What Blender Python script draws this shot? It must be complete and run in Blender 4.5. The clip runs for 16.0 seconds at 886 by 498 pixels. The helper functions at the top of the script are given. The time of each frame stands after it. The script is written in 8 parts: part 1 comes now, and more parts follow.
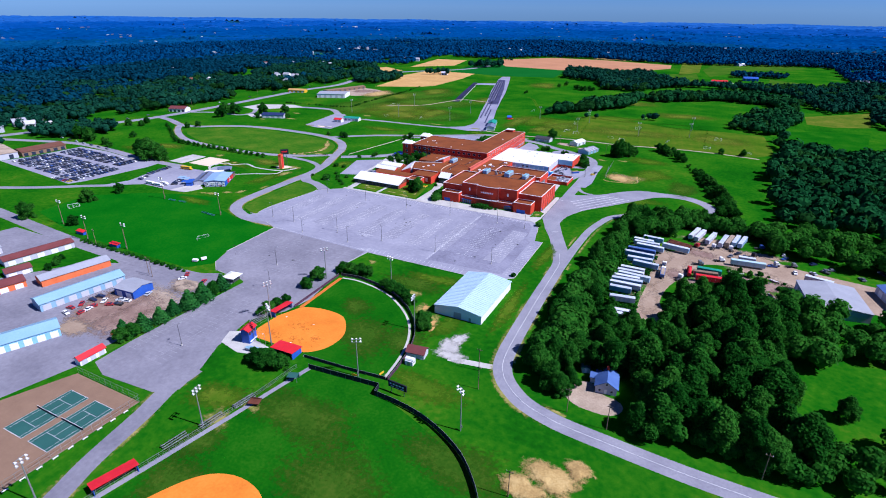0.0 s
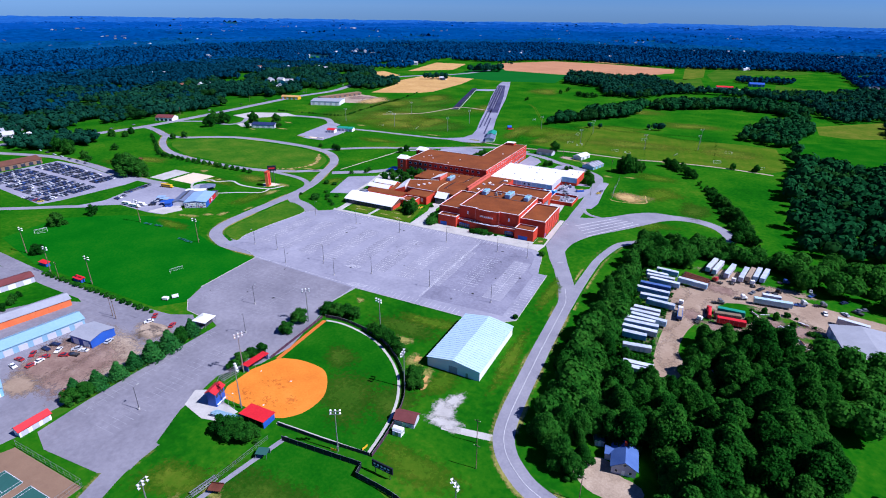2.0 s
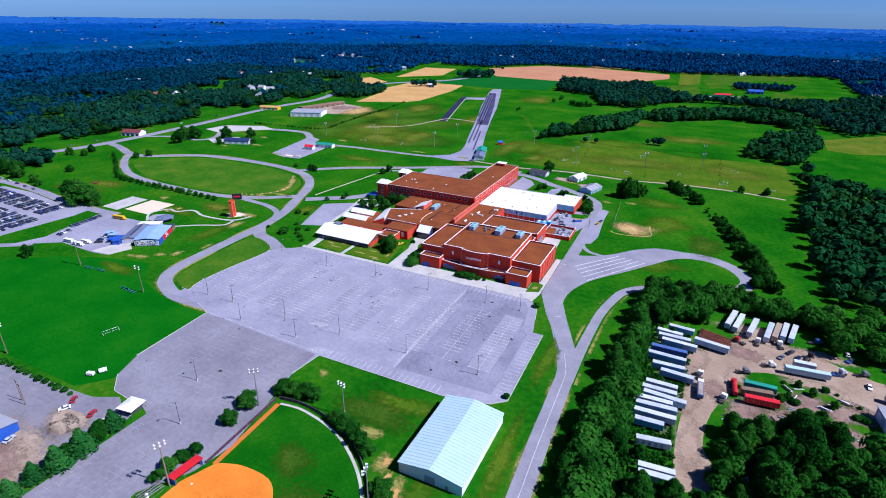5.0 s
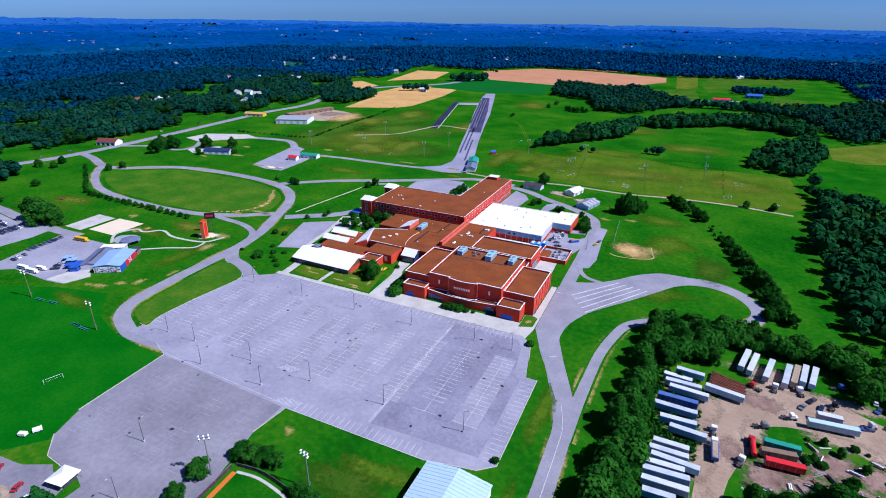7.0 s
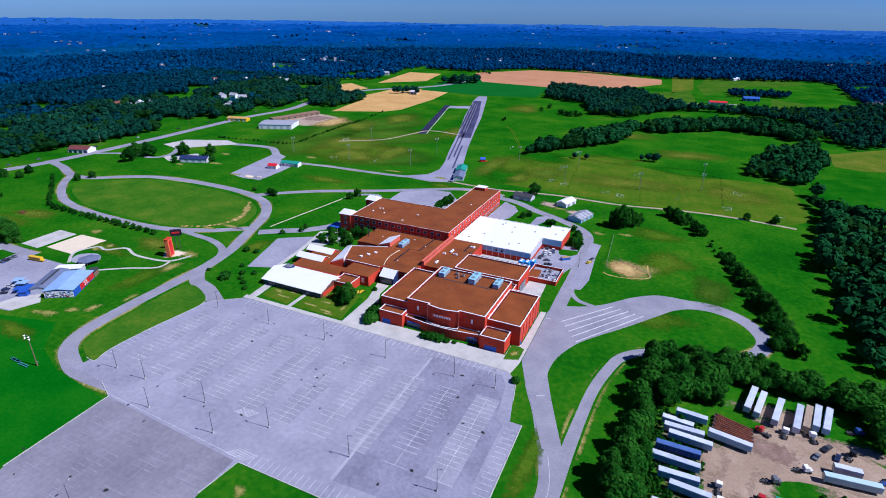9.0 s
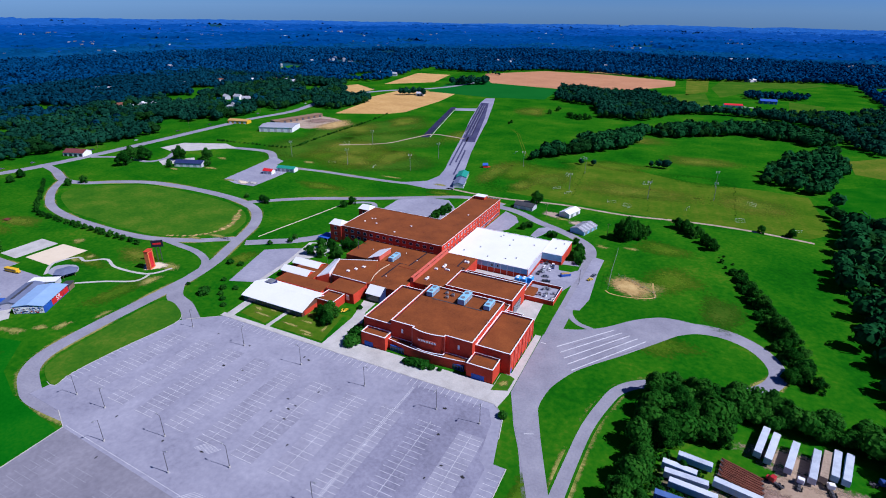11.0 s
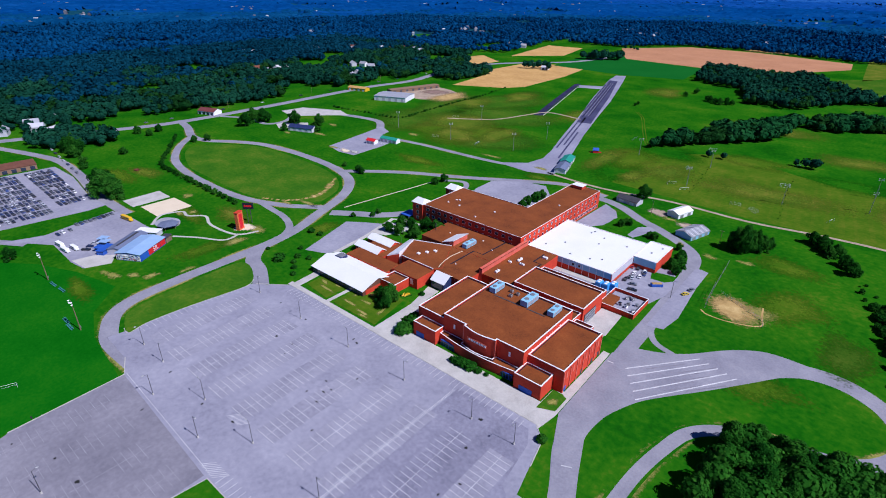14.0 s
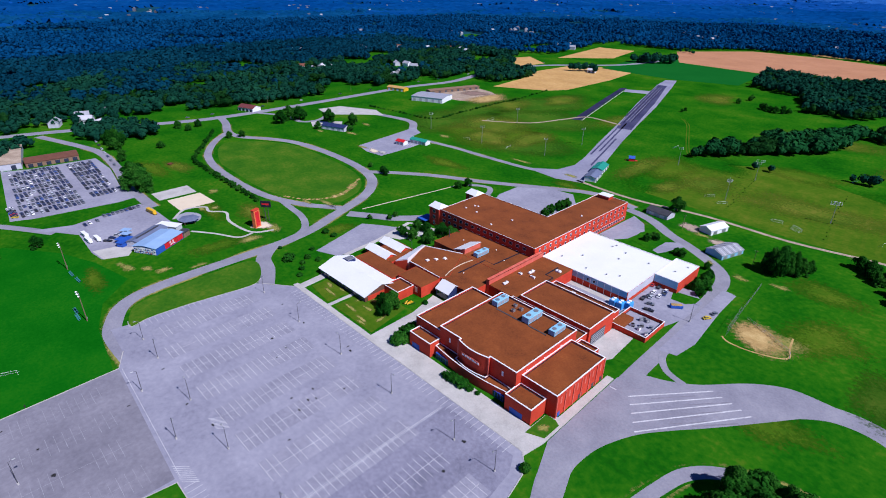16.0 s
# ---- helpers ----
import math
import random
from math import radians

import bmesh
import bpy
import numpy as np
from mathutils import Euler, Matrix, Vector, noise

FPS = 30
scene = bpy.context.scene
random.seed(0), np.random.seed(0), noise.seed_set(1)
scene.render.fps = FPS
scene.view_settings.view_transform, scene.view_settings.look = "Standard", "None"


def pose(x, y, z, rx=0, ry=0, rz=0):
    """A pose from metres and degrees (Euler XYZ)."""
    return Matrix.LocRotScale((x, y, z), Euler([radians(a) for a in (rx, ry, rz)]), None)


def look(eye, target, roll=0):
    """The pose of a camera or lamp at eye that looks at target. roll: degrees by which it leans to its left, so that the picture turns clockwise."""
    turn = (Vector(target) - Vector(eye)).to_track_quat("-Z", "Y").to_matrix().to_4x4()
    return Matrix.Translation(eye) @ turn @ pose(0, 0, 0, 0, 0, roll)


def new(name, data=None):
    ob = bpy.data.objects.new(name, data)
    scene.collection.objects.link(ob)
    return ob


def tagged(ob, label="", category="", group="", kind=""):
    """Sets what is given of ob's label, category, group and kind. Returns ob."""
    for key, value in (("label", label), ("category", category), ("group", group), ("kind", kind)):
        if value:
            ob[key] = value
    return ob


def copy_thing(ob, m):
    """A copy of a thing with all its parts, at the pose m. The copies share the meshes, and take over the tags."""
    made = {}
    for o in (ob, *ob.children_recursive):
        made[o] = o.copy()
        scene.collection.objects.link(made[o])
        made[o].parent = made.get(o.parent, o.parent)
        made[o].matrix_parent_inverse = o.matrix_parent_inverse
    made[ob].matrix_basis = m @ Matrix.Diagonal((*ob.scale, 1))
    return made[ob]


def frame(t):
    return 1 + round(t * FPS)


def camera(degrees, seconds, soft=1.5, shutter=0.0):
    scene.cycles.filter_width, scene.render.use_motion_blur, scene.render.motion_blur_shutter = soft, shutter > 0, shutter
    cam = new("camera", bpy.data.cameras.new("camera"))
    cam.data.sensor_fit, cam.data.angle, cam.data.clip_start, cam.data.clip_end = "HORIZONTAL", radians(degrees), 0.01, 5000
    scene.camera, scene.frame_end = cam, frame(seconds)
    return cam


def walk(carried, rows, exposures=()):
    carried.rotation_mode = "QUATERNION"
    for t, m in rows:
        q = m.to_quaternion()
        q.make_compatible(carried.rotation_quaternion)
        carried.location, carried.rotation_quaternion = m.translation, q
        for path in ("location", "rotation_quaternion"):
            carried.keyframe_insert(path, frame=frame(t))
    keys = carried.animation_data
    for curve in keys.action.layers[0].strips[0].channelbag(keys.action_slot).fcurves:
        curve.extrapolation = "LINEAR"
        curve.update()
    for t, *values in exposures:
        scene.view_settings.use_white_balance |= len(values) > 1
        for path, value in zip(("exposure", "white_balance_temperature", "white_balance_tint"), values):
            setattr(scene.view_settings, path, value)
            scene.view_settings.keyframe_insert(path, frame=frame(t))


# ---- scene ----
# ---- camera ----
LENS = 78.59
PATH = [
    (0, (105.44, -356.34, 137.26), (-0.40792, 0.81653, -0.40851), 0.61),
    (0.5, (102.23, -348.80, 138.88), (-0.40940, 0.81585, -0.40840), 0.61),
    (1, (98.69, -340.83, 140.45), (-0.40907, 0.81591, -0.40860), 0.65),
    (1.5, (95.41, -332.85, 142.05), (-0.40804, 0.81642, -0.40861), 0.66),
    (2, (92.09, -324.92, 143.63), (-0.40676, 0.81717, -0.40838), 0.70),
    (2.5, (88.74, -316.85, 145.06), (-0.40472, 0.81817, -0.40842), 0.78),
    (3, (85.69, -308.75, 146.33), (-0.40293, 0.81914, -0.40823), 0.82),
    (3.5, (83.06, -300.59, 147.88), (-0.40151, 0.81962, -0.40867), 0.77),
    (4, (80.24, -292.37, 149.26), (-0.39918, 0.82076, -0.40866), 0.76),
    (6.5, (68.02, -251.76, 154.75), (-0.38913, 0.82603, -0.40774), 0.75),
    (7, (66.16, -244.24, 155.33), (-0.38763, 0.82683, -0.40755), 0.78),
    (7.5, (64.65, -236.56, 155.68), (-0.38633, 0.82745, -0.40751), 0.76),
    (8, (63.55, -229.12, 156.14), (-0.38491, 0.82797, -0.40782), 0.80),
    (8.5, (62.72, -221.94, 156.30), (-0.38213, 0.82943, -0.40746), 0.80),
    (9, (62.36, -215.10, 156.68), (-0.38088, 0.83006, -0.40735), 0.79),
    (11.5, (66.00, -184.02, 157.60), (-0.41672, 0.81050, -0.41162), 0.76),
    (12, (67.80, -178.57, 157.48), (-0.44102, 0.78663, -0.43210), 0.78),
    (12.5, (69.80, -172.87, 157.52), (-0.47773, 0.75424, -0.45044), 0.82),
    (13, (71.95, -167.12, 157.82), (-0.51495, 0.72686, -0.45442), 0.77),
    (13.5, (73.77, -161.92, 157.73), (-0.54520, 0.70407, -0.45503), 0.80),
    (14, (75.89, -156.41, 157.67), (-0.57230, 0.68232, -0.45488), 0.81),
    (14.5, (77.86, -150.75, 157.56), (-0.59572, 0.66169, -0.45527), 0.83),
    (15, (80.21, -145.01, 157.48), (-0.61234, 0.64652, -0.45503), 0.83),
    (15.5, (82.38, -139.58, 157.65), (-0.62386, 0.63494, -0.45568), 0.88),
    (16, (84.69, -133.84, 157.67), (-0.63500, 0.62345, -0.45616), 0.90),
]
cam = camera(LENS, 16.0, soft=1.0)
walk(cam, [(t, look(e, (e[0] + d[0], e[1] + d[1], e[2] + d[2]), r)) for t, e, d, r in PATH],
     exposures=[(0.0, 0.57, 5480, 20), (4.2, 0.56, 5480, 20), (9.0, 0.38, 5480, 18), (13.0, 0.25, 5700, 18), (16.0, 0.26, 5700, 18)])

# ---- light ----
SUN_EL, SUN_AZ = radians(49), radians(84)      # azimuth from +y towards +x
world = bpy.data.worlds.new("sky")
scene.world = world
world.use_nodes = True
wn = world.node_tree.nodes
bg = wn["Background"]
sky = wn.new("ShaderNodeTexSky")
sky.sky_type, sky.sun_disc = "NISHITA", False
sky.sun_elevation, sky.sun_rotation = SUN_EL, SUN_AZ
sky.air_density, sky.dust_density, sky.ozone_density = 0.8, 0.1, 5.0
sky.altitude = 800
tint = wn.new("ShaderNodeMix")
tint.data_type, tint.blend_type = "RGBA", "MULTIPLY"
tint.inputs["Factor"].default_value = 1.0
tint.inputs[7].default_value = (0.40, 0.66, 1.15, 1)      # a clear blue summer haze
world.node_tree.links.new(sky.outputs[0], tint.inputs[6])
world.node_tree.links.new(tint.outputs[2], bg.inputs[0])
bg.inputs[1].default_value = 0.05
sun_data = bpy.data.lights.new("sun", "SUN")
sun_data.energy, sun_data.angle, sun_data.color = 4.6, radians(0.5), (1.0, 0.95, 0.88)
sun = new("sun", sun_data)
sd = Vector((math.cos(SUN_EL) * math.sin(SUN_AZ), math.cos(SUN_EL) * math.cos(SUN_AZ), math.sin(SUN_EL)))
sun.matrix_world = look(sd * 500, (0, 0, 0))

# ---- materials ----
def material(name, colours, size=1.0, fine=0.1, rough=0.8, metal=0.0, bump=0.0, contrast=0.5, island=0.0, spec=0.3, each=0.0):
    """A surface mottled between its colours at two scales, in metres."""
    m = bpy.data.materials.new(name)
    m.use_nodes = True
    n, l = m.node_tree.nodes, m.node_tree.links
    b = n["Principled BSDF"]
    b.inputs["Roughness"].default_value, b.inputs["Metallic"].default_value = rough, metal
    b.inputs["Specular IOR Level"].default_value = spec
    g = n.new("ShaderNodeNewGeometry")
    big, small = n.new("ShaderNodeTexNoise"), n.new("ShaderNodeTexNoise")
    for node, s, det in ((big, size, 5), (small, fine, 3)):
        node.inputs["Scale"].default_value = 1.0 / s
        node.inputs["Detail"].default_value = det
        node.inputs["Roughness"].default_value = 0.62
        l.new(g.outputs["Position"], node.inputs["Vector"])
    add = n.new("ShaderNodeMath")
    add.operation = "MULTIPLY_ADD"
    l.new(small.outputs[0], add.inputs[0])
    add.inputs[1].default_value = 0.6
    l.new(big.outputs[0], add.inputs[2])
    last = add
    if island:
        more = n.new("ShaderNodeMath")
        more.operation = "MULTIPLY_ADD"
        l.new(g.outputs["Random Per Island"], more.inputs[0])
        more.inputs[1].default_value = island
        l.new(add.outputs[0], more.inputs[2])
        last = more
    if each:
        info, own = n.new("ShaderNodeObjectInfo"), n.new("ShaderNodeMath")
        own.operation = "MULTIPLY_ADD"
        l.new(info.outputs["Random"], own.inputs[0])
        own.inputs[1].default_value = each
        l.new(last.outputs[0], own.inputs[2])
        last = own
    ramp = n.new("ShaderNodeValToRGB")
    e = ramp.color_ramp.elements
    mid, half = 0.8 + island / 2 + each / 2, contrast * 0.5
    lo, hi = (mid - half) / 1.6, (mid + half) / 1.6
    scale = n.new("ShaderNodeMath")
    scale.operation = "DIVIDE"
    l.new(last.outputs[0], scale.inputs[0])
    scale.inputs[1].default_value = 1.6
    l.new(scale.outputs[0], ramp.inputs[0])
    k = len(colours)
    for i, c in enumerate(colours):
        p = lo + (hi - lo) * i / max(1, k - 1)
        el = e[i] if i < 2 else e.new(p)
        el.position = p
        el.color = (*c, 1)
    if k == 1:
        e[1].color = (*colours[0], 1)
        e[1].position = 1
    l.new(ramp.outputs[0], b.inputs["Base Color"])
    if bump:
        bp = n.new("ShaderNodeBump")
        bp.inputs["Strength"].default_value = min(1, bump)
        bp.inputs["Distance"].default_value = fine * 0.5
        l.new(small.outputs[0], bp.inputs["Height"])
        l.new(bp.outputs[0], b.inputs["Normal"])
    return m


M = {}
M["grass"] = material("grass", [(0.005, 0.064, 0.002), (0.009, 0.098, 0.002), (0.025, 0.128, 0.003), (0.075, 0.148, 0.008)], 55, 3.0, 0.95, contrast=0.55, spec=0.0)
M["turf"] = material("turf", [(0.003, 0.071, 0.002), (0.009, 0.100, 0.002), (0.027, 0.128, 0.005)], 22, 1.2, 0.95, contrast=0.55, spec=0.0)
M["soccer_turf"] = material("watered_turf", [(0.003, 0.088, 0.002), (0.006, 0.112, 0.003), (0.016, 0.136, 0.004)], 30, 1.5, 0.95, contrast=0.55, spec=0.0)
M["sky_roof"] = material("slate_blue_metal", [(0.22, 0.35, 0.56), (0.30, 0.44, 0.66)], 6, 0.6, 0.5, contrast=0.7)
M["grey_slate"] = material("grey_slate_roof", [(0.10, 0.12, 0.20), (0.16, 0.19, 0.29)], 4, 0.4, 0.7, contrast=0.6)
M["meadow"] = material("meadow", [(0.021, 0.089, 0.006), (0.041, 0.116, 0.007), (0.087, 0.139, 0.014)], 40, 4, 0.9, contrast=0.55, spec=0.0)
M["dry"] = material("dry_grass", [(0.10, 0.17, 0.02), (0.22, 0.22, 0.05), (0.42, 0.33, 0.12)], 6, 1, 0.9, contrast=0.7, spec=0.1)
M["dry_meadow"] = material("dry_mown_grass", [(0.028, 0.098, 0.004), (0.058, 0.124, 0.006), (0.106, 0.148, 0.012)], 30, 3, 0.9, contrast=0.55, spec=0.0)
M["air_dry"] = material("parched_meadow", [(0.041, 0.105, 0.008), (0.087, 0.132, 0.011), (0.160, 0.162, 0.023)], 26, 3, 0.9, contrast=0.55, spec=0.0)
M["navy_roof"] = material("navy_shingle", [(0.012, 0.020, 0.075), (0.03, 0.045, 0.14)], 3, 0.4, 0.6, contrast=0.6)
M["shingle"] = material("brown_shingle", [(0.10, 0.040, 0.026), (0.16, 0.066, 0.042)], 4, 0.4, 0.85, contrast=0.6)
M["grass_warm"] = material("worn_lawn", [(0.018, 0.100, 0.006), (0.041, 0.130, 0.007), (0.098, 0.160, 0.014)], 24, 2.4, 0.9, contrast=0.55, spec=0.0)
M["asphalt_dark"] = material("newer_asphalt", [(0.140, 0.138, 0.192), (0.215, 0.213, 0.282), (0.290, 0.287, 0.360)], 22, 1.6, 0.9, contrast=0.55, spec=0.2)
M["asphalt"] = material("asphalt", [(0.150, 0.150, 0.205), (0.236, 0.235, 0.300), (0.300, 0.298, 0.366), (0.370, 0.367, 0.440)], 26, 2.2, 0.9, contrast=0.8, spec=0.2)
M["asphalt_old"] = material("older_asphalt", [(0.150, 0.145, 0.180), (0.205, 0.198, 0.238), (0.265, 0.256, 0.300)], 24, 2.0, 0.9, contrast=0.55, spec=0.2)
M["road"] = material("road_asphalt", [(0.185, 0.182, 0.228), (0.240, 0.236, 0.285), (0.300, 0.295, 0.340)], 14, 1.0, 0.9, contrast=0.55, spec=0.2)
M["runway"] = material("runway_asphalt", [(0.165, 0.165, 0.235), (0.240, 0.240, 0.320), (0.330, 0.330, 0.410)], 40, 3, 0.9, contrast=0.8, spec=0.2)
M["tar"] = material("fresh_tar", [(0.012, 0.012, 0.040), (0.024, 0.024, 0.060), (0.046, 0.046, 0.090)], 24, 3, 0.9, contrast=0.6, spec=0.1)
M["runway_dark"] = material("tyre_darkened_asphalt", [(0.034, 0.034, 0.085), (0.056, 0.056, 0.115), (0.090, 0.090, 0.155)], 30, 3, 0.9, contrast=0.6, spec=0.1)
M["concrete"] = material("concrete", [(0.33, 0.315, 0.30), (0.44, 0.425, 0.405), (0.53, 0.51, 0.485)], 8, 0.6, 0.85, contrast=0.6)
M["gravel"] = material("gravel", [(0.22, 0.165, 0.120), (0.35, 0.270, 0.200), (0.48, 0.385, 0.295)], 9, 0.8, 0.95, contrast=0.55, bump=0.3)
M["far_house"] = material("house_paint", [(0.06, 0.06, 0.08), (0.15, 0.15, 0.18), (0.36, 0.36, 0.40)], 400, 40, 0.8, contrast=0.5, island=0.6)
M["clay_dark"] = material("trodden_clay", [(0.46, 0.125, 0.016), (0.58, 0.17, 0.022)], 5, 0.6, 0.95, contrast=0.6)
M["sand"] = material("sand", [(0.60, 0.50, 0.36), (0.70, 0.60, 0.45)], 8, 0.8, 0.95, contrast=0.7)
M["dirt"] = material("dirt", [(0.22, 0.13, 0.045), (0.42, 0.28, 0.10), (0.62, 0.46, 0.20)], 7, 0.7, 0.95, contrast=0.7, bump=0.3)
M["clay"] = material("infield_clay", [(0.56, 0.150, 0.010), (0.68, 0.200, 0.015), (0.74, 0.245, 0.026)], 12, 0.9, 0.95, contrast=0.6)
M["straw"] = material("stubble", [(0.36, 0.20, 0.060), (0.49, 0.29, 0.095), (0.60, 0.38, 0.14)], 40, 5, 0.95, contrast=0.7)
M["plough"] = material("ploughed_soil", [(0.34, 0.155, 0.072), (0.42, 0.195, 0.092), (0.49, 0.24, 0.12)], 60, 8, 0.95, contrast=0.7)
M["crop"] = material("crop", [(0.006, 0.092, 0.012), (0.010, 0.118, 0.016)], 70, 5, 0.9, contrast=0.8, spec=0.0)
M["paint"] = material("road_paint", [(0.36, 0.36, 0.39), (0.50, 0.50, 0.53), (0.66, 0.66, 0.69)], 5, 0.5, 0.8, contrast=0.5)
M["paint_faint"] = material("worn_road_paint", [(0.20, 0.196, 0.232), (0.265, 0.26, 0.298), (0.36, 0.355, 0.395)], 5, 0.5, 0.8, contrast=0.5)
M["brick"] = material("red_brick", [(0.40, 0.032, 0.014), (0.52, 0.046, 0.019), (0.59, 0.064, 0.028)], 5, 0.5, 0.9, contrast=0.6)
M["brick_pale"] = material("pale_pinkish_brick", [(0.50, 0.085, 0.055), (0.60, 0.125, 0.085), (0.66, 0.19, 0.14)], 5, 0.5, 0.9, contrast=0.6)
M["roof"] = material("ballasted_roof", [(0.068, 0.016, 0.004), (0.160, 0.041, 0.008), (0.215, 0.056, 0.011), (0.275, 0.084, 0.018)], 13, 0.9, 0.95, contrast=0.75)
M["white"] = material("white_metal", [(0.70, 0.71, 0.74), (0.80, 0.81, 0.83)], 12, 1.0, 0.55, contrast=0.8)
M["coping"] = material("white_coping", [(0.74, 0.74, 0.76), (0.83, 0.83, 0.84)], 4, 0.5, 0.5, contrast=0.6)
M["pale_blue"] = material("pale_blue_metal", [(0.37, 0.52, 0.60), (0.46, 0.61, 0.69)], 10, 1.0, 0.5, contrast=0.7)
M["dusty_blue"] = material("dusty_blue_metal", [(0.19, 0.34, 0.46), (0.27, 0.43, 0.55)], 9, 0.8, 0.6, contrast=0.7)
M["turf_dry"] = material("tired_turf", [(0.018, 0.070, 0.004), (0.034, 0.090, 0.006), (0.060, 0.106, 0.010)], 12, 1.5, 0.9, contrast=0.6, spec=0.0)
M["asphalt_bay"] = material("bay_asphalt", [(0.148, 0.146, 0.196), (0.230, 0.228, 0.288), (0.294, 0.291, 0.354), (0.362, 0.358, 0.424)], 20, 1.6, 0.9, contrast=0.8, spec=0.2)
M["yard_gravel"] = material("dusty_yard_gravel", [(0.20, 0.135, 0.090), (0.31, 0.225, 0.160), (0.42, 0.325, 0.245)], 14, 1.2, 0.95, contrast=0.75, bump=0.3)
M["yard_dirt"] = material("oily_yard_dirt", [(0.13, 0.075, 0.06), (0.23, 0.15, 0.12), (0.34, 0.25, 0.20)], 8, 0.8, 0.95, contrast=0.6, bump=0.3)
M["mown_pale"] = material("pale_mown_grass", [(0.034, 0.100, 0.005), (0.066, 0.126, 0.007), (0.122, 0.150, 0.014)], 30, 3, 0.9, contrast=0.55, spec=0.0)
M["trailer_roof"] = material("dusty_trailer_roof", [(0.34, 0.38, 0.46), (0.47, 0.52, 0.60), (0.58, 0.62, 0.68)], 3, 0.4, 0.7, contrast=0.7, each=0.4)
# Trailer sides: the blue of sky-lit shade put into the colour
M["trailer_side"] = material("shade_blue_trailer_side", [(0.17, 0.30, 0.46), (0.26, 0.42, 0.58), (0.36, 0.50, 0.64)], 3, 0.3, 0.6, contrast=0.7, each=0.4)
M["unit"] = material("painted_steel_unit", [(0.20, 0.44, 0.62), (0.30, 0.56, 0.74)], 2, 0.3, 0.5, contrast=0.7)
M["glass"] = material("dark_glass", [(0.015, 0.02, 0.04), (0.03, 0.045, 0.08)], 4, 0.5, 0.12, contrast=0.6, spec=0.6)
M["blue"] = material("blue_paint", [(0.02, 0.07, 0.34), (0.03, 0.11, 0.48)], 4, 0.5, 0.55, contrast=0.6)
M["azure"] = material("azure_steel", [(0.04, 0.26, 0.66), (0.07, 0.34, 0.76)], 2, 0.3, 0.5, contrast=0.6)
M["red"] = material("red_paint", [(0.50, 0.012, 0.02), (0.66, 0.022, 0.03)], 4, 0.5, 0.55, contrast=0.6)
M["steel"] = material("galvanised_steel", [(0.30, 0.31, 0.33), (0.42, 0.43, 0.45)], 3, 0.3, 0.45, metal=0.6, contrast=0.6)
M["dark_steel"] = material("dark_steel", [(0.06, 0.06, 0.07), (0.11, 0.11, 0.12)], 3, 0.3, 0.5, metal=0.4, contrast=0.6)
M["wood"] = material("weathered_wood", [(0.14, 0.09, 0.06), (0.25, 0.18, 0.12)], 3, 0.2, 0.85, contrast=0.6)
M["bark"] = material("bark", [(0.06, 0.04, 0.025), (0.13, 0.09, 0.06)], 1, 0.2, 0.95, contrast=0.6, bump=0.5)
M["leaf"] = material("leaves", [(0.005, 0.042, 0.005), (0.013, 0.092, 0.009), (0.030, 0.150, 0.014), (0.060, 0.215, 0.022)], 8, 1.0, 0.65, contrast=0.85, island=0.26, spec=0.0, each=0.42)
M["leaf_dark"] = material("conifer_leaves", [(0.010, 0.080, 0.018), (0.028, 0.158, 0.030), (0.062, 0.240, 0.044)], 4, 0.8, 0.7, contrast=0.8, island=0.25, spec=0.0, each=0.4)
# Far leaves, two tiers: distance haze put into the colour as blue
M["wood_haze"] = material("haze_tinted_leaves", [(0.002, 0.022, 0.042), (0.003, 0.034, 0.060), (0.006, 0.051, 0.080)], 150, 11, 0.9, contrast=0.6, island=0.15, spec=0.0)
M["wood_haze_blue"] = material("haze_blue_leaves", [(0.002, 0.030, 0.092), (0.003, 0.043, 0.124), (0.006, 0.060, 0.155)], 200, 16, 0.9, contrast=0.6, island=0.15, spec=0.0)
# Far ground: blue of distance haze mixed into the pasture colour
M["haze_meadow"] = material("haze_tinted_pasture", [(0.004, 0.040, 0.072), (0.007, 0.054, 0.092), (0.016, 0.072, 0.105)], 160, 20, 0.9, contrast=0.6, spec=0.0)
# Hills: haze painted into the colour, bluer and paler band by band
M["hills_haze"] = material("haze_tinted_hills", [(0.002, 0.032, 0.138), (0.003, 0.044, 0.172), (0.006, 0.058, 0.205)], 420, 40, 0.9, contrast=0.5, island=0.12, spec=0.0)
M["hills_haze_blue"] = material("haze_blue_hills", [(0.003, 0.043, 0.195), (0.005, 0.054, 0.235), (0.009, 0.068, 0.270)], 600, 50, 0.9, contrast=0.5, island=0.1, spec=0.02)
M["hills_haze_pale"] = material("pale_haze_blue_hills", [(0.012, 0.072, 0.270), (0.016, 0.088, 0.310), (0.022, 0.105, 0.345)], 800, 60, 0.9, contrast=0.5, island=0.08, spec=0.02)
# Middle-distance leaves: a little haze blue mixed into the green
M["wood_haze_faint"] = material("faintly_hazed_leaves", [(0.003, 0.024, 0.017), (0.006, 0.042, 0.026), (0.013, 0.072, 0.034)], 60, 9, 0.85, contrast=0.7, island=0.2, spec=0.0)
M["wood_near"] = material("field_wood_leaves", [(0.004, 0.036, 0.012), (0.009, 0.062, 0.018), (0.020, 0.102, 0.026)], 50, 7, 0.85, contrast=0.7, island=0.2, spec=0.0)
M["wood_light"] = material("sunlit_leaves", [(0.006, 0.042, 0.010), (0.014, 0.070, 0.015), (0.028, 0.104, 0.020)], 60, 7, 0.85, contrast=0.7, island=0.2, spec=0.0)
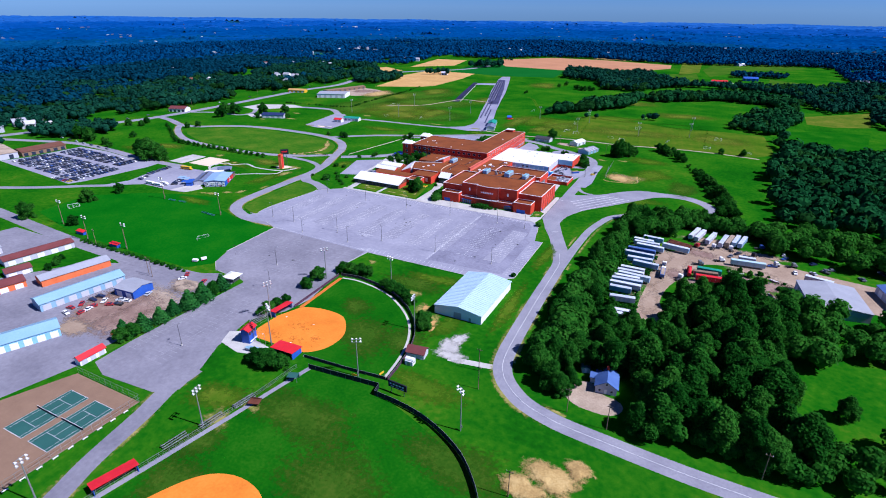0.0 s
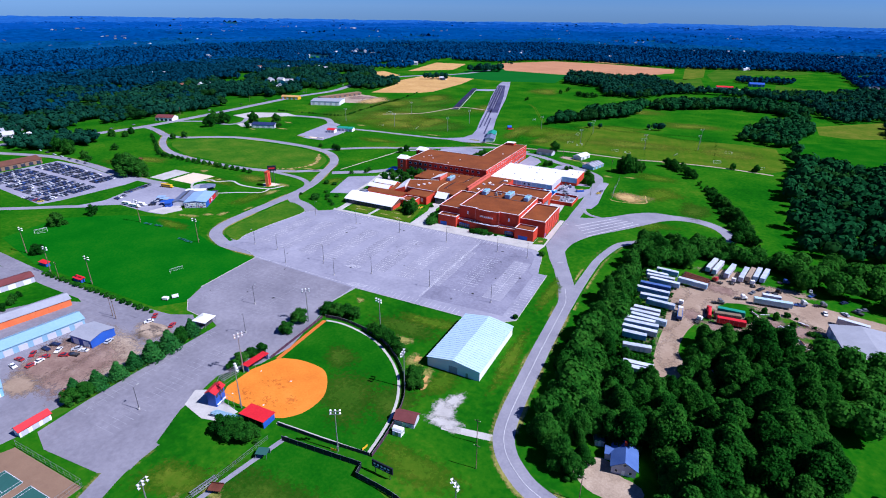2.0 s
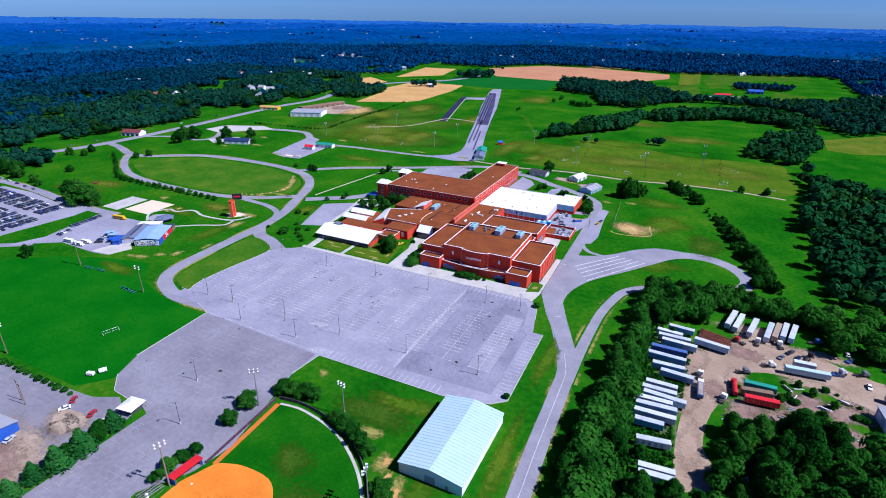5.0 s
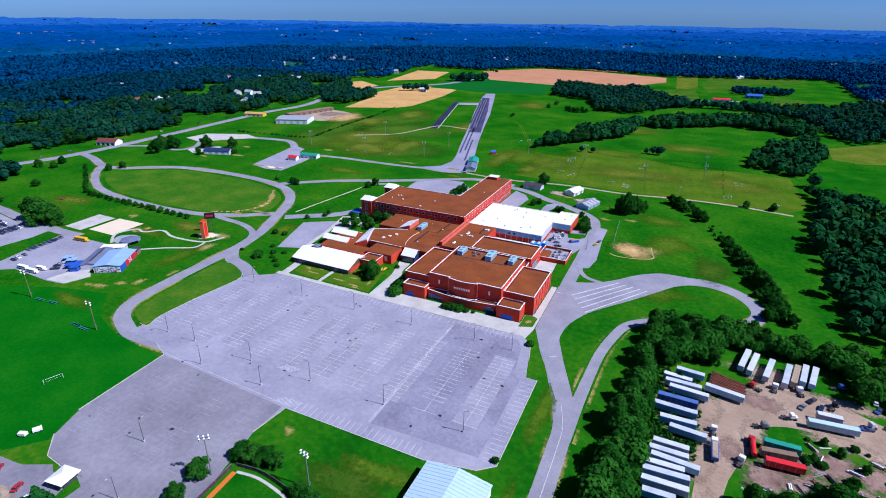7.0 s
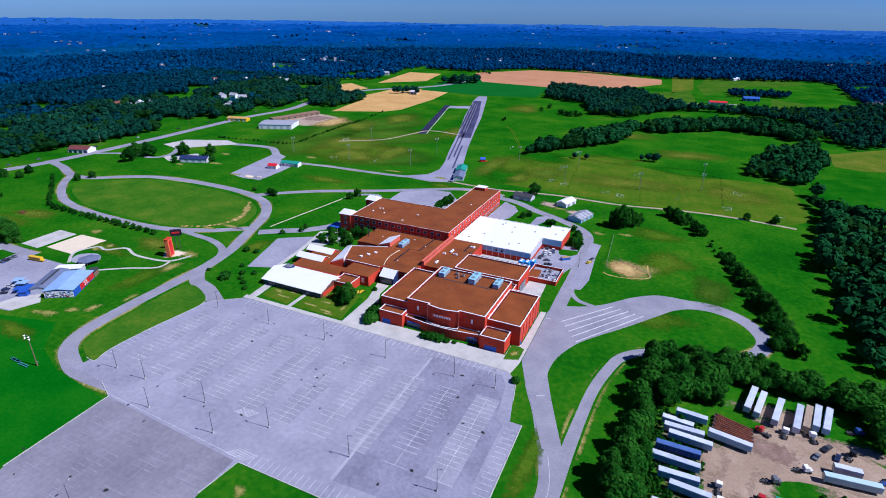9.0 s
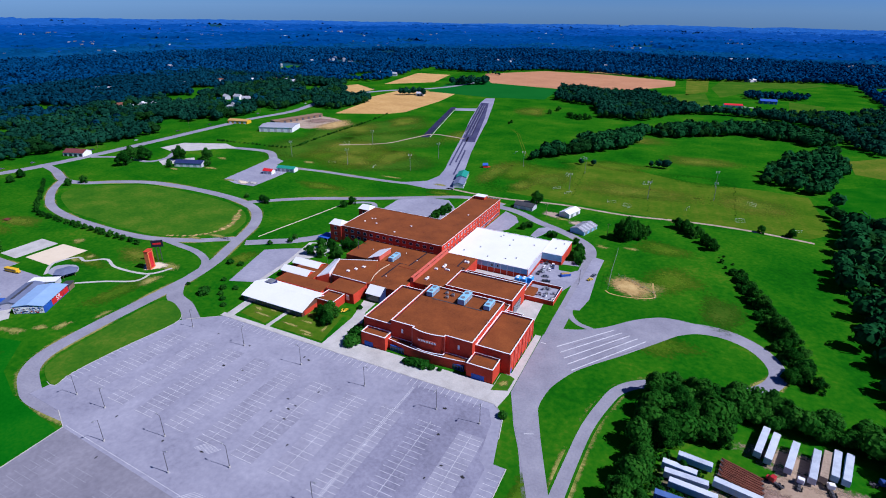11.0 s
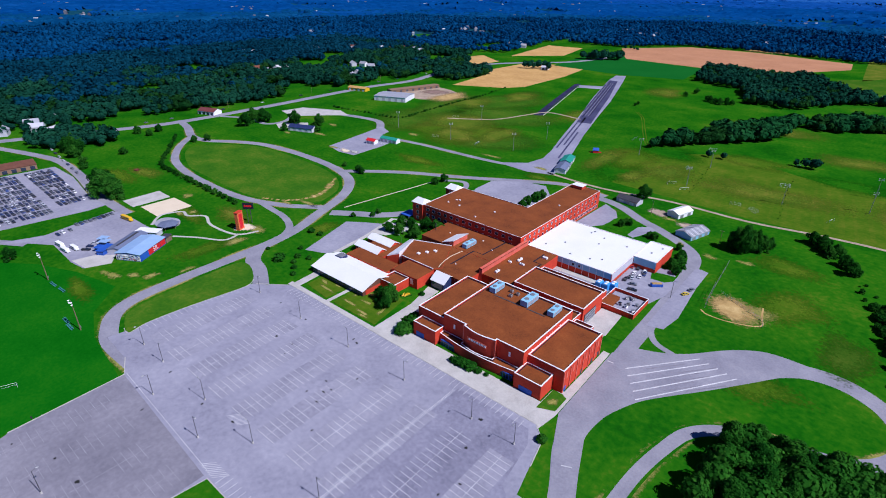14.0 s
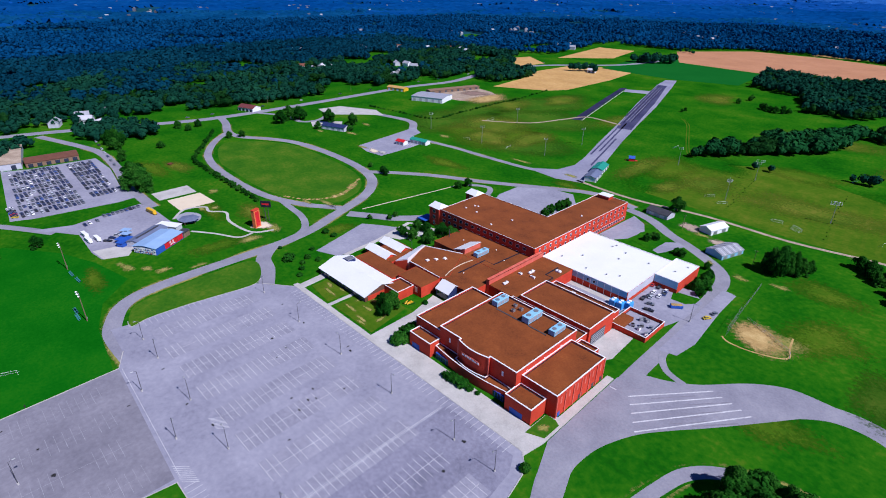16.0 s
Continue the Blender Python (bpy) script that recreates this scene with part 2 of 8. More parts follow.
M["teal"] = material("teal_paint", [(0.03, 0.17, 0.17), (0.05, 0.24, 0.23)], 3, 0.3, 0.6, contrast=0.6)
M["black"] = material("black_screen", [(0.006, 0.007, 0.015), (0.014, 0.016, 0.03)], 3, 0.4, 0.8, contrast=0.6)
M["screen"] = material("dark_windscreen", [(0.050, 0.020, 0.045), (0.085, 0.036, 0.065)], 3, 0.4, 0.8, contrast=0.6)
M["yellow"] = material("yellow_paint", [(0.62, 0.36, 0.01), (0.72, 0.44, 0.02)], 2, 0.3, 0.5, contrast=0.6)
M["tennis"] = material("court_green", [(0.018, 0.085, 0.075), (0.028, 0.110, 0.095)], 7, 0.6, 0.85, contrast=0.7)
M["court_tan"] = material("court_surround", [(0.19, 0.115, 0.075), (0.26, 0.165, 0.105)], 7, 0.6, 0.9, contrast=0.7)
M["slate"] = material("slate_blue_roof", [(0.045, 0.095, 0.28), (0.08, 0.15, 0.38)], 4, 0.4, 0.7, contrast=0.6)
M["grey_roof"] = material("grey_metal_roof", [(0.26, 0.27, 0.31), (0.36, 0.37, 0.42)], 6, 0.8, 0.55, contrast=0.7)
M["rust"] = material("rusty_steel", [(0.075, 0.022, 0.012), (0.17, 0.050, 0.028)], 3, 0.3, 0.8, contrast=0.6)
M["tyre"] = material("rubber", [(0.012, 0.012, 0.013), (0.03, 0.03, 0.03)], 1, 0.1, 0.9, contrast=0.6)
M["siding"] = material("grey_siding", [(0.42, 0.42, 0.48), (0.52, 0.52, 0.58)], 4, 0.4, 0.8, contrast=0.6)
M["maroon"] = material("maroon_roof", [(0.12, 0.03, 0.03), (0.18, 0.05, 0.05)], 4, 0.4, 0.7, contrast=0.6)
M["orange"] = material("orange_siding", [(0.62, 0.13, 0.04), (0.72, 0.18, 0.06)], 4, 0.4, 0.7, contrast=0.6)
M["green_roof"] = material("green_metal_roof", [(0.02, 0.22, 0.16), (0.03, 0.30, 0.22)], 4, 0.4, 0.5, contrast=0.6)


def sheer(key, share=0.35):
    """Leaves let part of the light through."""
    n, l = M[key].node_tree.nodes, M[key].node_tree.links
    b, out = n["Principled BSDF"], n["Material Output"]
    thin, mix = n.new("ShaderNodeBsdfTranslucent"), n.new("ShaderNodeMixShader")
    l.new(b.inputs["Base Color"].links[0].from_socket, thin.inputs["Color"])
    mix.inputs[0].default_value = share
    l.new(b.outputs[0], mix.inputs[1])
    l.new(thin.outputs[0], mix.inputs[2])
    l.new(mix.outputs[0], out.inputs["Surface"])


for leafy in ("leaf", "leaf_dark", "wood_light"):
    sheer(leafy, 0.42)


def ragged(key):
    """A ground material whose cover frays out towards the rim of its patch."""
    m = M[key].copy()
    m.name = "ragged_" + key
    n, l = m.node_tree.nodes, m.node_tree.links
    out, b = n["Material Output"], n["Principled BSDF"]
    fade, tex, geo = n.new("ShaderNodeAttribute"), n.new("ShaderNodeTexNoise"), n.new("ShaderNodeNewGeometry")
    fade.attribute_name = "cover"
    tex.inputs["Scale"].default_value, tex.inputs["Detail"].default_value, tex.inputs["Roughness"].default_value = 0.5, 5, 0.7
    l.new(geo.outputs["Position"], tex.inputs["Vector"])
    add, ramp, clear, mix = n.new("ShaderNodeMath"), n.new("ShaderNodeMapRange"), n.new("ShaderNodeBsdfTransparent"), n.new("ShaderNodeMixShader")
    l.new(fade.outputs["Fac"], add.inputs[0])
    l.new(tex.outputs[0], add.inputs[1])
    ramp.inputs["From Min"].default_value, ramp.inputs["From Max"].default_value = 0.72, 1.05
    l.new(add.outputs[0], ramp.inputs["Value"])
    l.new(ramp.outputs[0], mix.inputs[0])
    l.new(clear.outputs[0], mix.inputs[1])
    l.new(b.outputs[0], mix.inputs[2])
    l.new(mix.outputs[0], out.inputs["Surface"])
    return m


RAGGED = {}


# ---- building blocks ----
def link_mesh(name, verts, faces, mat, parent=None, smooth=False):
    me = bpy.data.meshes.new(name)
    me.from_pydata(verts, [], faces)
    me.update()
    if mat:
        me.materials.append(mat)
    if smooth:
        me.polygons.foreach_set("use_smooth", [True] * len(me.polygons))
    ob = new(name, me)
    ob.parent = parent
    return ob


def part(name, bm, mat, parent, label=""):
    """Links a bmesh as one mesh object under a thing or a part."""
    me = bpy.data.meshes.new(name)
    bmesh.ops.recalc_face_normals(bm, faces=bm.faces[:])
    bm.to_mesh(me)
    bm.free()
    me.materials.append(mat)
    ob = new(name, me)
    ob.parent = parent
    return tagged(ob, label) if label else ob


def thing(name, x, y, z=0.0, turn=0.0, label="", category="", group=""):
    ob = new(name)
    ob.empty_display_size = 0.5
    ob.matrix_basis = pose(x, y, z, 0, 0, turn)
    return tagged(ob, label, category, group)


def add_box(bm, x0, y0, z0, x1, y1, z1, bevel=0.0):
    v = [bm.verts.new(p) for p in ((x0, y0, z0), (x1, y0, z0), (x1, y1, z0), (x0, y1, z0), (x0, y0, z1), (x1, y0, z1), (x1, y1, z1), (x0, y1, z1))]
    fs = [bm.faces.new([v[i] for i in q]) for q in ((3, 2, 1, 0), (4, 5, 6, 7), (0, 1, 5, 4), (1, 2, 6, 5), (2, 3, 7, 6), (3, 0, 4, 7))]
    if bevel:
        es = {e for f in fs for e in f.edges}
        bmesh.ops.bevel(bm, geom=list(es), offset=bevel, segments=1, affect="EDGES")
    return bm


def box(x0, y0, z0, x1, y1, z1, bevel=0.0):
    return add_box(bmesh.new(), min(x0, x1), min(y0, y1), min(z0, z1), max(x0, x1), max(y0, y1), max(z0, z1), bevel)


def add_prism(bm, pts, z0, z1):
    lo = [bm.verts.new((x, y, z0)) for x, y in pts]
    hi = [bm.verts.new((x, y, z1)) for x, y in pts]
    bm.faces.new(lo[::-1])
    bm.faces.new(hi)
    n = len(pts)
    for i in range(n):
        bm.faces.new((lo[i], lo[(i + 1) % n], hi[(i + 1) % n], hi[i]))
    return bm


def prism(pts, z0, z1):
    return add_prism(bmesh.new(), pts, z0, z1)


def add_tube(bm, a, b, r0, r1=None, n=8):
    """A tapered tube from a to b, closed at both ends."""
    a, b = Vector(a), Vector(b)
    r1 = r0 if r1 is None else r1
    d = (b - a).normalized()
    u = d.orthogonal().normalized()
    w = d.cross(u)
    rings = []
    for p, r in ((a, r0), (b, r1)):
        rings.append([bm.verts.new(p + (u * math.cos(2 * math.pi * i / n) + w * math.sin(2 * math.pi * i / n)) * r) for i in range(n)])
    for i in range(n):
        bm.faces.new((rings[0][i], rings[0][(i + 1) % n], rings[1][(i + 1) % n], rings[1][i]))
    bm.faces.new(rings[0][::-1])
    bm.faces.new(rings[1])
    return bm


def tube(a, b, r0, r1=None, n=8):
    return add_tube(bmesh.new(), a, b, r0, r1, n)


def curve_through(pts, n=8, closed=False):
    """Catmull-Rom through the points."""
    p = [np.array(q, float) for q in pts]
    k = len(p)
    out = []
    for i in range(k if closed else k - 1):
        a, b, c, d = (p[(i + j) % k] if closed else p[min(max(i + j, 0), k - 1)] for j in (-1, 0, 1, 2))
        for s in range(n):
            t = s / n
            out.append(tuple(0.5 * (2 * b + (c - a) * t + (2 * a - 5 * b + 4 * c - d) * t * t + (3 * b - a - 3 * c + d) * t ** 3)))
    if not closed:
        out.append(tuple(p[-1]))
    return out


def ribbon(pts, width):
    """The outline of a band along a line; width: one number or one a point."""
    p = np.array(pts, float)[:, :2]
    w = np.broadcast_to(np.array(width, float), (len(p),))
    d = np.gradient(p, axis=0)
    d /= np.linalg.norm(d, axis=1, keepdims=True) + 1e-9
    nrm = np.stack([-d[:, 1], d[:, 0]], 1) * w[:, None] / 2
    return p + nrm, p - nrm


def band(name, pts, width, z0, z1, mat, label="", parent=None, kind="structure"):
    """A flat band with thickness, such as a road or a wall."""
    a, b = ribbon(pts, width)
    k = len(a)
    v = [(*q, z) for z in (z0, z1) for side in (a, b) for q in side]
    f = []
    for i in range(k - 1):
        f += [(2 * k + i, 3 * k + i, 3 * k + i + 1, 2 * k + i + 1), (i, i + 1, 2 * k + i + 1, 2 * k + i), (k + i + 1, k + i, 3 * k + i, 3 * k + i + 1)]
    f += [(0, 2 * k, 3 * k, k), (k - 1, 2 * k - 1, 4 * k - 1, 3 * k - 1)]
    ob = link_mesh(name, v, f, mat, parent)
    return tagged(ob, label, kind=kind) if parent is None else ob


def patch(name, pts, z, mat, label="", low=-0.3, kind="structure"):
    """A flat piece of ground with thickness."""
    area = sum(pts[i - 1][0] * pts[i][1] - pts[i][0] * pts[i - 1][1] for i in range(len(pts)))
    if area < 0:
        pts = pts[::-1]
    n = len(pts)
    v = [(x, y, z) for x, y in pts] + [(x, y, low) for x, y in pts]
    f = [tuple(range(n))] + [(i, n + i, n + (i + 1) % n, (i + 1) % n) for i in range(n)]
    ob = link_mesh(name, v, f, mat)
    return tagged(ob, label, kind=kind)


def blob(cx, cy, rx, ry, n=28, rough=0.18, seed=1):
    """An uneven round outline."""
    r = random.Random(seed)
    ph = [r.uniform(0, 6.28) for _ in range(4)]
    out = []
    for i in range(n):
        a = 2 * math.pi * i / n
        k = 1 + rough * sum(math.sin((j + 2) * a + ph[j]) / (j + 1.5) for j in range(4))
        out.append((cx + rx * k * math.cos(a), cy + ry * k * math.sin(a)))
    return out


def soft_patch(name, cx, cy, rx, ry, z, key, label, seed=1, heap=0.0, cover=1.0):
    """A worn or spilt patch of ground with a frayed rim; heap: its height in the middle."""
    if key not in RAGGED:
        RAGGED[key] = ragged(key)
    rim = blob(0, 0, rx * 1.35, ry * 1.35, 30, 0.22, seed)
    v, f, w = [(cx, cy, z + heap)], [], [cover]
    rings = (0.3, 0.6, 0.85, 1.0)
    for t in rings:
        for i, (x, y) in enumerate(rim):
            k = heap * (1 - t * t) * (1 + 0.7 * noise.noise((x * t * 0.5 + seed, y * t * 0.5, 1.5)))
            v.append((cx + x * t, cy + y * t, z + max(k, 0)))
            w.append(cover * (1.0 - 0.95 * t))
    for i in range(30):
        f.append((0, 1 + i, 1 + (i + 1) % 30))
        for r in range(3):
            a, b = 1 + r * 30, 31 + r * 30
            f.append((a + i, b + i, b + (i + 1) % 30, a + (i + 1) % 30))
    ob = link_mesh(name, v, f, RAGGED[key], smooth=True)
    at = ob.data.attributes.new("cover", "FLOAT", "POINT")
    at.data.foreach_set("value", w)
    return tagged(ob, label, kind="structure")


def inside(x, y, poly):
    hit = False
    for i in range(len(poly)):
        (ax, ay), (bx, by) = poly[i - 1], poly[i]
        if (ay > y) != (by > y) and x < (bx - ax) * (y - ay) / (by - ay) + ax:
            hit = not hit
    return hit

# ---- ground ----
def far_rise(x, y):
    r = math.hypot(x, y)
    t = min(max((r - 1500) / 3400, 0), 1)
    s = t * t * (3 - 2 * t)
    return s * (12 + 9 * noise.noise((x / 900, y / 900, 0.3))) + min(t * 6, 1) * 5 * noise.noise((x / 420, y / 420, 7.7))


def ground_sheet():
    axis = list(range(-6000, -900, 150)) + list(range(-900, 1500, 60)) + list(range(1500, 6001, 150))
    n = len(axis)
    v = [(x, y, far_rise(x, y)) for y in axis for x in axis]
    f = [(j * n + i, j * n + i + 1, (j + 1) * n + i + 1, (j + 1) * n + i) for j in range(n - 1) for i in range(n - 1)]
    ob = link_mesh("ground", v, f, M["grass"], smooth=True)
    ob.data.materials.append(M["haze_meadow"])
    # faces far off take the pasture colour with haze painted in
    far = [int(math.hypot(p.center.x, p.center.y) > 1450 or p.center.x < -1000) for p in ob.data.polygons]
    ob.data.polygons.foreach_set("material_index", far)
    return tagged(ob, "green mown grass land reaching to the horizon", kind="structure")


ground_sheet()
Z_SOIL, Z_ROAD, Z_LOT, Z_PAINT, Z_WALK = 0.03, 0.06, 0.09, 0.10, 0.16

# car park
LOT = [(-176, -26), (-157, -11), (3, -11), (9, -17), (12, -30), (15, -43), (20, -43), (21, -99), (15, -104), (-5, -108), (-70, -108), (-72, -125), (-68, -145), (-63, -170),
       (-66, -185), (-76, -200), (-72, -222), (-64, -240), (-62, -250), (-70, -256), (-97, -258), (-108, -254), (-109, -235), (-107, -172), (-112, -170), (-132, -168), (-141, -160), (-146, -147), (-148, -104), (-160, -99), (-182, -98), (-180.5, -88), (-180.3, -80), (-178.8, -58), (-175, -31)]
patch("parking_lot", LOT, Z_LOT, M["asphalt"], "worn grey asphalt car park with painted stalls")

ROADS = {
    "campus_drive": ([(330, -208), (240, -207), (170, -205.5), (128, -204.8), (112, -204), (94, -202.4), (75, -200.3), (62, -196.4), (54.4, -191.4), (48.2, -184.8), (44.4, -177), (42.6, -167), (41.5, -151), (40.7, -134), (40, -118), (39.5, -100), (39, -82), (38.2, -68), (34, -54), (25.5, -32), (16, -12), (12, 10), (10, 59), (9.5, 100), (8.5, 130), (7, 155), (4.3, 173), (-2, 184), (-13.7, 193.4), (-29.3, 202.7), (-46, 211), (-62, 222), (-76, 228), (-88, 230)], 8.0),
    "loop_road": ([(62, 84), (76, 95), (92, 97), (106, 90), (114, 78), (115, 66), (108, 53), (96, 45), (76, 40), (60, 34), (50, 24), (45.5, 10), (42.2, -8), (41, -28), (40.3, -50), (40, -75)], (11, 10.5, 10, 9, 8.5, 8, 7.5, 7, 6.4, 6.0, 5.6, 5.2, 5.0, 5.0, 5.4, 6)),
    "oval_drive": ([(-150, -98), (-176, -98.5), (-190, -94), (-201, -87), (-207.5, -75), (-210, -52), (-210.5, -25), (-211, 0), (-212, 15), (-217, 38), (-226, 60), (-233, 78), (-241, 97), (-253, 114), (-270, 128), (-296, 137), (-330, 141), (-370, 141), (-410, 136), (-440, 122), (-463, 106), (-490, 103), (-530, 118), (-566, 126)], 8.5),
    "oval_south_drive": ([(-232, 74), (-243, 66), (-258, 56), (-286, 45), (-315, 41), (-350, 41), (-390, 44), (-425, 53), (-455, 70), (-475, 86), (-490, 102)], 7.0),
    "entry_drive": ([(-170, -22), (-186, -13), (-200, -8), (-212, 4)], 9.0),
    "highway": ([(-640, -400), (-625, -100), (-582, 40), (-563, 98), (-557, 148), (-556, 199), (-557, 265), (-560, 342), (-561, 425), (-551, 510), (-578, 640), (-560, 760), (-470, 880), (-440, 1000)], 13.0),
    "airfield_road": ([(-286, 137), (-268, 153), (-239, 174), (-208, 190), (-179, 207), (-152, 224), (-120, 240), (-85, 236)], 7.0),
    "apron_road": ([(-322, 242), (-284, 246), (-244, 247), (-199, 250), (-165, 260)], 6.0),
    "court_link": ([(-222, 70), (-205, 82), (-193, 90), (-181, 104), (-176, 116)], 9.0),
    "strip_road": ([(-370, 262), (-395, 282), (-430, 280), (-462, 272)], 9.0),
    "strip_loop": ([(-550, 170), (-517, 186), (-480, 186), (-474, 206), (-490, 230)], 6.0),
    "clubhouse_road": ([(-328, -29), (-357, -29), (-384, -29), (-442, -21), (-496, -19), (-536, -28), (-600, -50)], 8.0),
    "lane": ([(-325, -92), (-345, -105), (-390, -135), (-480, -180)], 6.0),
    "works_road": ([(-112, -174), (-140, -180), (-200, -182), (-260, -180), (-360, -172)], 9.0),
    "court_road": ([(-67, -238), (-66, -252), (-62, -266), (-57, -288), (-52, -303), (-44, -330), (-36, -360)], 7.5),
    "link_drive": ([(11, 92), (13, 80), (19, 72), (28, 69)], 3.2),
    "rear_loop": ([(-205, 178), (-197, 184), (-188, 186), (-181, 178), (-178, 166)], 4.5),
    "tower_drive": ([(-212, 18), (-219, 31), (-228, 38), (-242, 43), (-259, 45), (-277, 47)], 5.0),
}
for ri, (rn, (pts, w)) in enumerate(ROADS.items()):
    w = np.interp(np.arange(6 * len(pts) - 5) / 6, range(len(pts)), np.broadcast_to(w, (len(pts),)))
    band("road", curve_through(pts, 6), w, -0.2, Z_ROAD + 0.004 * ri - 0.03, M["asphalt_old"] if rn in ("court_road", "works_road") else M["road"], "pale grey asphalt " + rn.replace("_", " "))
BUS = curve_through([(9, 55), (11, 61), (22, 66), (33, 74), (47, 90), (59, 99), (68, 101)], 5) + [(80, 101), (83, 93)] + curve_through([(76, 89), (70, 84), (62, 73), (54, 62), (45, 50), (36.5, 39.3), (28, 27), (22, 12), (20.5, 0), (21, -6)], 5)
patch("bus_lot", BUS + [(27, -22), (39.5, -52), (31, -52), (21, -31), (12.5, -14), (6.6, 0), (6.2, 20), (5.8, 52)], Z_ROAD + 0.012, M["road"], "pale asphalt bus lot with painted bays")
band("path", curve_through([(-150, 256), (-96, 252), (-41, 261), (14, 260), (61, 268), (106, 270), (150, 264)], 5), 3.2, -0.2, Z_ROAD, M["gravel"], "narrow pale gravel track across the fields")
band("path", curve_through([(-345, 350), (-300, 384), (-284, 429), (-270, 462), (-223, 457)], 5), 3.5, -0.2, Z_ROAD + 0.03, M["gravel"], "narrow pale gravel track to the strip")
patch("runway", [(-200, 250), (-178, 268), (-175, 290), (-182, 318), (-199, 368), (-233, 475), (-272, 590), (-319, 743), (-330, 794), (-314, 801), (-292, 737), (-241, 581), (-213, 485), (-184, 390), (-160, 319), (-147, 275), (-143, 254), (-165, 246)], Z_ROAD, M["runway"], "long pale airfield runway with dark tyre marks")
patch("tyre_mark", [(-219, 440), (-237, 491), (-275, 607), (-317, 740), (-303, 742), (-255, 607), (-217, 489), (-203, 446)], Z_ROAD + 0.006, M["runway_dark"], "broad dark worn stretch of the runway", low=0.0)
for dx, y0, y1 in ((-5.0, 330, 440), (0.0, 345, 470), (4.5, 300, 400)):
    band("tyre_mark", [(-178 + dx - 0.317 * (y0 - 330), y0), (-178 + dx - 0.317 * (y1 - 330), y1)], 1.8, 0.02, Z_ROAD + 0.006, M["runway_dark"], "dark worn streak along the runway")
for dx, y0, y1 in ((-6.5, 500, 700), (-1.8, 470, 730), (2.2, 520, 690), (6.0, 480, 720)):
    band("tyre_mark", [(-228 + dx - 0.319 * (y0 - 480), y0), (-228 + dx - 0.319 * (y1 - 480), y1)], 1.3, 0.02, Z_ROAD + 0.009, M["tar"], "black rubber streak along the runway")
for dx in (-4.2, 0.2, 4.2):
    band("runway_line", [(-228 + dx, 480), (-303 + dx, 715)], 0.45, 0.02, Z_ROAD + 0.011, M["paint_faint"], "worn pale line along the runway")
patch("taxiway", [(-277, 437), (-268, 442), (-329, 648), (-336, 676), (-343, 669), (-307, 541), (-279, 446)], Z_ROAD, M["tar"], "short dark strip beside the runway")
band("taxiway_edge", [(-266.4, 443), (-327.6, 650)], 1.0, 0.0, Z_ROAD + 0.005, M["concrete"], "pale edge of a dark strip")
patch("taxiway", [(-333, 664), (-298, 682), (-288, 658), (-324, 644)], Z_ROAD - 0.01, M["asphalt"], "short dark link to the runway")
band("path", curve_through([(-222, 83), (-217, 119), (-213, 146), (-210, 171)], 4), 1.0, -0.1, Z_ROAD - 0.01, M["sand"], "thin pale path across a lawn")
patch("rear_lot", [(-168, 170), (-173, 181), (-174, 205), (-152, 222), (-133, 225), (-104, 190), (-104, 160), (-121, 160)], Z_LOT, M["asphalt"], "grey asphalt lot behind the school")
patch("side_lot", [(-187, 21), (-199, 60), (-201, 67), (-190, 75), (-178, 82), (-171, 79), (-175, 71), (-170, 37), (-172, 27)], Z_LOT, M["asphalt"], "grey asphalt court beside the school")
patch("lodge_lot", [(-340, -104), (-327, -92), (-311, -81), (-277, -82), (-264, -80), (-268, -60), (-294, -38), (-292, -29), (-326, -30), (-341, -34), (-336, -60), (-331, -80)], Z_LOT, M["asphalt"], "grey asphalt yard beside a clubhouse")
patch("car_lot", [(-493, -97), (-486, -78), (-483, -27), (-442, -26), (-384, -34), (-357, -32), (-355, -45), (-361, -97), (-366, -110)], Z_LOT, M["asphalt"], "grey asphalt lot full of parked cars")
patch("works_yard", [(-300, -184), (-154, -184), (-126, -170), (-112, -178), (-115, -238), (-112, -259), (-118, -286), (-320, -330)], Z_ROAD - 0.02, M["asphalt_old"], "worn grey works yard between sheds")
soft_patch("works_dirt", -136, -216, 20, 26, Z_ROAD + 0.01, "gravel", "pale dusty gravel among scrapped cars", 4)
soft_patch("works_dirt", -139, -222, 24, 17, Z_ROAD + 0.015, "yard_dirt", "oily brown earth under scrapped cars", 5)
soft_patch("works_dirt", -147, -224, 15, 15, Z_ROAD + 0.02, "yard_dirt", "brown bare earth in the works yard", 6)
soft_patch("works_dirt", -143, -242, 9, 7, Z_ROAD + 0.03, "yard_gravel", "brown bare earth beside a works fence", 7, 0.0, 0.9)
band("verge", [(-111.8, -181), (-111.8, -236), (-113.2, -254)], 5.0, -0.2, Z_LOT + 0.02, M["grass_warm"], "grass verge under evergreen trees")
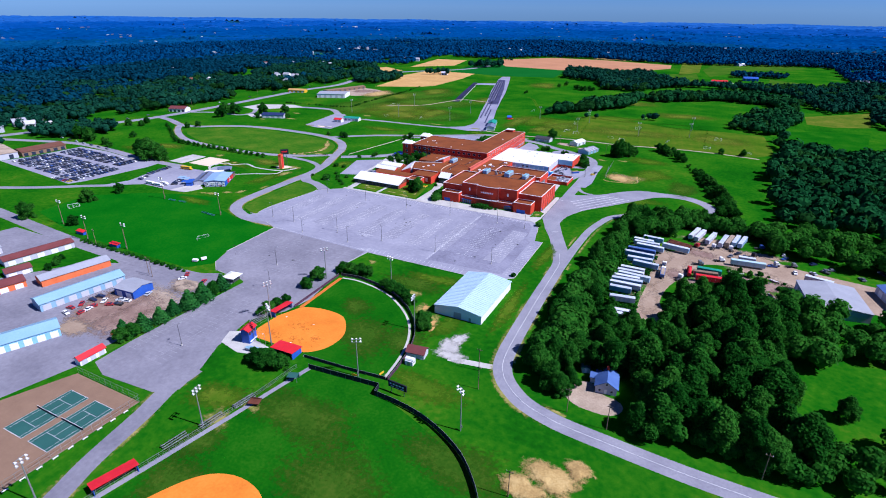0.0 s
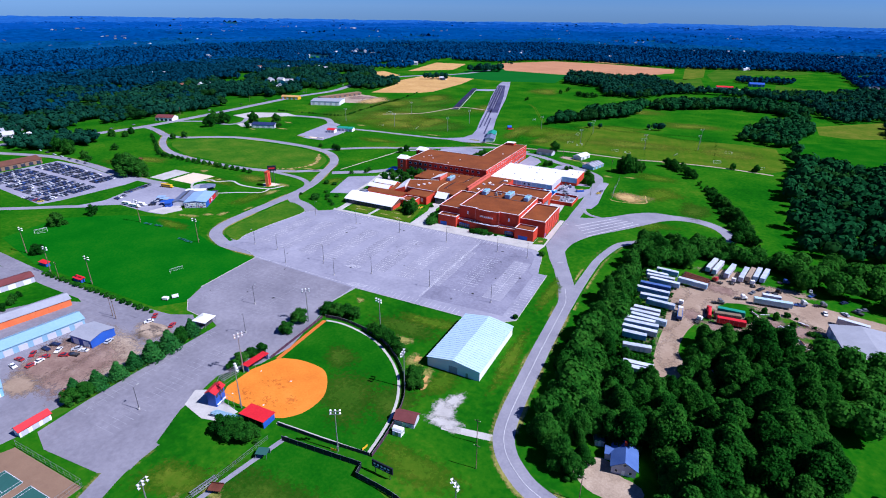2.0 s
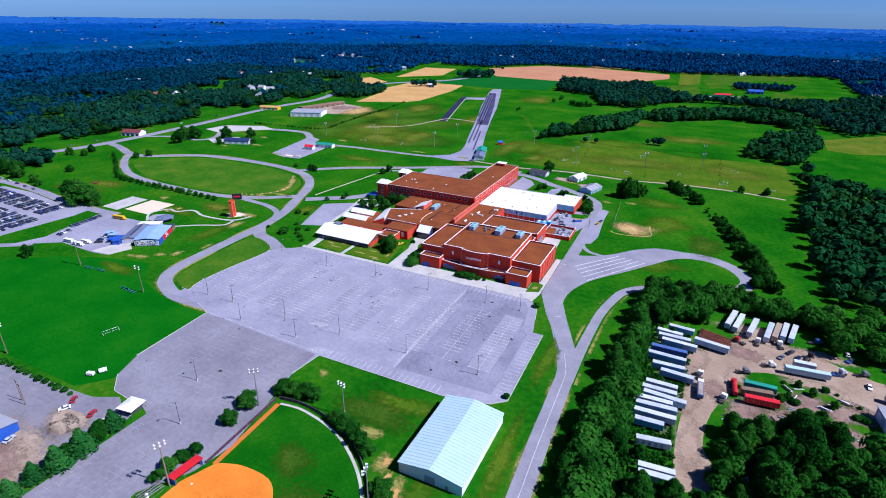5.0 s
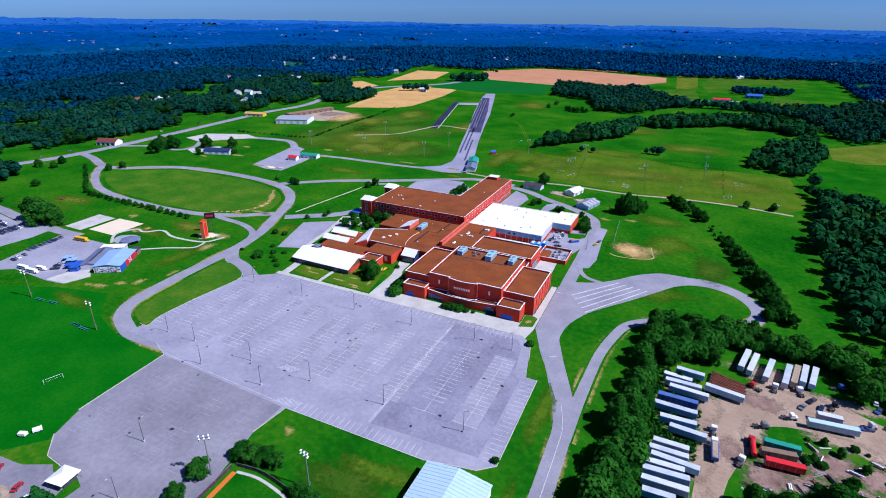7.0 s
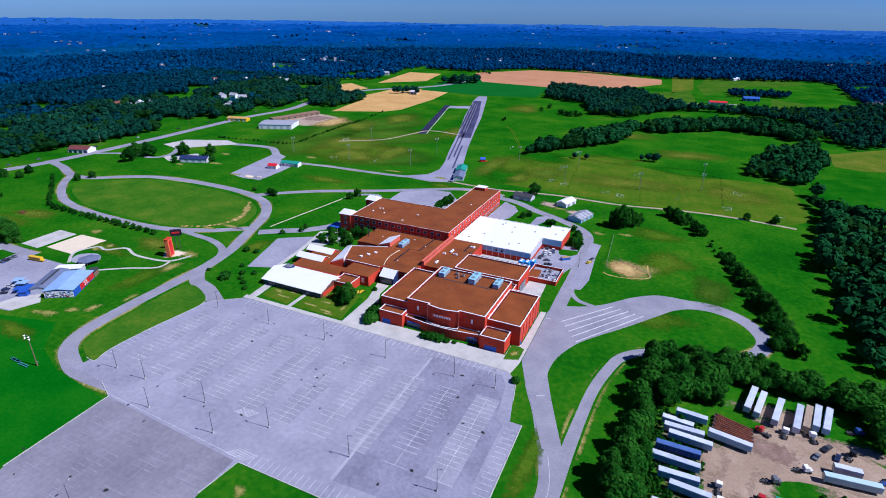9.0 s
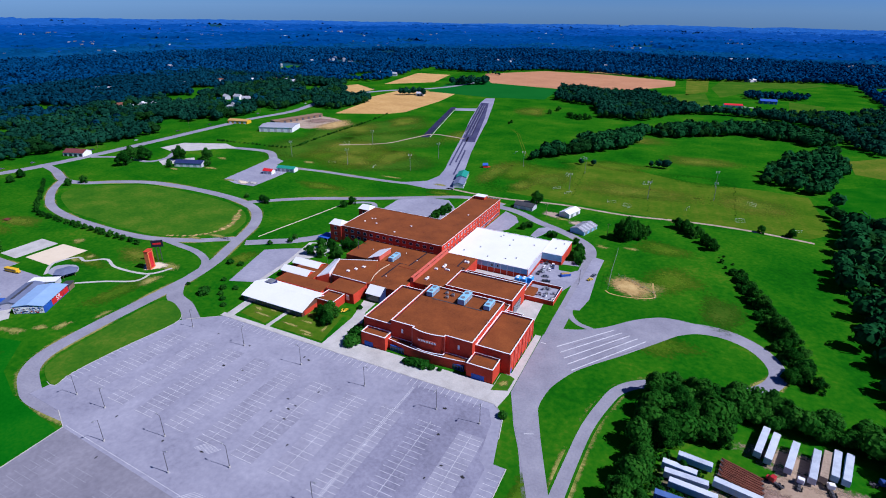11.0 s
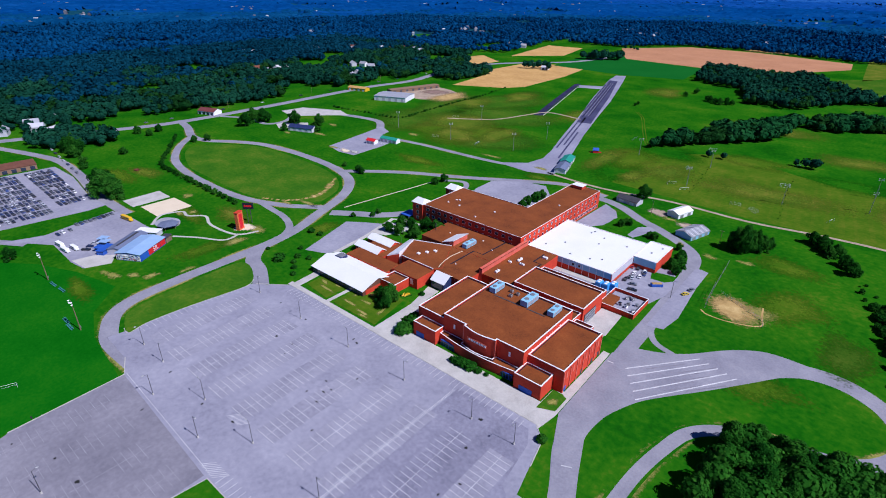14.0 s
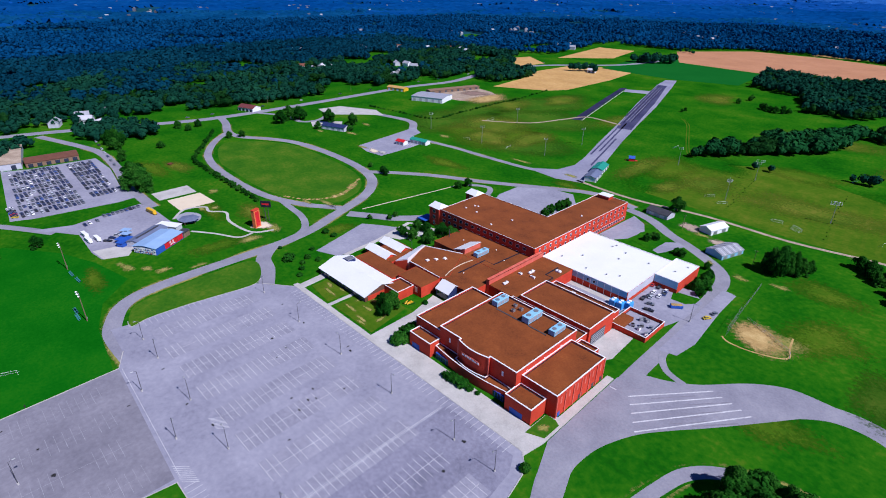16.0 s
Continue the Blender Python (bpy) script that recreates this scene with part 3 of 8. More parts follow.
for i, (x, y, rx, ry, key) in enumerate(((-45, -246, 14, 9, "dry_meadow"), (-34, -266, 9, 12, "turf_dry"), (-25, -130, 24, 9, "turf_dry"), (-15, -120, 20, 6, "dry_meadow"), (22, -205, 18, 9, "dry_meadow"), (50, -235, 22, 12, "turf_dry"), (10, -160, 7, 12, "dry_meadow"), (-20, -185, 16, 16, "turf_dry"), (-2, -180, 10, 14, "turf_dry"), (-38, -165, 10, 8, "turf_dry"), (-10, -240, 26, 14, "turf_dry"), (20, -262, 22, 18, "turf_dry"), (-25, -285, 12, 18, "turf_dry"), (28, -60, 4, 30, "dry_meadow"), (30, -130, 4, 30, "dry_meadow"), (60, 70, 22, 12, "dry_meadow"), (-205, 50, 9, 12, "dry_meadow"), (60, 150, 20, 22, "dry_meadow"), (90, 120, 12, 26, "turf_dry"), (50, 200, 26, 12, "dry_meadow"), (-160, 250, 20, 5, "dry_meadow"), (-260, 205, 26, 12, "dry_meadow"), (-150, 240, 16, 6, "dry_meadow"), (-300, 0, 26, 9, "dry_meadow"), (-420, 0, 30, 12, "dry_meadow"), (-235, -20, 10, 20, "dry_meadow"), (-240, -90, 18, 6, "dry_meadow"))):
    soft_patch("tired_grass", x, y, rx, ry, Z_SOIL + 0.012 + i * 0.0006, key, "tired olive patch of mown grass", 200 + i, 0.0, 0.7)
patch("works_lawn", [(-238, -184.5), (-200, -184.5), (-188, -188), (-205, -196), (-228, -232), (-250, -226)], Z_ROAD, M["grass"], "rough grass behind the works sheds")
soft_patch("works_dirt", -132, -188, 10, 9, Z_ROAD + 0.01, "gravel", "pale dusty gravel by the works road", 9)
patch("trailer_yard", curve_through([(88.5, -115), (87, -90), (89, -60), (90, -30), (104, -8), (118, 2), (140, 0), (165, -12), (220, -24), (220, -56), (163, -44), (142, -30), (126, -26), (112, -32), (107, -48), (99, -68), (96.5, -89), (101, -100), (105, -108), (97, -113.5)], 3, True), Z_ROAD, M["yard_gravel"], "pale dusty gravel yard of a haulage depot")
for i, (x, y, rx, ry) in enumerate(((91, -30, 6, 16), (90, -62, 5, 14), (92, -92, 6, 14), (100, -10, 9, 6), (120, 2, 14, 5), (146, 0, 14, 5), (108, -36, 5, 9), (140, -28, 14, 5), (118, 10, 16, 8), (78, -36, 9, 24), (78, -74, 9, 22), (100, -52, 6, 8), (112, -14, 10, 7))):
    soft_patch("yard_spill", x, y, rx, ry, Z_ROAD + 0.012 + 0.001 * i, "yard_dirt" if i > 8 else "yard_gravel", "oily earth in a gravel yard" if i > 8 else "gravel spilt over the edge of a yard", 200 + i, 0.0, 0.62 if i in (9, 10) else 0.8)
patch("strip_lot", [(-357, 178), (-367, 233), (-374, 268), (-352, 258), (-348, 243), (-321, 236), (-317, 210), (-315, 174), (-335, 172)], Z_LOT, M["asphalt"], "worn grey asphalt lot by sheds")
patch("strip_lot", [(-522, 236), (-518, 266), (-470, 288), (-442, 278), (-460, 262), (-490, 228)], Z_LOT, M["concrete"], "pale concrete lot by the highway")
patch("factory_yard", curve_through([(-512, 428), (-506, 488), (-470, 492), (-436, 480), (-420, 455), (-428, 428), (-444, 408), (-480, 414)], 3, True), Z_SOIL, M["gravel"], "pale gravel yard behind a factory")
soft_patch("factory_dirt", -424, 448, 26, 34, Z_SOIL + 0.02, "dirt", "bare tan earth about a factory yard", 230, 0.0, 0.8)
soft_patch("factory_dirt", -462, 462, 24, 18, Z_SOIL + 0.03, "yard_dirt", "dark rubble in a factory yard", 231, 0.0, 0.8)
patch("field_stubble_1", [(-480, 524), (-500, 640), (-527, 687), (-523, 816), (-408, 843), (-390, 721), (-388, 590), (-406, 560)], Z_SOIL, M["straw"], "golden stubble field")
patch("field_stubble_2", [(-604, 870), (-646, 1102), (-557, 1109), (-524, 957)], Z_SOIL, M["straw"], "golden stubble field beyond the road")
patch("field_ploughed", [(-490, 1180), (-408, 1012), (-247, 996), (-100, 1058), (-26, 1180), (-34, 1280), (-224, 1335), (-374, 1330)], Z_SOIL, M["plough"], "bare reddish ploughed field")
patch("field_crop", [(-468, 818), (-489, 979), (-471, 1132), (-404, 1008), (-240, 988), (-228, 837), (-324, 807)], Z_SOIL + 0.01, M["crop"], "deep green crop field")
patch("practice_field", [(-96, 272), (-112, 370), (-45, 425), (53, 388), (120, 393), (158, 388), (165, 292), (148, 272), (100, 270), (13, 266)], Z_SOIL, M["dry_meadow"], "yellowing mown practice field")
for i in range(27):
    x = -84 + i * 9.0
    band("mown_stripe", [(x, 276 + 3 * (i % 2)), (x - 12, 372 + 6 * math.sin(i * 1.3))], 2.4 + (i % 3) * 0.7, 0.0, Z_SOIL + 0.004 + i * 0.0003, M["mown_pale"], "yellower mown stripe in the practice field")
for i, (x, y, rx, ry) in enumerate(((-370, 330, 60, 55), (-390, 410, 40, 70), (-350, 480, 46, 80), (-300, 400, 60, 60), (-255, 310, 50, 45))):
    soft_patch("air_meadow", x, y, rx, ry, Z_SOIL - 0.006 + 0.001 * i, "meadow", "yellowing mown airfield grass", 150 + i, 0.0, 0.95)
for i, (x, y, rx, ry) in enumerate(((-104, 300, 22, 34), (-112, 350, 24, 40), (-90, 392, 30, 30), (-20, 415, 40, 18), (60, 400, 40, 16))):
    soft_patch("practice_margin", x, y, rx, ry, Z_SOIL + 0.013 + 0.001 * i, "dry_meadow" if i % 2 else "grass", "patchy mown grass at the margin of a practice field", 260 + i, 0.0, 0.8)
for i, (x, y, rx, ry) in enumerate(((-322, 345, 42, 52), (-292, 300, 34, 26), (-380, 440, 28, 40), (-350, 520, 24, 40), (-255, 330, 22, 34), (-235, 480, 18, 60), (-130, 330, 16, 44), (10, 330, 60, 30), (110, 340, 34, 34), (-70, 330, 22, 34), (-40, 560, 60, 36), (60, 480, 44, 28), (-210, 700, 30, 50), (-410, 20, 26, 10), (-270, 20, 24, 10), (-90, 300, 14, 20))):
    soft_patch("parched_grass", x, y, rx, ry, Z_SOIL + 0.02 + 0.0015 * i, "air_dry", "parched yellowing patch of meadow grass", 80 + i, 0.0, 0.66 if i > 4 else 0.8)
patch("east_meadow", [(178, 428), (224, 460), (273, 462), (249, 326), (207, 314), (174, 327)], Z_SOIL, M["turf"], "green mown meadow between woods")
patch("field_fallow", [(214, 566), (307, 651), (282, 514), (240, 494), (211, 503)], Z_SOIL, M["air_dry"], "brown fallow field between woods")
patch("field_far", [(69, 1039), (48, 1183), (74, 1440), (150, 1480), (235, 1450), (290, 1370), (214, 1260), (155, 1248), (120, 1150)], Z_SOIL, M["meadow"], "green field beyond the woods")
for pts in ([(-30, 1029), (40, 1090), (57, 920), (2, 857)], [(188, 1045), (243, 1011), (218, 858), (178, 901)]):
    patch("field_strip", pts, Z_SOIL, M["meadow"], "green field between woods")
band("path", curve_through([(44, 905), (72, 918), (105, 938), (130, 930), (134, 900), (128, 872)], 5), 6.0, -0.1, Z_SOIL + 0.02, M["concrete"], "pale farm drive between fields")
patch("field_tan", [(5, 1043), (-14, 1360), (36, 1390), (44, 1117)], Z_SOIL, M["air_dry"], "tan field beyond the woods")
patch("field_strip", [(-262, 1352), (-255, 1440), (-60, 1455), (-60, 1405), (-180, 1350)], Z_SOIL, M["straw"], "narrow tan field beyond ploughed soil")
patch("field_stubble_3", [(-670, 778), (-580, 716), (-574, 784), (-652, 838)], Z_SOIL, M["straw"], "small golden stubble field")
patch("house_forecourt", [(-476, 196), (-449, 222), (-436, 212), (-452, 184)], Z_SOIL + 0.01, M["concrete"], "pale concrete forecourt by a house")
patch("soccer_field", [(-149, -106), (-187, -102), (-210, -94), (-229, -76), (-262, -84), (-290, -96), (-322, -120), (-318, -160), (-257, -173), (-150, -174), (-140, -163), (-147, -147)], Z_SOIL, M["soccer_turf"], "bright green mown soccer field")
patch("oval_lawn", curve_through([(-453, 83), (-448, 98), (-438, 111), (-414, 126), (-385, 132), (-345, 132), (-310, 130), (-286, 125), (-268, 116), (-254, 103), (-247, 88), (-245, 76), (-257, 66), (-275, 56), (-293, 50), (-325, 48), (-357, 49.5), (-390, 51), (-413, 58), (-440, 70)], 3, True), Z_SOIL - 0.005, M["grass_warm"], "oval yellowing mown lawn inside the loop drive")
RIM = curve_through([(-283, 53.5), (-268, 61), (-259, 72), (-257, 86), (-262, 99), (-270, 110), (-277, 120)], 4)
for i, (x, y) in enumerate(RIM):
    k = 0.7 + 0.5 * noise.noise((i * 0.7, 3.1, 0.0)) + (0.5 if 10 < i < 21 else 0.0)
    soft_patch("bare_patch", x, y, 2.2 * k, 2.6 * k, Z_SOIL + 0.02 + 0.001 * i, "dirt" if i % 2 else "dry", "bare tan earth along the rim of the oval lawn", 120 + i, 0.0, 0.9)
patch("island_lawn", curve_through([(-178, -89.5), (-190, -87), (-198, -80), (-201.5, -60), (-203.5, -34), (-203, -17), (-195, -13.5), (-179, -21), (-175, -29), (-179, -58), (-180.5, -80)], 4, True), 0.16, M["grass_warm"], "kerbed grass island beside the car park")
for i, (x, y, rx, ry) in enumerate(((-250, 70, 9, 3), (-262, 60, 7, 2.4), (-186, -26, 5, 6), (-231, -2, 6, 8), (-236, 18, 7, 6), (-20, -140, 5, 4), (-8, -152, 4, 5), (2, -160, 4, 7),
                                    (-36, -255, 6, 5), (-30, -244, 4, 3), (-160, 262, 7, 4), (-215, 262, 12, 3), (-70, 214, 6, 3), (56, 262, 8, 3), (-60, -118, 3, 2.5), (30, 190, 5, 3), (-325, 268, 9, 4), (-243, -72, 7, 3), (-226, -58, 3, 6), (-234, -64, 4, 3), (-250, -74, 4, 2), (-218, -40, 2.5, 5), (-301, -4, 4, 3), (-297, 4, 4, 3), (-330, 17, 6, 4), (-30, 226, 6, 3), (-10, 190, 3, 3), (10, 184, 5, 3), (-350, 178, 8, 3), (-400, 200, 9, 4), (-430, 180, 7, 3), (-420, 235, 8, 4))):
    soft_patch("bare_patch", x, y, rx, ry, Z_SOIL + 0.012 + 0.002 * i, "dry", "dry bare patch in the grass", i + 3, 0.0, 0.72)
soft_patch("gravel_spill", 22, -181, 7, 4, Z_SOIL + 0.016, "concrete", "pale spilt gravel on the grass", 13, 0.0, 0.85)
soft_patch("gravel_spill", 20, -168, 3.5, 6, Z_SOIL + 0.02, "concrete", "pale spilt gravel on the grass", 14, 0.0, 0.8)
for i, (x, y, rx, ry) in enumerate(((-7, -150, 1.6, 3.0), (-3, -156, 1.4, 2.6), (3, -161, 1.6, 3.4), (5, -166, 1.2, 2.4))):
    soft_patch("straw_litter", x, y, rx, ry, Z_SOIL + 0.05 + 0.003 * i, "straw", "golden straw scattered on the grass", 90 + i, 0.0, 0.85)
soft_patch("gravel_spill", 19, -175, 5, 7, Z_SOIL + 0.01, "concrete", "pale spilt gravel on the grass", 12)
band("path", curve_through([(22, -183), (28, -182.3), (34, -181.3), (41.5, -180)], 4), 3.4, -0.1, Z_ROAD - 0.035, M["concrete"], "short pale gravel driveway")
for i, (x, y, rx, ry) in enumerate(((80, -226, 9, 6), (73, -234, 7, 5), (87, -219, 5, 4))):
    soft_patch("dirt_heap", x, y, rx, ry, Z_SOIL + 0.03 + i * 0.01, "dirt", "heap of bare brown earth", 40 + i, 0.9)
patch("lot_overlay", [(-33, -15), (2, -15), (6, -22), (9, -43), (13, -46), (13.5, -98), (-33, -100)], Z_LOT + 0.004, M["asphalt_dark"], "newer darker asphalt in the car park")

patch("lot_overlay", [(-148, -104.1), (-72, -108.3)] + LOT[11:28], Z_LOT + 0.003, M["asphalt_old"], "older brownish asphalt of the overflow car park")


def dusty_edge(pts, width, seed):
    """Dry trodden strips along both edges of a drive, frayed into the grass."""
    if "dry" not in RAGGED:
        RAGGED["dry"] = ragged("dry")
    a = curve_through(pts, 8)
    v, f, w = [], [], []
    for side in (-1, 1):
        i = len(v)
        for k, p in enumerate(a):
            q, o = Vector(a[min(k + 1, len(a) - 1)]), Vector(a[max(k - 1, 0)])
            d = (q - o).normalized()
            n = Vector((-d.y, d.x)) * side
            c = 0.34 + 0.75 * noise.noise((p[0] / 22 + seed, p[1] / 22, side * 3.0))
            for off, cover in ((width / 2 + 0.02, c), (width / 2 + 0.9, c * 0.8), (width / 2 + 2.6, 0.0)):
                v.append((p[0] + n.x * off, p[1] + n.y * off, 0.028))
                w.append(max(cover, 0))
        for k in range(len(a) - 1):
            for r in (0, 1):
                j = i + k * 3 + r
                f.append((j, j + 1, j + 4, j + 3))
    ob = link_mesh("road_verge", v, f, RAGGED["dry"], smooth=True)
    ob.data.attributes.new("cover", "FLOAT", "POINT").data.foreach_set("value", w)
    return tagged(ob, "dry trodden grass along the edge of a drive", kind="structure")


for i, rn in enumerate(("oval_drive", "oval_south_drive", "loop_road", "airfield_road", "apron_road", "court_road", "clubhouse_road")):
    dusty_edge(ROADS[rn][0], np.mean(ROADS[rn][1]), 3.0 * i)
dusty_edge(ROADS["campus_drive"][0][6:20], 8.0, 40)

# ---- trees ----
def crown_mesh(name, lobes, count, leaf, mat, seed):
    """Many small tilted leaf sprays over the lobes of a crown, and a dark core within each lobe."""
    r = np.random.RandomState(seed)
    L = np.array(lobes, float)
    w = (L[:, 3] * L[:, 4]) / (L[:, 3] * L[:, 4]).sum()
    v, f = [], []
    for li in r.choice(len(L), count, p=w):
        cx, cy, cz, rx, rz = L[li]
        d = r.normal(size=3)
        d /= np.linalg.norm(d)
        if d[2] < -0.5:
            d[2] *= -1
        k = r.uniform(0.78, 1.34)
        p = np.array([cx + d[0] * rx * k, cy + d[1] * rx * k, cz + d[2] * rz * k])
        if any((((p[:2] - q[:2]) ** 2).sum() / q[3] ** 2 + (p[2] - q[2]) ** 2 / q[4] ** 2) < 0.55 for q in L):
            continue
        nn = d + r.normal(size=3) * 0.45
        nn /= np.linalg.norm(nn)
        u = np.cross(nn, [0.3, 0.2, 1.0])
        u /= np.linalg.norm(u) + 1e-9
        t = np.cross(nn, u)
        a, b = leaf * r.uniform(0.6, 1.3), leaf * r.uniform(0.5, 1.1)
        i = len(v)
        v += [p - u * a - t * b * 0.6, p + u * a * 0.5 - t * b, p + u * a + t * b * 0.5, p - u * a * 0.4 + t * b + nn * leaf * 0.3]
        f.append((i, i + 1, i + 2, i + 3))
    for cx, cy, cz, rx, rz in L:
        i = len(v)
        for s in range(4):
            ph = math.pi * (0.12 + 0.76 * s / 3)
            for q in range(7):
                an = 2 * math.pi * q / 7 + s
                k = 0.72 * r.uniform(0.85, 1.1)
                v.append((cx + math.cos(an) * math.sin(ph) * rx * k, cy + math.sin(an) * math.sin(ph) * rx * k, cz + math.cos(ph) * rz * k))
        for s in range(3):
            for q in range(7):
                f.append((i + s * 7 + q, i + s * 7 + 7 + q, i + s * 7 + 7 + (q + 1) % 7, i + s * 7 + (q + 1) % 7))
        f += [tuple(i + q for q in range(7)), tuple(i + 21 + 6 - q for q in range(7))]
    me = bpy.data.meshes.new(name)
    me.from_pydata([tuple(p) for p in v], [], f)
    me.materials.append(mat)
    return me


def trunk_mesh(h, r0, spread, seed):
    r = random.Random(seed)
    bm = bmesh.new()
    add_tube(bm, (0, 0, -0.2), (0, 0, h * 0.55), r0, r0 * 0.6, 7)
    for i in range(5):
        a = 6.28 * i / 5 + r.uniform(-0.4, 0.4)
        add_tube(bm, (0, 0, h * r.uniform(0.3, 0.5)), (math.cos(a) * spread, math.sin(a) * spread, h * r.uniform(0.6, 0.8)), r0 * 0.45, r0 * 0.12, 5)
    me = bpy.data.meshes.new("trunk")
    bm.to_mesh(me)
    bm.free()
    me.materials.append(M["bark"])
    return me


def broadleaf(seed, h=12.0, r=5.0, count=8200, leaf=0.30, mat=None):
    q = random.Random(seed)
    lobes = [(0, 0, h * 0.50, r * 0.60, h * 0.34), (q.uniform(-0.2, 0.2) * r, q.uniform(-0.2, 0.2) * r, h * 0.78, r * 0.34, h * 0.22)]
    for i in range(21):
        a = 6.28 * i / 7 + q.uniform(-0.5, 0.5)
        d = r * q.uniform(0.40, 0.86)
        z = q.uniform(0.24, 0.86) - 0.22 * d / r
        k = q.uniform(0.15, 0.33)
        lobes.append((math.cos(a) * d, math.sin(a) * d, h * z, r * k, h * k * q.uniform(0.38, 0.62)))
    return crown_mesh("crown", lobes, count, leaf, mat or M["leaf"], seed), trunk_mesh(h, 0.3, r * 0.5, seed)


def conifer(seed, h=8.0, r=3.9, count=1900):
    q = random.Random(seed)
    lobes = [(0, 0, h * (0.16 + 0.15 * i), r * (0.82 - 0.125 * i), h * 0.17) for i in range(6)]
    for i in range(8):
        a, t = 6.28 * i / 8 + q.uniform(-0.4, 0.4), q.uniform(0.12, 0.62)
        d = r * (1 - t) * 0.62
        lobes.append((math.cos(a) * d, math.sin(a) * d, h * t, r * 0.34, h * 0.11))
    return crown_mesh("crown", lobes, count, 0.42, M["leaf_dark"], seed), trunk_mesh(h * 0.7, 0.2, r * 0.3, seed)


def bush(seed, r=2.0, h=2.6, count=420):
    q = random.Random(seed)
    lobes = [(0, 0, h * 0.45, r * 0.8, h * 0.5)] + [(math.cos(a) * r * 0.5, math.sin(a) * r * 0.5, h * q.uniform(0.3, 0.6), r * 0.5, h * 0.36) for a in (0.3, 1.7, 3.1, 4.6)]
    return crown_mesh("crown", lobes, count, 0.38, M["leaf"], seed), trunk_mesh(h * 0.5, 0.12, r * 0.3, seed)


SPECIES = {"tree": [broadleaf(11 + i) for i in range(5)], "round_tree": [broadleaf(31 + i, 8.0, 4.0, 3400, 0.27) for i in range(3)],
           "conifer": [conifer(51 + i) for i in range(3)], "bush": [bush(71 + i) for i in range(3)]}
TREE_LABEL = {"tree": "tall leafy green deciduous tree in woodland", "round_tree": "round leafy green tree on a lawn", "conifer": "dark green cone-shaped evergreen tree", "bush": "clipped dark green shrub"}
tree_rng = random.Random(5)


def plant(kind, x, y, height=None, label="", group="", slim=1.0):
    """One tree or shrub with its own trunk and crown; the height scales it."""
    base = {"tree": 12.0, "round_tree": 8.0, "conifer": 8.0, "bush": 2.6}[kind]
    crown, trunk = tree_rng.choice(SPECIES[kind])
    s = (height or base) / base
    name = "shrub" if kind == "bush" else "tree"
    ob = thing(name, x, y, 0, tree_rng.uniform(0, 360), label or TREE_LABEL[kind], name, group)
    wide = s * slim * tree_rng.uniform(0.92, 1.1)
    for nm, me in (("crown", crown), ("trunk", trunk)):
        c = new(nm, me)
        c.parent = ob
        c.scale = (wide, wide, s)
    return ob


def scatter(poly, gap, seed, holes=()):
    """Places inside an outline, about gap apart, uneven, outside the holes."""
    r = random.Random(seed)
    xs, ys = [p[0] for p in poly], [p[1] for p in poly]
    out = []
    y = min(ys)
    while y < max(ys):
        x = min(xs) + r.uniform(0, gap)
        while x < max(xs):
            px, py = x + r.uniform(-0.42, 0.42) * gap, y + r.uniform(-0.42, 0.42) * gap
            if inside(px, py, poly) and not any(inside(px, py, h) for h in holes):
                out.append((px, py))
            x += gap
        y += gap * 0.9
    return out


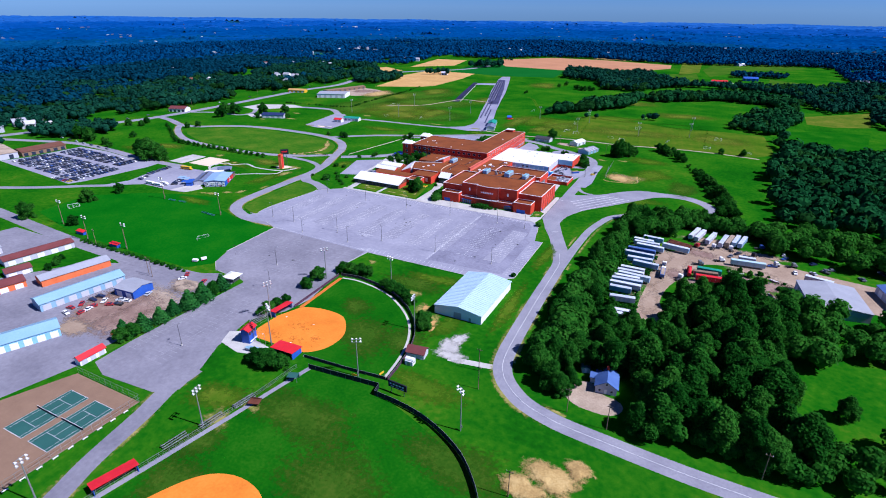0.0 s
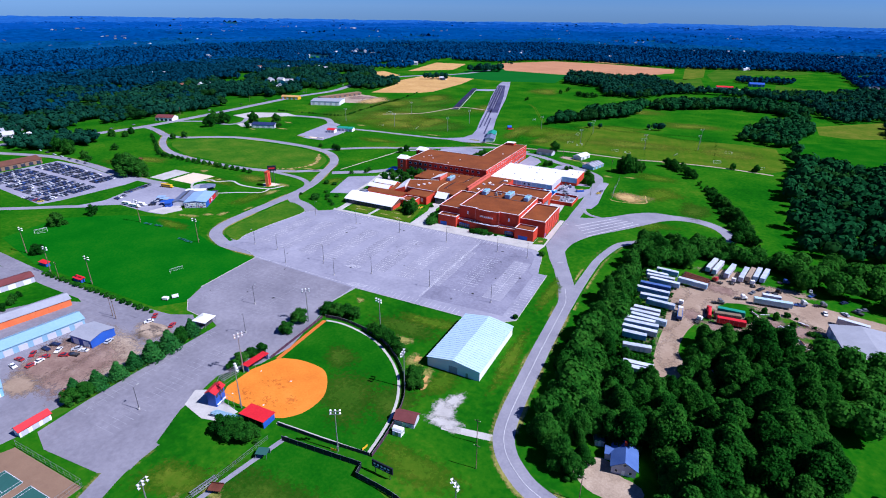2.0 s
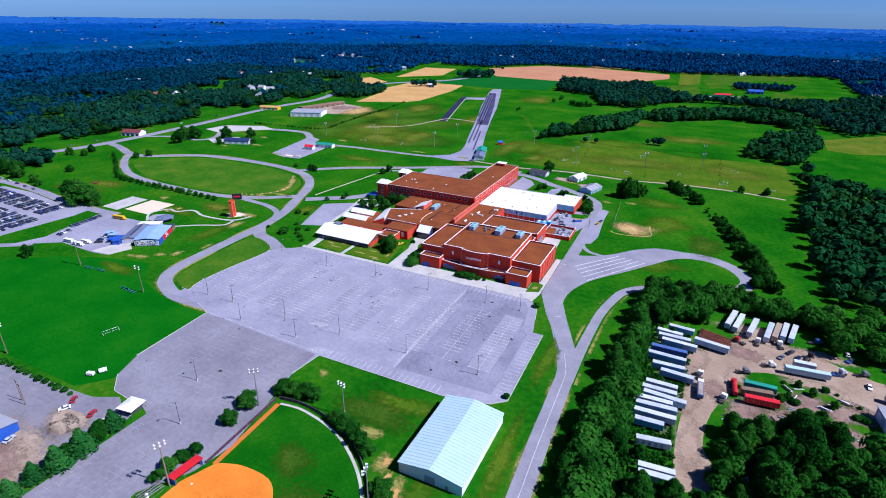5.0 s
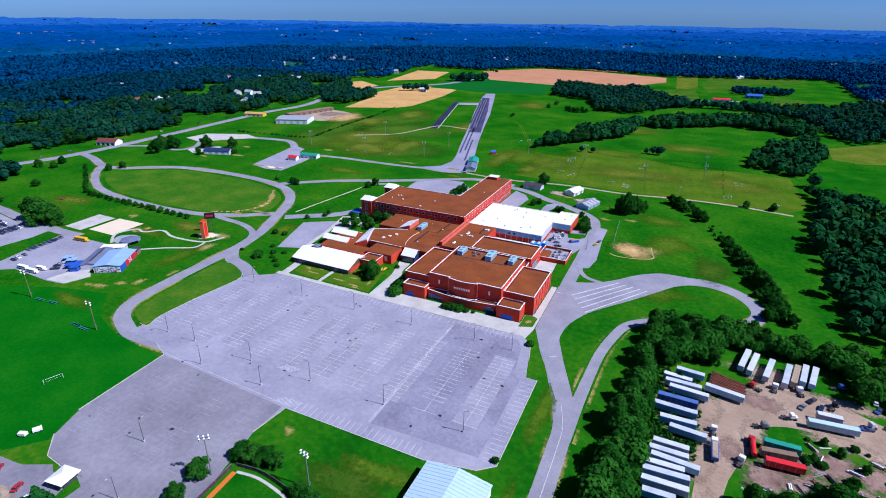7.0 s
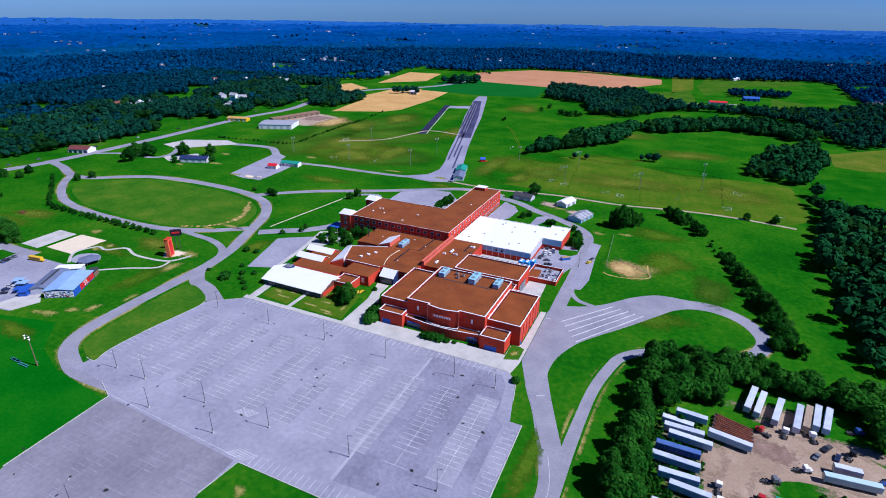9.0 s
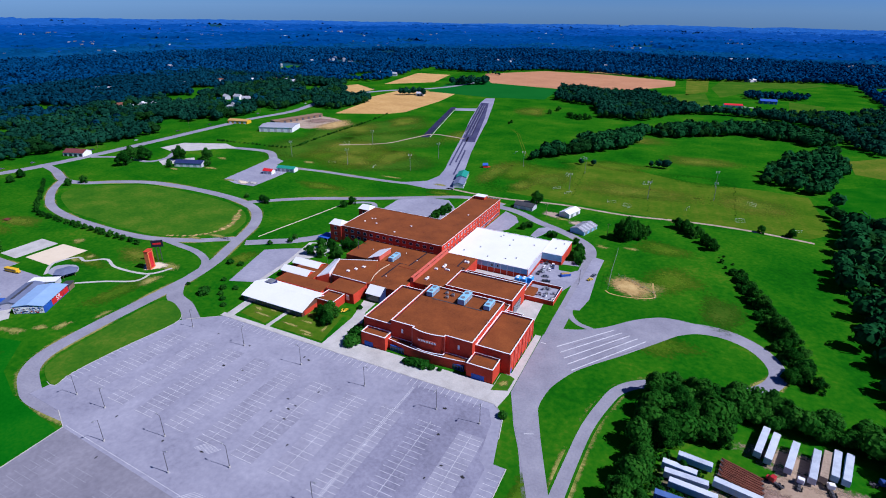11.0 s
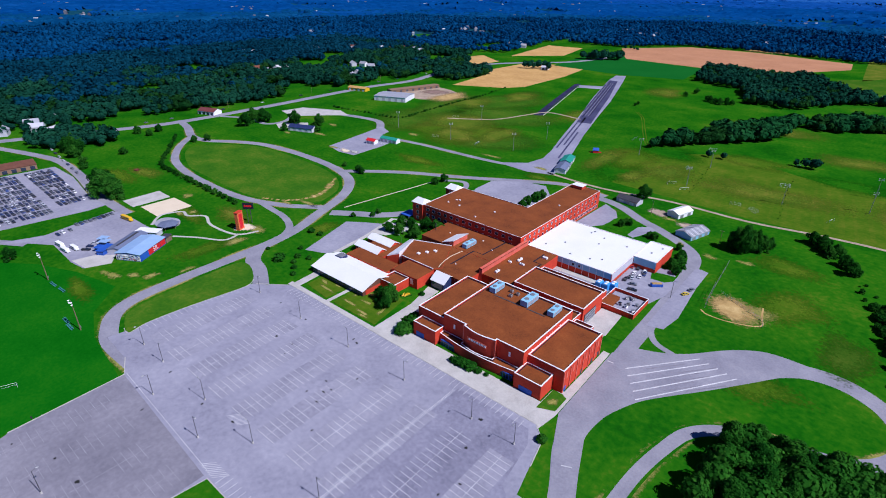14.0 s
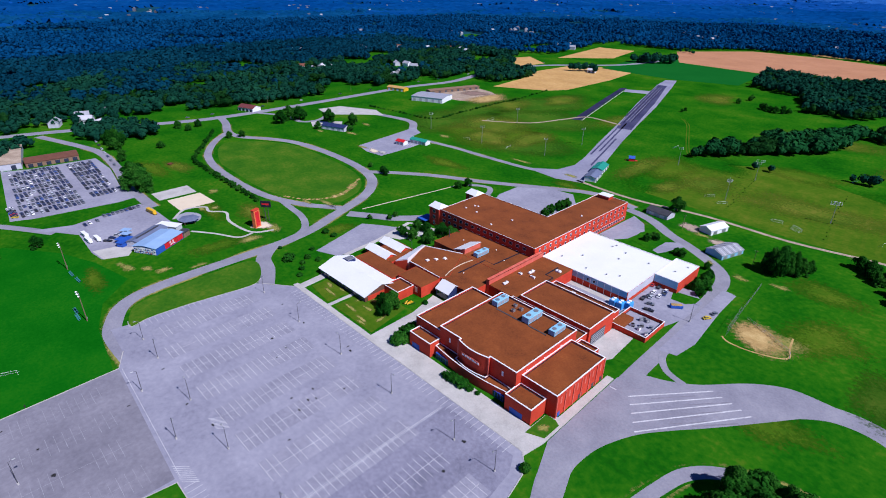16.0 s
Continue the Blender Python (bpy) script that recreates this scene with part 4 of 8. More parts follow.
def woodland(name, places, label, mean=11.0, seed=3, sprays=16, mat=None, spray=0.38):
    """Far trees past counting: uneven crowns joined into one mesh."""
    r = np.random.RandomState(seed)
    t = (1 + 5 ** 0.5) / 2
    ico = np.array([(-1, t, 0), (1, t, 0), (-1, -t, 0), (1, -t, 0), (0, -1, t), (0, 1, t), (0, -1, -t), (0, 1, -t), (t, 0, -1), (t, 0, 1), (-t, 0, -1), (-t, 0, 1)], float)
    ico /= np.linalg.norm(ico[0])
    icof = np.array([(0, 11, 5), (0, 5, 1), (0, 1, 7), (0, 7, 10), (0, 10, 11), (1, 5, 9), (5, 11, 4), (11, 10, 2), (10, 7, 6), (7, 1, 8), (3, 9, 4), (3, 4, 2), (3, 2, 6), (3, 6, 8), (3, 8, 9), (4, 9, 5), (2, 4, 11), (6, 2, 10), (8, 6, 7), (9, 8, 1)])
    P = np.array([(x, y, far_rise(x, y)) for x, y in places])
    n = len(P)
    h = mean * r.uniform(0.65, 1.3, n)
    w = h * r.uniform(0.36, 0.52, n)
    core = ico[None] * r.uniform(0.75, 1.1, (n, 12, 1))
    core = core * np.stack([w, w, h * 0.42], 1)[:, None] + P[:, None] + np.stack([0 * h, 0 * h, h * 0.56], 1)[:, None]
    cf = (icof[None] + (np.arange(n) * 12)[:, None, None]).reshape(-1, 3)
    d = r.normal(size=(n, sprays, 3))
    d[..., 2] = np.abs(d[..., 2]) * 1.2 - 0.25
    d /= np.linalg.norm(d, axis=-1, keepdims=True)
    c = d * r.uniform(0.85, 1.12, (n, sprays, 1)) * np.stack([w, w, h * 0.44], 1)[:, None] + P[:, None] + np.stack([0 * h, 0 * h, h * 0.56], 1)[:, None]
    nn = d + r.normal(size=d.shape) * 0.3
    nn /= np.linalg.norm(nn, axis=-1, keepdims=True)
    u = np.cross(nn, np.array([0.2, 0.3, 1.0]))
    u /= np.linalg.norm(u, axis=-1, keepdims=True)
    q = np.cross(nn, u)
    s = (w[:, None, None] * r.uniform(0.75, 1.3, (n, sprays, 1)) * spray)
    quad = np.stack([c - u * s - q * s * 0.6, c + u * s * 0.6 - q * s, c + u * s + q * s * 0.6, c - u * s * 0.5 + q * s], 2).reshape(-1, 3)
    qf = (np.arange(n * sprays * 4).reshape(-1, 4) + n * 12)
    v = np.concatenate([core.reshape(-1, 3), quad])
    me = bpy.data.meshes.new(name)
    me.from_pydata(v.tolist(), [], cf.tolist() + qf.tolist())
    me.polygons.foreach_set("use_smooth", [True] * len(me.polygons))
    me.materials.append(mat or M["wood_haze"])
    return tagged(new(name, me), label, "trees", kind="stuff")

# ---- school ----
school = thing("school_building", 0, 0, 0, 0, "large red brick school with flat brown roofs and white copings", "school")


def wing(x0, y0, x1, y1, h, lip=0.7, wall=None, roof=None, coping=0.42, outline=None, low=-0.3, cap=True):
    """A flat-roofed block: walls, a sunk roof deck and a white coping on the parapet."""
    pts = outline or [(x0, y0), (x1, y0), (x1, y1), (x0, y1)]
    n = len(pts)
    c = np.mean(np.array(pts), axis=0)
    inner = []
    for i in range(n):
        a, p, b = np.array(pts[i - 1]), np.array(pts[i]), np.array(pts[(i + 1) % n])
        d1, d2 = (p - a) / np.linalg.norm(p - a), (b - p) / np.linalg.norm(b - p)
        n1, n2 = np.array([-d1[1], d1[0]]), np.array([-d2[1], d2[0]])
        m = n1 + n2
        m = m / (m @ n1) if abs(m @ n1) > 1e-6 else n1
        inner.append(tuple(p + m * coping))
    bm = bmesh.new()
    lo = [bm.verts.new((*p, low)) for p in pts]
    hi = [bm.verts.new((*p, h)) for p in pts]
    ih = [bm.verts.new((*p, h)) for p in inner]
    il = [bm.verts.new((*p, h - lip - 0.1)) for p in inner]
    for i in range(n):
        j = (i + 1) % n
        for q in ((lo[i], lo[j], hi[j], hi[i]), (hi[i], hi[j], ih[j], ih[i]), (ih[i], ih[j], il[j], il[i])):
            bm.faces.new(q)
    w = part("wall", bm, wall or M["brick"], school)
    part("roof", prism(inner, h - lip - 0.3, h - lip), roof or M["roof"], school)
    if coping and cap:
        out = []
        for i in range(n):
            a, p, b = np.array(pts[i - 1]), np.array(pts[i]), np.array(pts[(i + 1) % n])
            d1, d2 = (p - a) / np.linalg.norm(p - a), (b - p) / np.linalg.norm(b - p)
            m = np.array([-d1[1], d1[0]]) + np.array([-d2[1], d2[0]])
            m = m / (m @ np.array([-d1[1], d1[0]])) if abs(m @ np.array([-d1[1], d1[0]])) > 1e-6 else m
            out.append((tuple(p - m * 0.06), tuple(p + m * (coping + 0.05))))
        bm = bmesh.new()
        rows = [[bm.verts.new((*o[k], z)) for o in out] for k, z in ((0, h + 0.01), (0, h + 0.2), (1, h + 0.2), (1, h + 0.01))]
        for k in range(4):
            for i in range(n):
                j = (i + 1) % n
                bm.faces.new((rows[k][i], rows[k][j], rows[(k + 1) % 4][j], rows[(k + 1) % 4][i]))
        part("coping", bm, M["coping"], school, "white metal parapet coping")
        if lip > 0.3:
            bm = bmesh.new()
            edge = [(tuple(np.array(o[1])), tuple(np.array(o[1]) + (np.array(o[1]) - np.array(o[0])) / (coping + 0.11) * 0.42)) for o in out]
            rows = [[bm.verts.new((*o[k], z)) for o in edge] for k, z in ((0, h - lip + 0.003), (0, h - lip + 0.05), (1, h - lip + 0.05), (1, h - lip + 0.003))]
            for k in range(1, 3):
                for i in range(n):
                    j = (i + 1) % n
                    bm.faces.new((rows[k][i], rows[k][j], rows[(k + 1) % 4][j], rows[(k + 1) % 4][i]))
            part("flashing", bm, M["black"], school, "black roof flashing along a parapet")
    return w


ZG = 14.5


def gable(x0, y0, x1, y1, eave, ridge, axis="x", over=0.5, thick=0.25, roof=None, wall=None, parent=None, low=-0.2, name="roof"):
    """A gabled block: walls with two gable ends, and a roof of two thick slopes. axis: the way the ridge runs."""
    parent = parent or school
    if axis == "x":
        f = lambda u, v, z: (u, v, z)
        u0, u1, v0, v1 = x0, x1, y0, y1
    else:
        f = lambda u, v, z: (v, u, z)
        u0, u1, v0, v1 = y0, y1, x0, x1
    vm = (v0 + v1) / 2
    bm = bmesh.new()
    a = [bm.verts.new(f(u0, v, z)) for v, z in ((v0, low), (v1, low), (v1, eave), (vm, ridge - 0.02), (v0, eave))]
    c = [bm.verts.new(f(u1, v, z)) for v, z in ((v0, low), (v1, low), (v1, eave), (vm, ridge - 0.02), (v0, eave))]
    bm.faces.new(a)
    bm.faces.new(c[::-1])
    for i in (0, 1, 4):
        j = (i + 1) % 5
        bm.faces.new((a[i], a[j], c[j], c[i]))
    w = part("wall", bm, wall or M["brick"], parent)
    k = (ridge - eave) / (vm - v0)
    for side in (-1, 1):
        ve = vm + side * (vm - v0 + over)
        ze = eave - k * over
        bm = bmesh.new()
        lo = [bm.verts.new(f(u, v, z)) for u, v, z in ((u0 - over, ve, ze + 0.02), (u1 + over, ve, ze + 0.02), (u1 + over, vm, ridge + 0.02), (u0 - over, vm, ridge + 0.02))]
        hi = [bm.verts.new(v.co + Vector((0, 0, thick))) for v in lo]
        for q in ((lo[0], lo[1], lo[2], lo[3]), (hi[3], hi[2], hi[1], hi[0]), *[(lo[i], lo[(i + 1) % 4], hi[(i + 1) % 4], hi[i]) for i in range(4)]):
            bm.faces.new(q)
        part(name, bm, roof or M["white"], parent)
    return w


def panel(x0, y0, z0, x1, y1, z1, mat, parent, name, label=""):
    return part(name, box(x0, y0, z0, x1, y1, z1), mat, parent, label)


def window(wall, x, y, z, w, h, face, mat=None):
    """A framed window standing proud of a wall; face: the way it looks."""
    d = {"s": (1, 0, 0, -1), "n": (1, 0, 0, 1), "e": (0, 1, 1, 0), "w": (0, 1, -1, 0)}[face]
    ux, uy, nx, ny = d
    def slab(a, b, z0, z1, t0, t1):
        return box(x + ux * a + nx * t0, y + uy * a + ny * t0, z0, x + ux * b + nx * t1, y + uy * b + ny * t1, z1)
    fr = part("window", slab(-w / 2, w / 2, z, z + h, 0.003, 0.10), M["coping"], wall)
    part("pane", slab(-w / 2 + 0.12, w / 2 - 0.12, z + 0.12, z + h - 0.12, 0.05, 0.13), mat or M["glass"], fr)
    return fr


# gymnasium with its bowed front, side blocks and entrance range
FRONT = [(-60.5, 7.6), (-47.5, 7.6), (-47.5, 6.4)] + [(-47.5 + 17.5 * i / 10, 6.4 - 1.4 * math.sin(math.pi * i / 10)) for i in range(1, 10)] + [(-30, 6.4), (-30, 7.6), (-16, 7.6), (-16, 50.6), (-60.5, 50.6)]
gym = wing(0, 0, 0, 0, ZG, outline=FRONT)
east = wing(-15.9, 11.2, 1.6, 46.4, 11.5)
low_e = wing(-16.2, 1.3, -3.0, 11.1, 7.5)
gym_w = wing(-76.8, 7.7, -60.6, 46.5, 12.0)
low_w = wing(-74.3, 1.2, -60.3, 7.6, 7.5)
CURVE = [(-60.2 + 43.9 * i / 16, 4.6 - 2.2 * math.sin(math.pi * i / 16)) for i in range(17)]
entrance = wing(0, 0, 0, 0, 5.2, outline=CURVE + [(-16.3, 7.5), (-30.1, 7.5), (-30.1, 4.9)] + [(-30.1 - 17.3 * i / 6, 4.9 - 1.3 * math.sin(math.pi * i / 6)) for i in range(1, 6)] + [(-47.4, 4.9), (-47.4, 7.5), (-60.2, 7.5)], lip=0.4, coping=0.3)
for x0, x1, y in ((-58.5, -50.5, 2.9), (-26.5, -18.5, 3.3)):
    d = panel(x0, y + 0.2, 0.02, x1, y + 1.0, 3.2, M["blue"], school, "door", "blue glazed entrance doors")
    for i in range(5):
        panel(x0 + 0.2 + i * 1.6, y + 0.1, 0.3, x0 + 1.5 + i * 1.6, y + 0.19, 2.9, M["glass"], d, "pane")
for x0, x1, y in ((-72.5, -67.5, 1.2), (-13.5, -7.0, 1.3)):
    panel(x0, y - 0.1, 0.02, x1, y - 0.003, 2.8, M["blue"], school, "door", "blue double doors")
# name board on the bowed front: letters too small to read
board = panel(-44, 4.55, 9.3, -33.5, 4.75, 11.0, M["brick_pale"], school, "sign_board", "pale name board")
for i in range(7):
    panel(-43.2 + i * 1.42, 4.45, 9.7, -42.2 + i * 1.42, 4.54, 10.6, M["coping"], board, "bar")
for x, z in ((-54, 8.8), (-23, 8.8)):
    panel(x - 0.5, 7.5, z, x + 0.5, 7.59, z + 2.4, M["coping"], school, "emblem", "pale wall emblem")
for x in (-47.6, -29.9):
    panel(x - 0.25, 6.2, 0, x + 0.25, 6.39, ZG, M["brick_pale"], school, "pilaster")
for i in range(7):
    y = 11.6 + i * 5.75
    panel(1.6, y - 0.25, 0, 1.9, y + 0.25, 10.9, M["brick_pale"], east, "pilaster")
for i in range(6):
    y = 14.5 + i * 5.75
    panel(1.603, y - 0.55, 6.2, 1.68, y + 0.55, 9.6, M["brick_pale"], east, "wall_panel")
for y, w in ((12.6, 1.8), (27.5, 2.4), (37.5, 1.6), (44.0, 1.4)):
    panel(1.603, y, 0.05, 1.7, y + w, 2.5, M["blue"] if y < 20 else M["dark_steel"], east, "door", "steel side door")
for i in range(3):
    panel(-16.25 + 0.15, 14 + i * 12, 12.2, -15.8, 15.0 + i * 12, 12.3, M["coping"], school, "vent")

# blocks north of the gymnasium
gym_n = wing(-56, 60.5, -15, 82.5, 10.5)
wing(-60.5, 50.7, -16, 60.4, 8.0, coping=0.3)
wing(-15.9, 46.5, -6.5, 55.5, 7.0, coping=0.3)
panel(-14.9, 62.5, 0.1, -14.7, 75, 6.2, M["dark_steel"], gym_n, "loading_door", "dark slatted loading door")
for i in range(5):
    panel(-14.69, 62.8, 0.6 + i * 1.15, -14.6, 74.7, 1.0 + i * 1.15, M["grey_roof"], gym_n, "slat")
wing(-56, 82.6, -17, 92, 6.5, coping=0.3)
wing(-17, 84, 2, 104, 2.9, lip=1.7, coping=0.25, roof=M["asphalt"])

panel(-16.7, 84.3, 0.0, -10.6, 96, 3.05, M["roof"], school, "annex_roof", "low brown roof beside chillers")
# three-storey classroom wing
class_w = wing(0, 0, 0, 0, 13.5, outline=[(-160, 103), (-79.5, 103), (-79.5, 211), (-102.5, 211), (-102.5, 147), (-160, 147)], coping=0.15, lip=0.2)
for lv in range(3):
    for i in range(19):
        y = 165 + i * 2.4 if lv < 1 else 108 + i * 5.4
        window(class_w, -79.5, y, 1.3 + lv * 4.2, 1.7, 2.2, "e")
for lv in range(2):
    for i in range(14):
        window(class_w, -156 + i * 5.3, 103, 5.5 + lv * 4.2, 2.6, 2.0, "s")
for y in (100.5, 137.0):
    tw = panel(-169.5, y + 1.5, -0.2, -160.1, y + 10, 13.6, M["brick"], school, "stair_tower")
    bm = bmesh.new()
    q = [bm.verts.new(p) for p in ((-170.1, y + 0.9, 13.62), (-159.5, y + 0.9, 13.62), (-159.5, y + 10.6, 13.62), (-170.1, y + 10.6, 13.62), (-168.2, y + 5.75, 16.4), (-161.5, y + 5.75, 16.4))]
    for f in ((0, 1, 5, 4), (1, 2, 5), (2, 3, 4, 5), (3, 0, 4), (3, 2, 1, 0)):
        bm.faces.new([q[i] for i in f])
    part("hip_roof", bm, M["white"], tw, "white metal hipped roof")
    for z in (1.5, 5.6, 9.8):
        window(tw, -164.8, y + 1.5, z, 2.2, 2.4, "s")
panel(-178, 98, 2.8, -169.6, 108, 3.2, M["blue"], school, "canopy", "blue entrance canopy")
for x in (-177.5, -170.2):
    for y in (98.5, 107.5):
        panel(x - 0.12, y - 0.12, 0, x + 0.12, y + 0.12, 2.8, M["steel"], school, "canopy_post")
ph = panel(-99, 204, 13.2, -91, 210, 15.6, M["brick"], school, "penthouse")
panel(-99.5, 203.5, 15.6, -90.5, 210.5, 15.9, M["white"], ph, "cap")
spine = wing(-79.2, 60.4, -77.2, 108.4, 10.3, lip=0.05, coping=0.0, roof=M["brick_pale"], wall=M["brick_pale"])

# single-storey ranges between
wing(-137, 76, -79.3, 102.9, 7.0, coping=0.04, lip=0.1, cap=False)
wing(-112, 47, -79.3, 75.9, 7.0, coping=0.04, lip=0.1, cap=False)
hall = wing(0, 0, 0, 0, 7.15, outline=[(-126.5, 46.6), (-101.5, 46.3), (-98.5, 51), (-112.2, 76.2), (-135.8, 66.5)], lip=0.1, coping=0.04, cap=False)
for a, b in (((-135.6, 66.6), (-112.3, 76.2)), ((-126.5, 46.8), (-101.5, 46.5))):
    band("coping", [a, b], 0.45, 7.0, 7.4, M["coping"], parent=school)
wing(-77.1, 60.4, -56.1, 108.4, 7.5, coping=0.04, lip=0.1, cap=False)
# glazed lantern along the hall's flank
bm = bmesh.new()
q = [bm.verts.new(p) for p in ((-135.9, 43.35, -0.2), (-128.4, 46.45, -0.2), (-128.4, 46.45, 7.4), (-135.9, 43.35, 4.6), (-135.95, 43.48, -0.2), (-128.45, 46.58, -0.2), (-128.45, 46.58, 7.4), (-135.95, 43.48, 4.6))]
for f in ((0, 1, 2, 3), (7, 6, 5, 4), (0, 4, 5, 1), (1, 5, 6, 2), (2, 6, 7, 3), (3, 7, 4, 0)):
    bm.faces.new([q[i] for i in f])
part("wall", bm, M["brick"], school)
bm = bmesh.new()
q = [bm.verts.new(p) for p in ((-136, 43.5, -0.2), (-128.5, 46.6, -0.2), (-135, 66.2, -0.2), (-141, 69, -0.2), (-136, 43.5, 5.0), (-128.5, 46.6, 8.2), (-135, 66.2, 8.2), (-141, 69, 5.0))]
for f in ((3, 2, 1, 0), (4, 5, 6, 7), (0, 1, 5, 4), (1, 2, 6, 5), (2, 3, 7, 6), (3, 0, 4, 7)):
    bm.faces.new([q[i] for i in f])
lantern = part("lantern", bm, M["white"], school, "white glazed roof lantern")
for i in range(5):
    t0, t1 = 0.005 + i * 0.199, 0.19 + i * 0.199
    A, B = Vector((-136, 43.5, 5.0)), Vector((-141, 69, 5.0))
    C, D = Vector((-128.5, 46.6, 8.2)), Vector((-135, 66.2, 8.2))
    bm = bmesh.new()
    base = [A.lerp(B, t0), A.lerp(B, t1), C.lerp(D, t1), C.lerp(D, t0)]
    lo = [bm.verts.new(p + Vector((0, 0, 0.03))) for p in base]
    hi = [bm.verts.new(p + Vector((0, 0, 0.14))) for p in base]
    for f in (lo, hi[::-1], *[(lo[k], lo[(k + 1) % 4], hi[(k + 1) % 4], hi[k]) for k in range(4)]):
        bm.faces.new(f)
    part("pane", bm, M["white"], lantern, "white translucent roof pane")
for x, y in ((-120.5, 55), (-117.8, 59.5), (-115, 64)):
    panel(x - 0.9, y - 0.9, 7.0, x + 0.9, y + 0.9, 7.7, M["coping"], hall, "skylight")
arc = [(-102.5 - 0.2 * i + 0.35 * (i - 6) ** 2 / 6, 50 + i * 2.1) for i in range(13)]
band("roof_seam", arc, 0.35, 6.9, 7.22, M["sand"], parent=school)
mid = wing(-120.5, 32.5, -101, 46.2, 6.5, coping=0.04, lip=0.1, cap=False, wall=M["brick"])
panel(-106.0, 32.3, 2.0, -104.0, 32.49, 5.2, M["coping"], mid, "window")
wing(-118.5, 21, -107, 32.4, 5.4, coping=0.3)
wing(-157, 29.8, -122, 41, 4.5, coping=0.04, lip=0.1, cap=False)
wing(-157, 41.1, -137, 62, 4.5, coping=0.04, lip=0.1, cap=False)
gable(-161, 7.5, -118, 29.5, 3.6, 7.0, "x", over=0.8, wall=M["shingle"])
for i in range(12):
    gz = panel(-160.4 + i * 3.5, 7.38, 0.3, -157.3 + i * 3.5, 7.497, 3.1, M["navy_roof"], school, "glazed_bay", "dark glazed wall bay")
    panel(-160.1 + i * 3.5, 7.3, 0.6, -157.6 + i * 3.5, 7.377, 2.8, M["glass"], gz, "pane")
panel(-117.99, 9.5, 0.0, -117.85, 27.5, 2.9, M["brick"], school, "wall_panel", "red brick wall under a shingled gable")
gable(-162, 41.2, -142, 48.5, 4.6, 6.6, "x", wall=M["brick"])
gable(-163, 53.2, -143, 60.8, 4.6, 6.6, "x", wall=M["brick"])
gable(-97.4, 40.2, -88.2, 50.4, 4.8, 8.0, "x", over=0.5, wall=M["navy_roof"])
panel(-96.6, 40.0, 0.2, -89.0, 40.19, 4.2, M["glass"], school, "entrance_glazing", "dark glazed entrance")
bm = bmesh.new()
q = [bm.verts.new(p) for p in ((-120, 77, 6.9), (-111.5, 77, 6.9), (-111.5, 91, 6.9), (-120, 91, 6.9), (-111.5, 77, 10.2), (-111.5, 91, 10.2))]
for f in ((3, 2, 1, 0), (0, 1, 4), (2, 3, 5), (1, 2, 5, 4), (3, 0, 4, 5)):
    bm.faces.new([q[i] for i in f])
monitor = part("clerestory", bm, M["brick_pale"], school, "brick clerestory with a white sloping roof")
bm = bmesh.new()
lo = [bm.verts.new(p) for p in ((-120.5, 76.6, 6.85), (-111.2, 76.6, 10.35), (-111.2, 91.4, 10.35), (-120.5, 91.4, 6.85))]
hi = [bm.verts.new(v.co + Vector((0, 0, 0.3))) for v in lo]
for f in (lo[::-1], hi, *[(lo[i], lo[(i + 1) % 4], hi[(i + 1) % 4], hi[i]) for i in range(4)]):
    bm.faces.new(f)
part("roof", bm, M["white"], monitor)
rv = panel(-156.5, 20.5, 5.2, -151.5, 26.0, 6.9, M["navy_roof"], school, "roof_vent", "dark open roof well with grey machines")
for i in range(3):
    panel(-156.0 + i * 1.6, 21.0, 6.903, -154.8 + i * 1.6, 25.4, 7.2, M["steel"], rv, "grille")
panel(-135, 87, 0, -134.6, 87.4, 12, M["dark_steel"], school, "mast", "slim dark steel mast")
for x, y in ((-96, 60), (-102, 95), (-90, 88), (-125, 90)):
    panel(x - 0.3, y - 0.3, 6.7, x + 0.3, y + 0.3, 7.4, M["coping"], school, "vent")
for pts in ([(-90, 102.5), (-91, 80), (-98, 80), (-98, 58)], [(-63, 104), (-63, 92), (-58, 92), (-58, 84)]):
    band("roof_joint", pts, 0.9, 6.6, 7.0 if pts[0][0] < -80 else 7.5, M["black"], parent=school)
for x, y in ((-150, 118), (-140, 118), (-148, 125), (-146, 126), (-115, 125), (-88, 165), (-120, 110)):
    panel(x - 0.5, y - 0.5, 13.2, x + 0.5, y + 0.5, 13.9, M["coping"], class_w, "vent")

# workshop with a white roof
shop = wing(-78, 109, -22, 161, 7.0, coping=0.3, roof=M["white"], lip=0.1)
shop_e = wing(-21.9, 139.2, -8, 166.5, 7.0, coping=0.3, roof=M["white"], lip=0.1)
panel(-64, 108.85, 3.4, -22.2, 108.99, 6.9, M["unit"], shop, "wall_panel", "pale blue metal wall panel")
panel(-21.9, 109.3, 2.4, -21.78, 139.0, 6.9, M["siding"], shop, "wall_panel", "pale grey metal wall panel")
band("path", [(-64, 106.4), (-23, 106.4)], 4.0, 0.0, Z_WALK + 0.03, M["concrete"], "pale concrete apron along a workshop wall")
panel(-21.5, 139.05, 2.6, -8.2, 139.19, 6.9, M["unit"], shop_e, "wall_panel", "pale blue metal wall panel")
for i in range(9):
    panel(-62 + i * 4.4, 108.7, 0.1, -61.8 + i * 4.4, 108.84, 6.8, M["coping"], shop, "downpipe")
for x in (-46, -42):
    window(shop, x, 108.84, 4.2, 1.6, 1.8, "s")
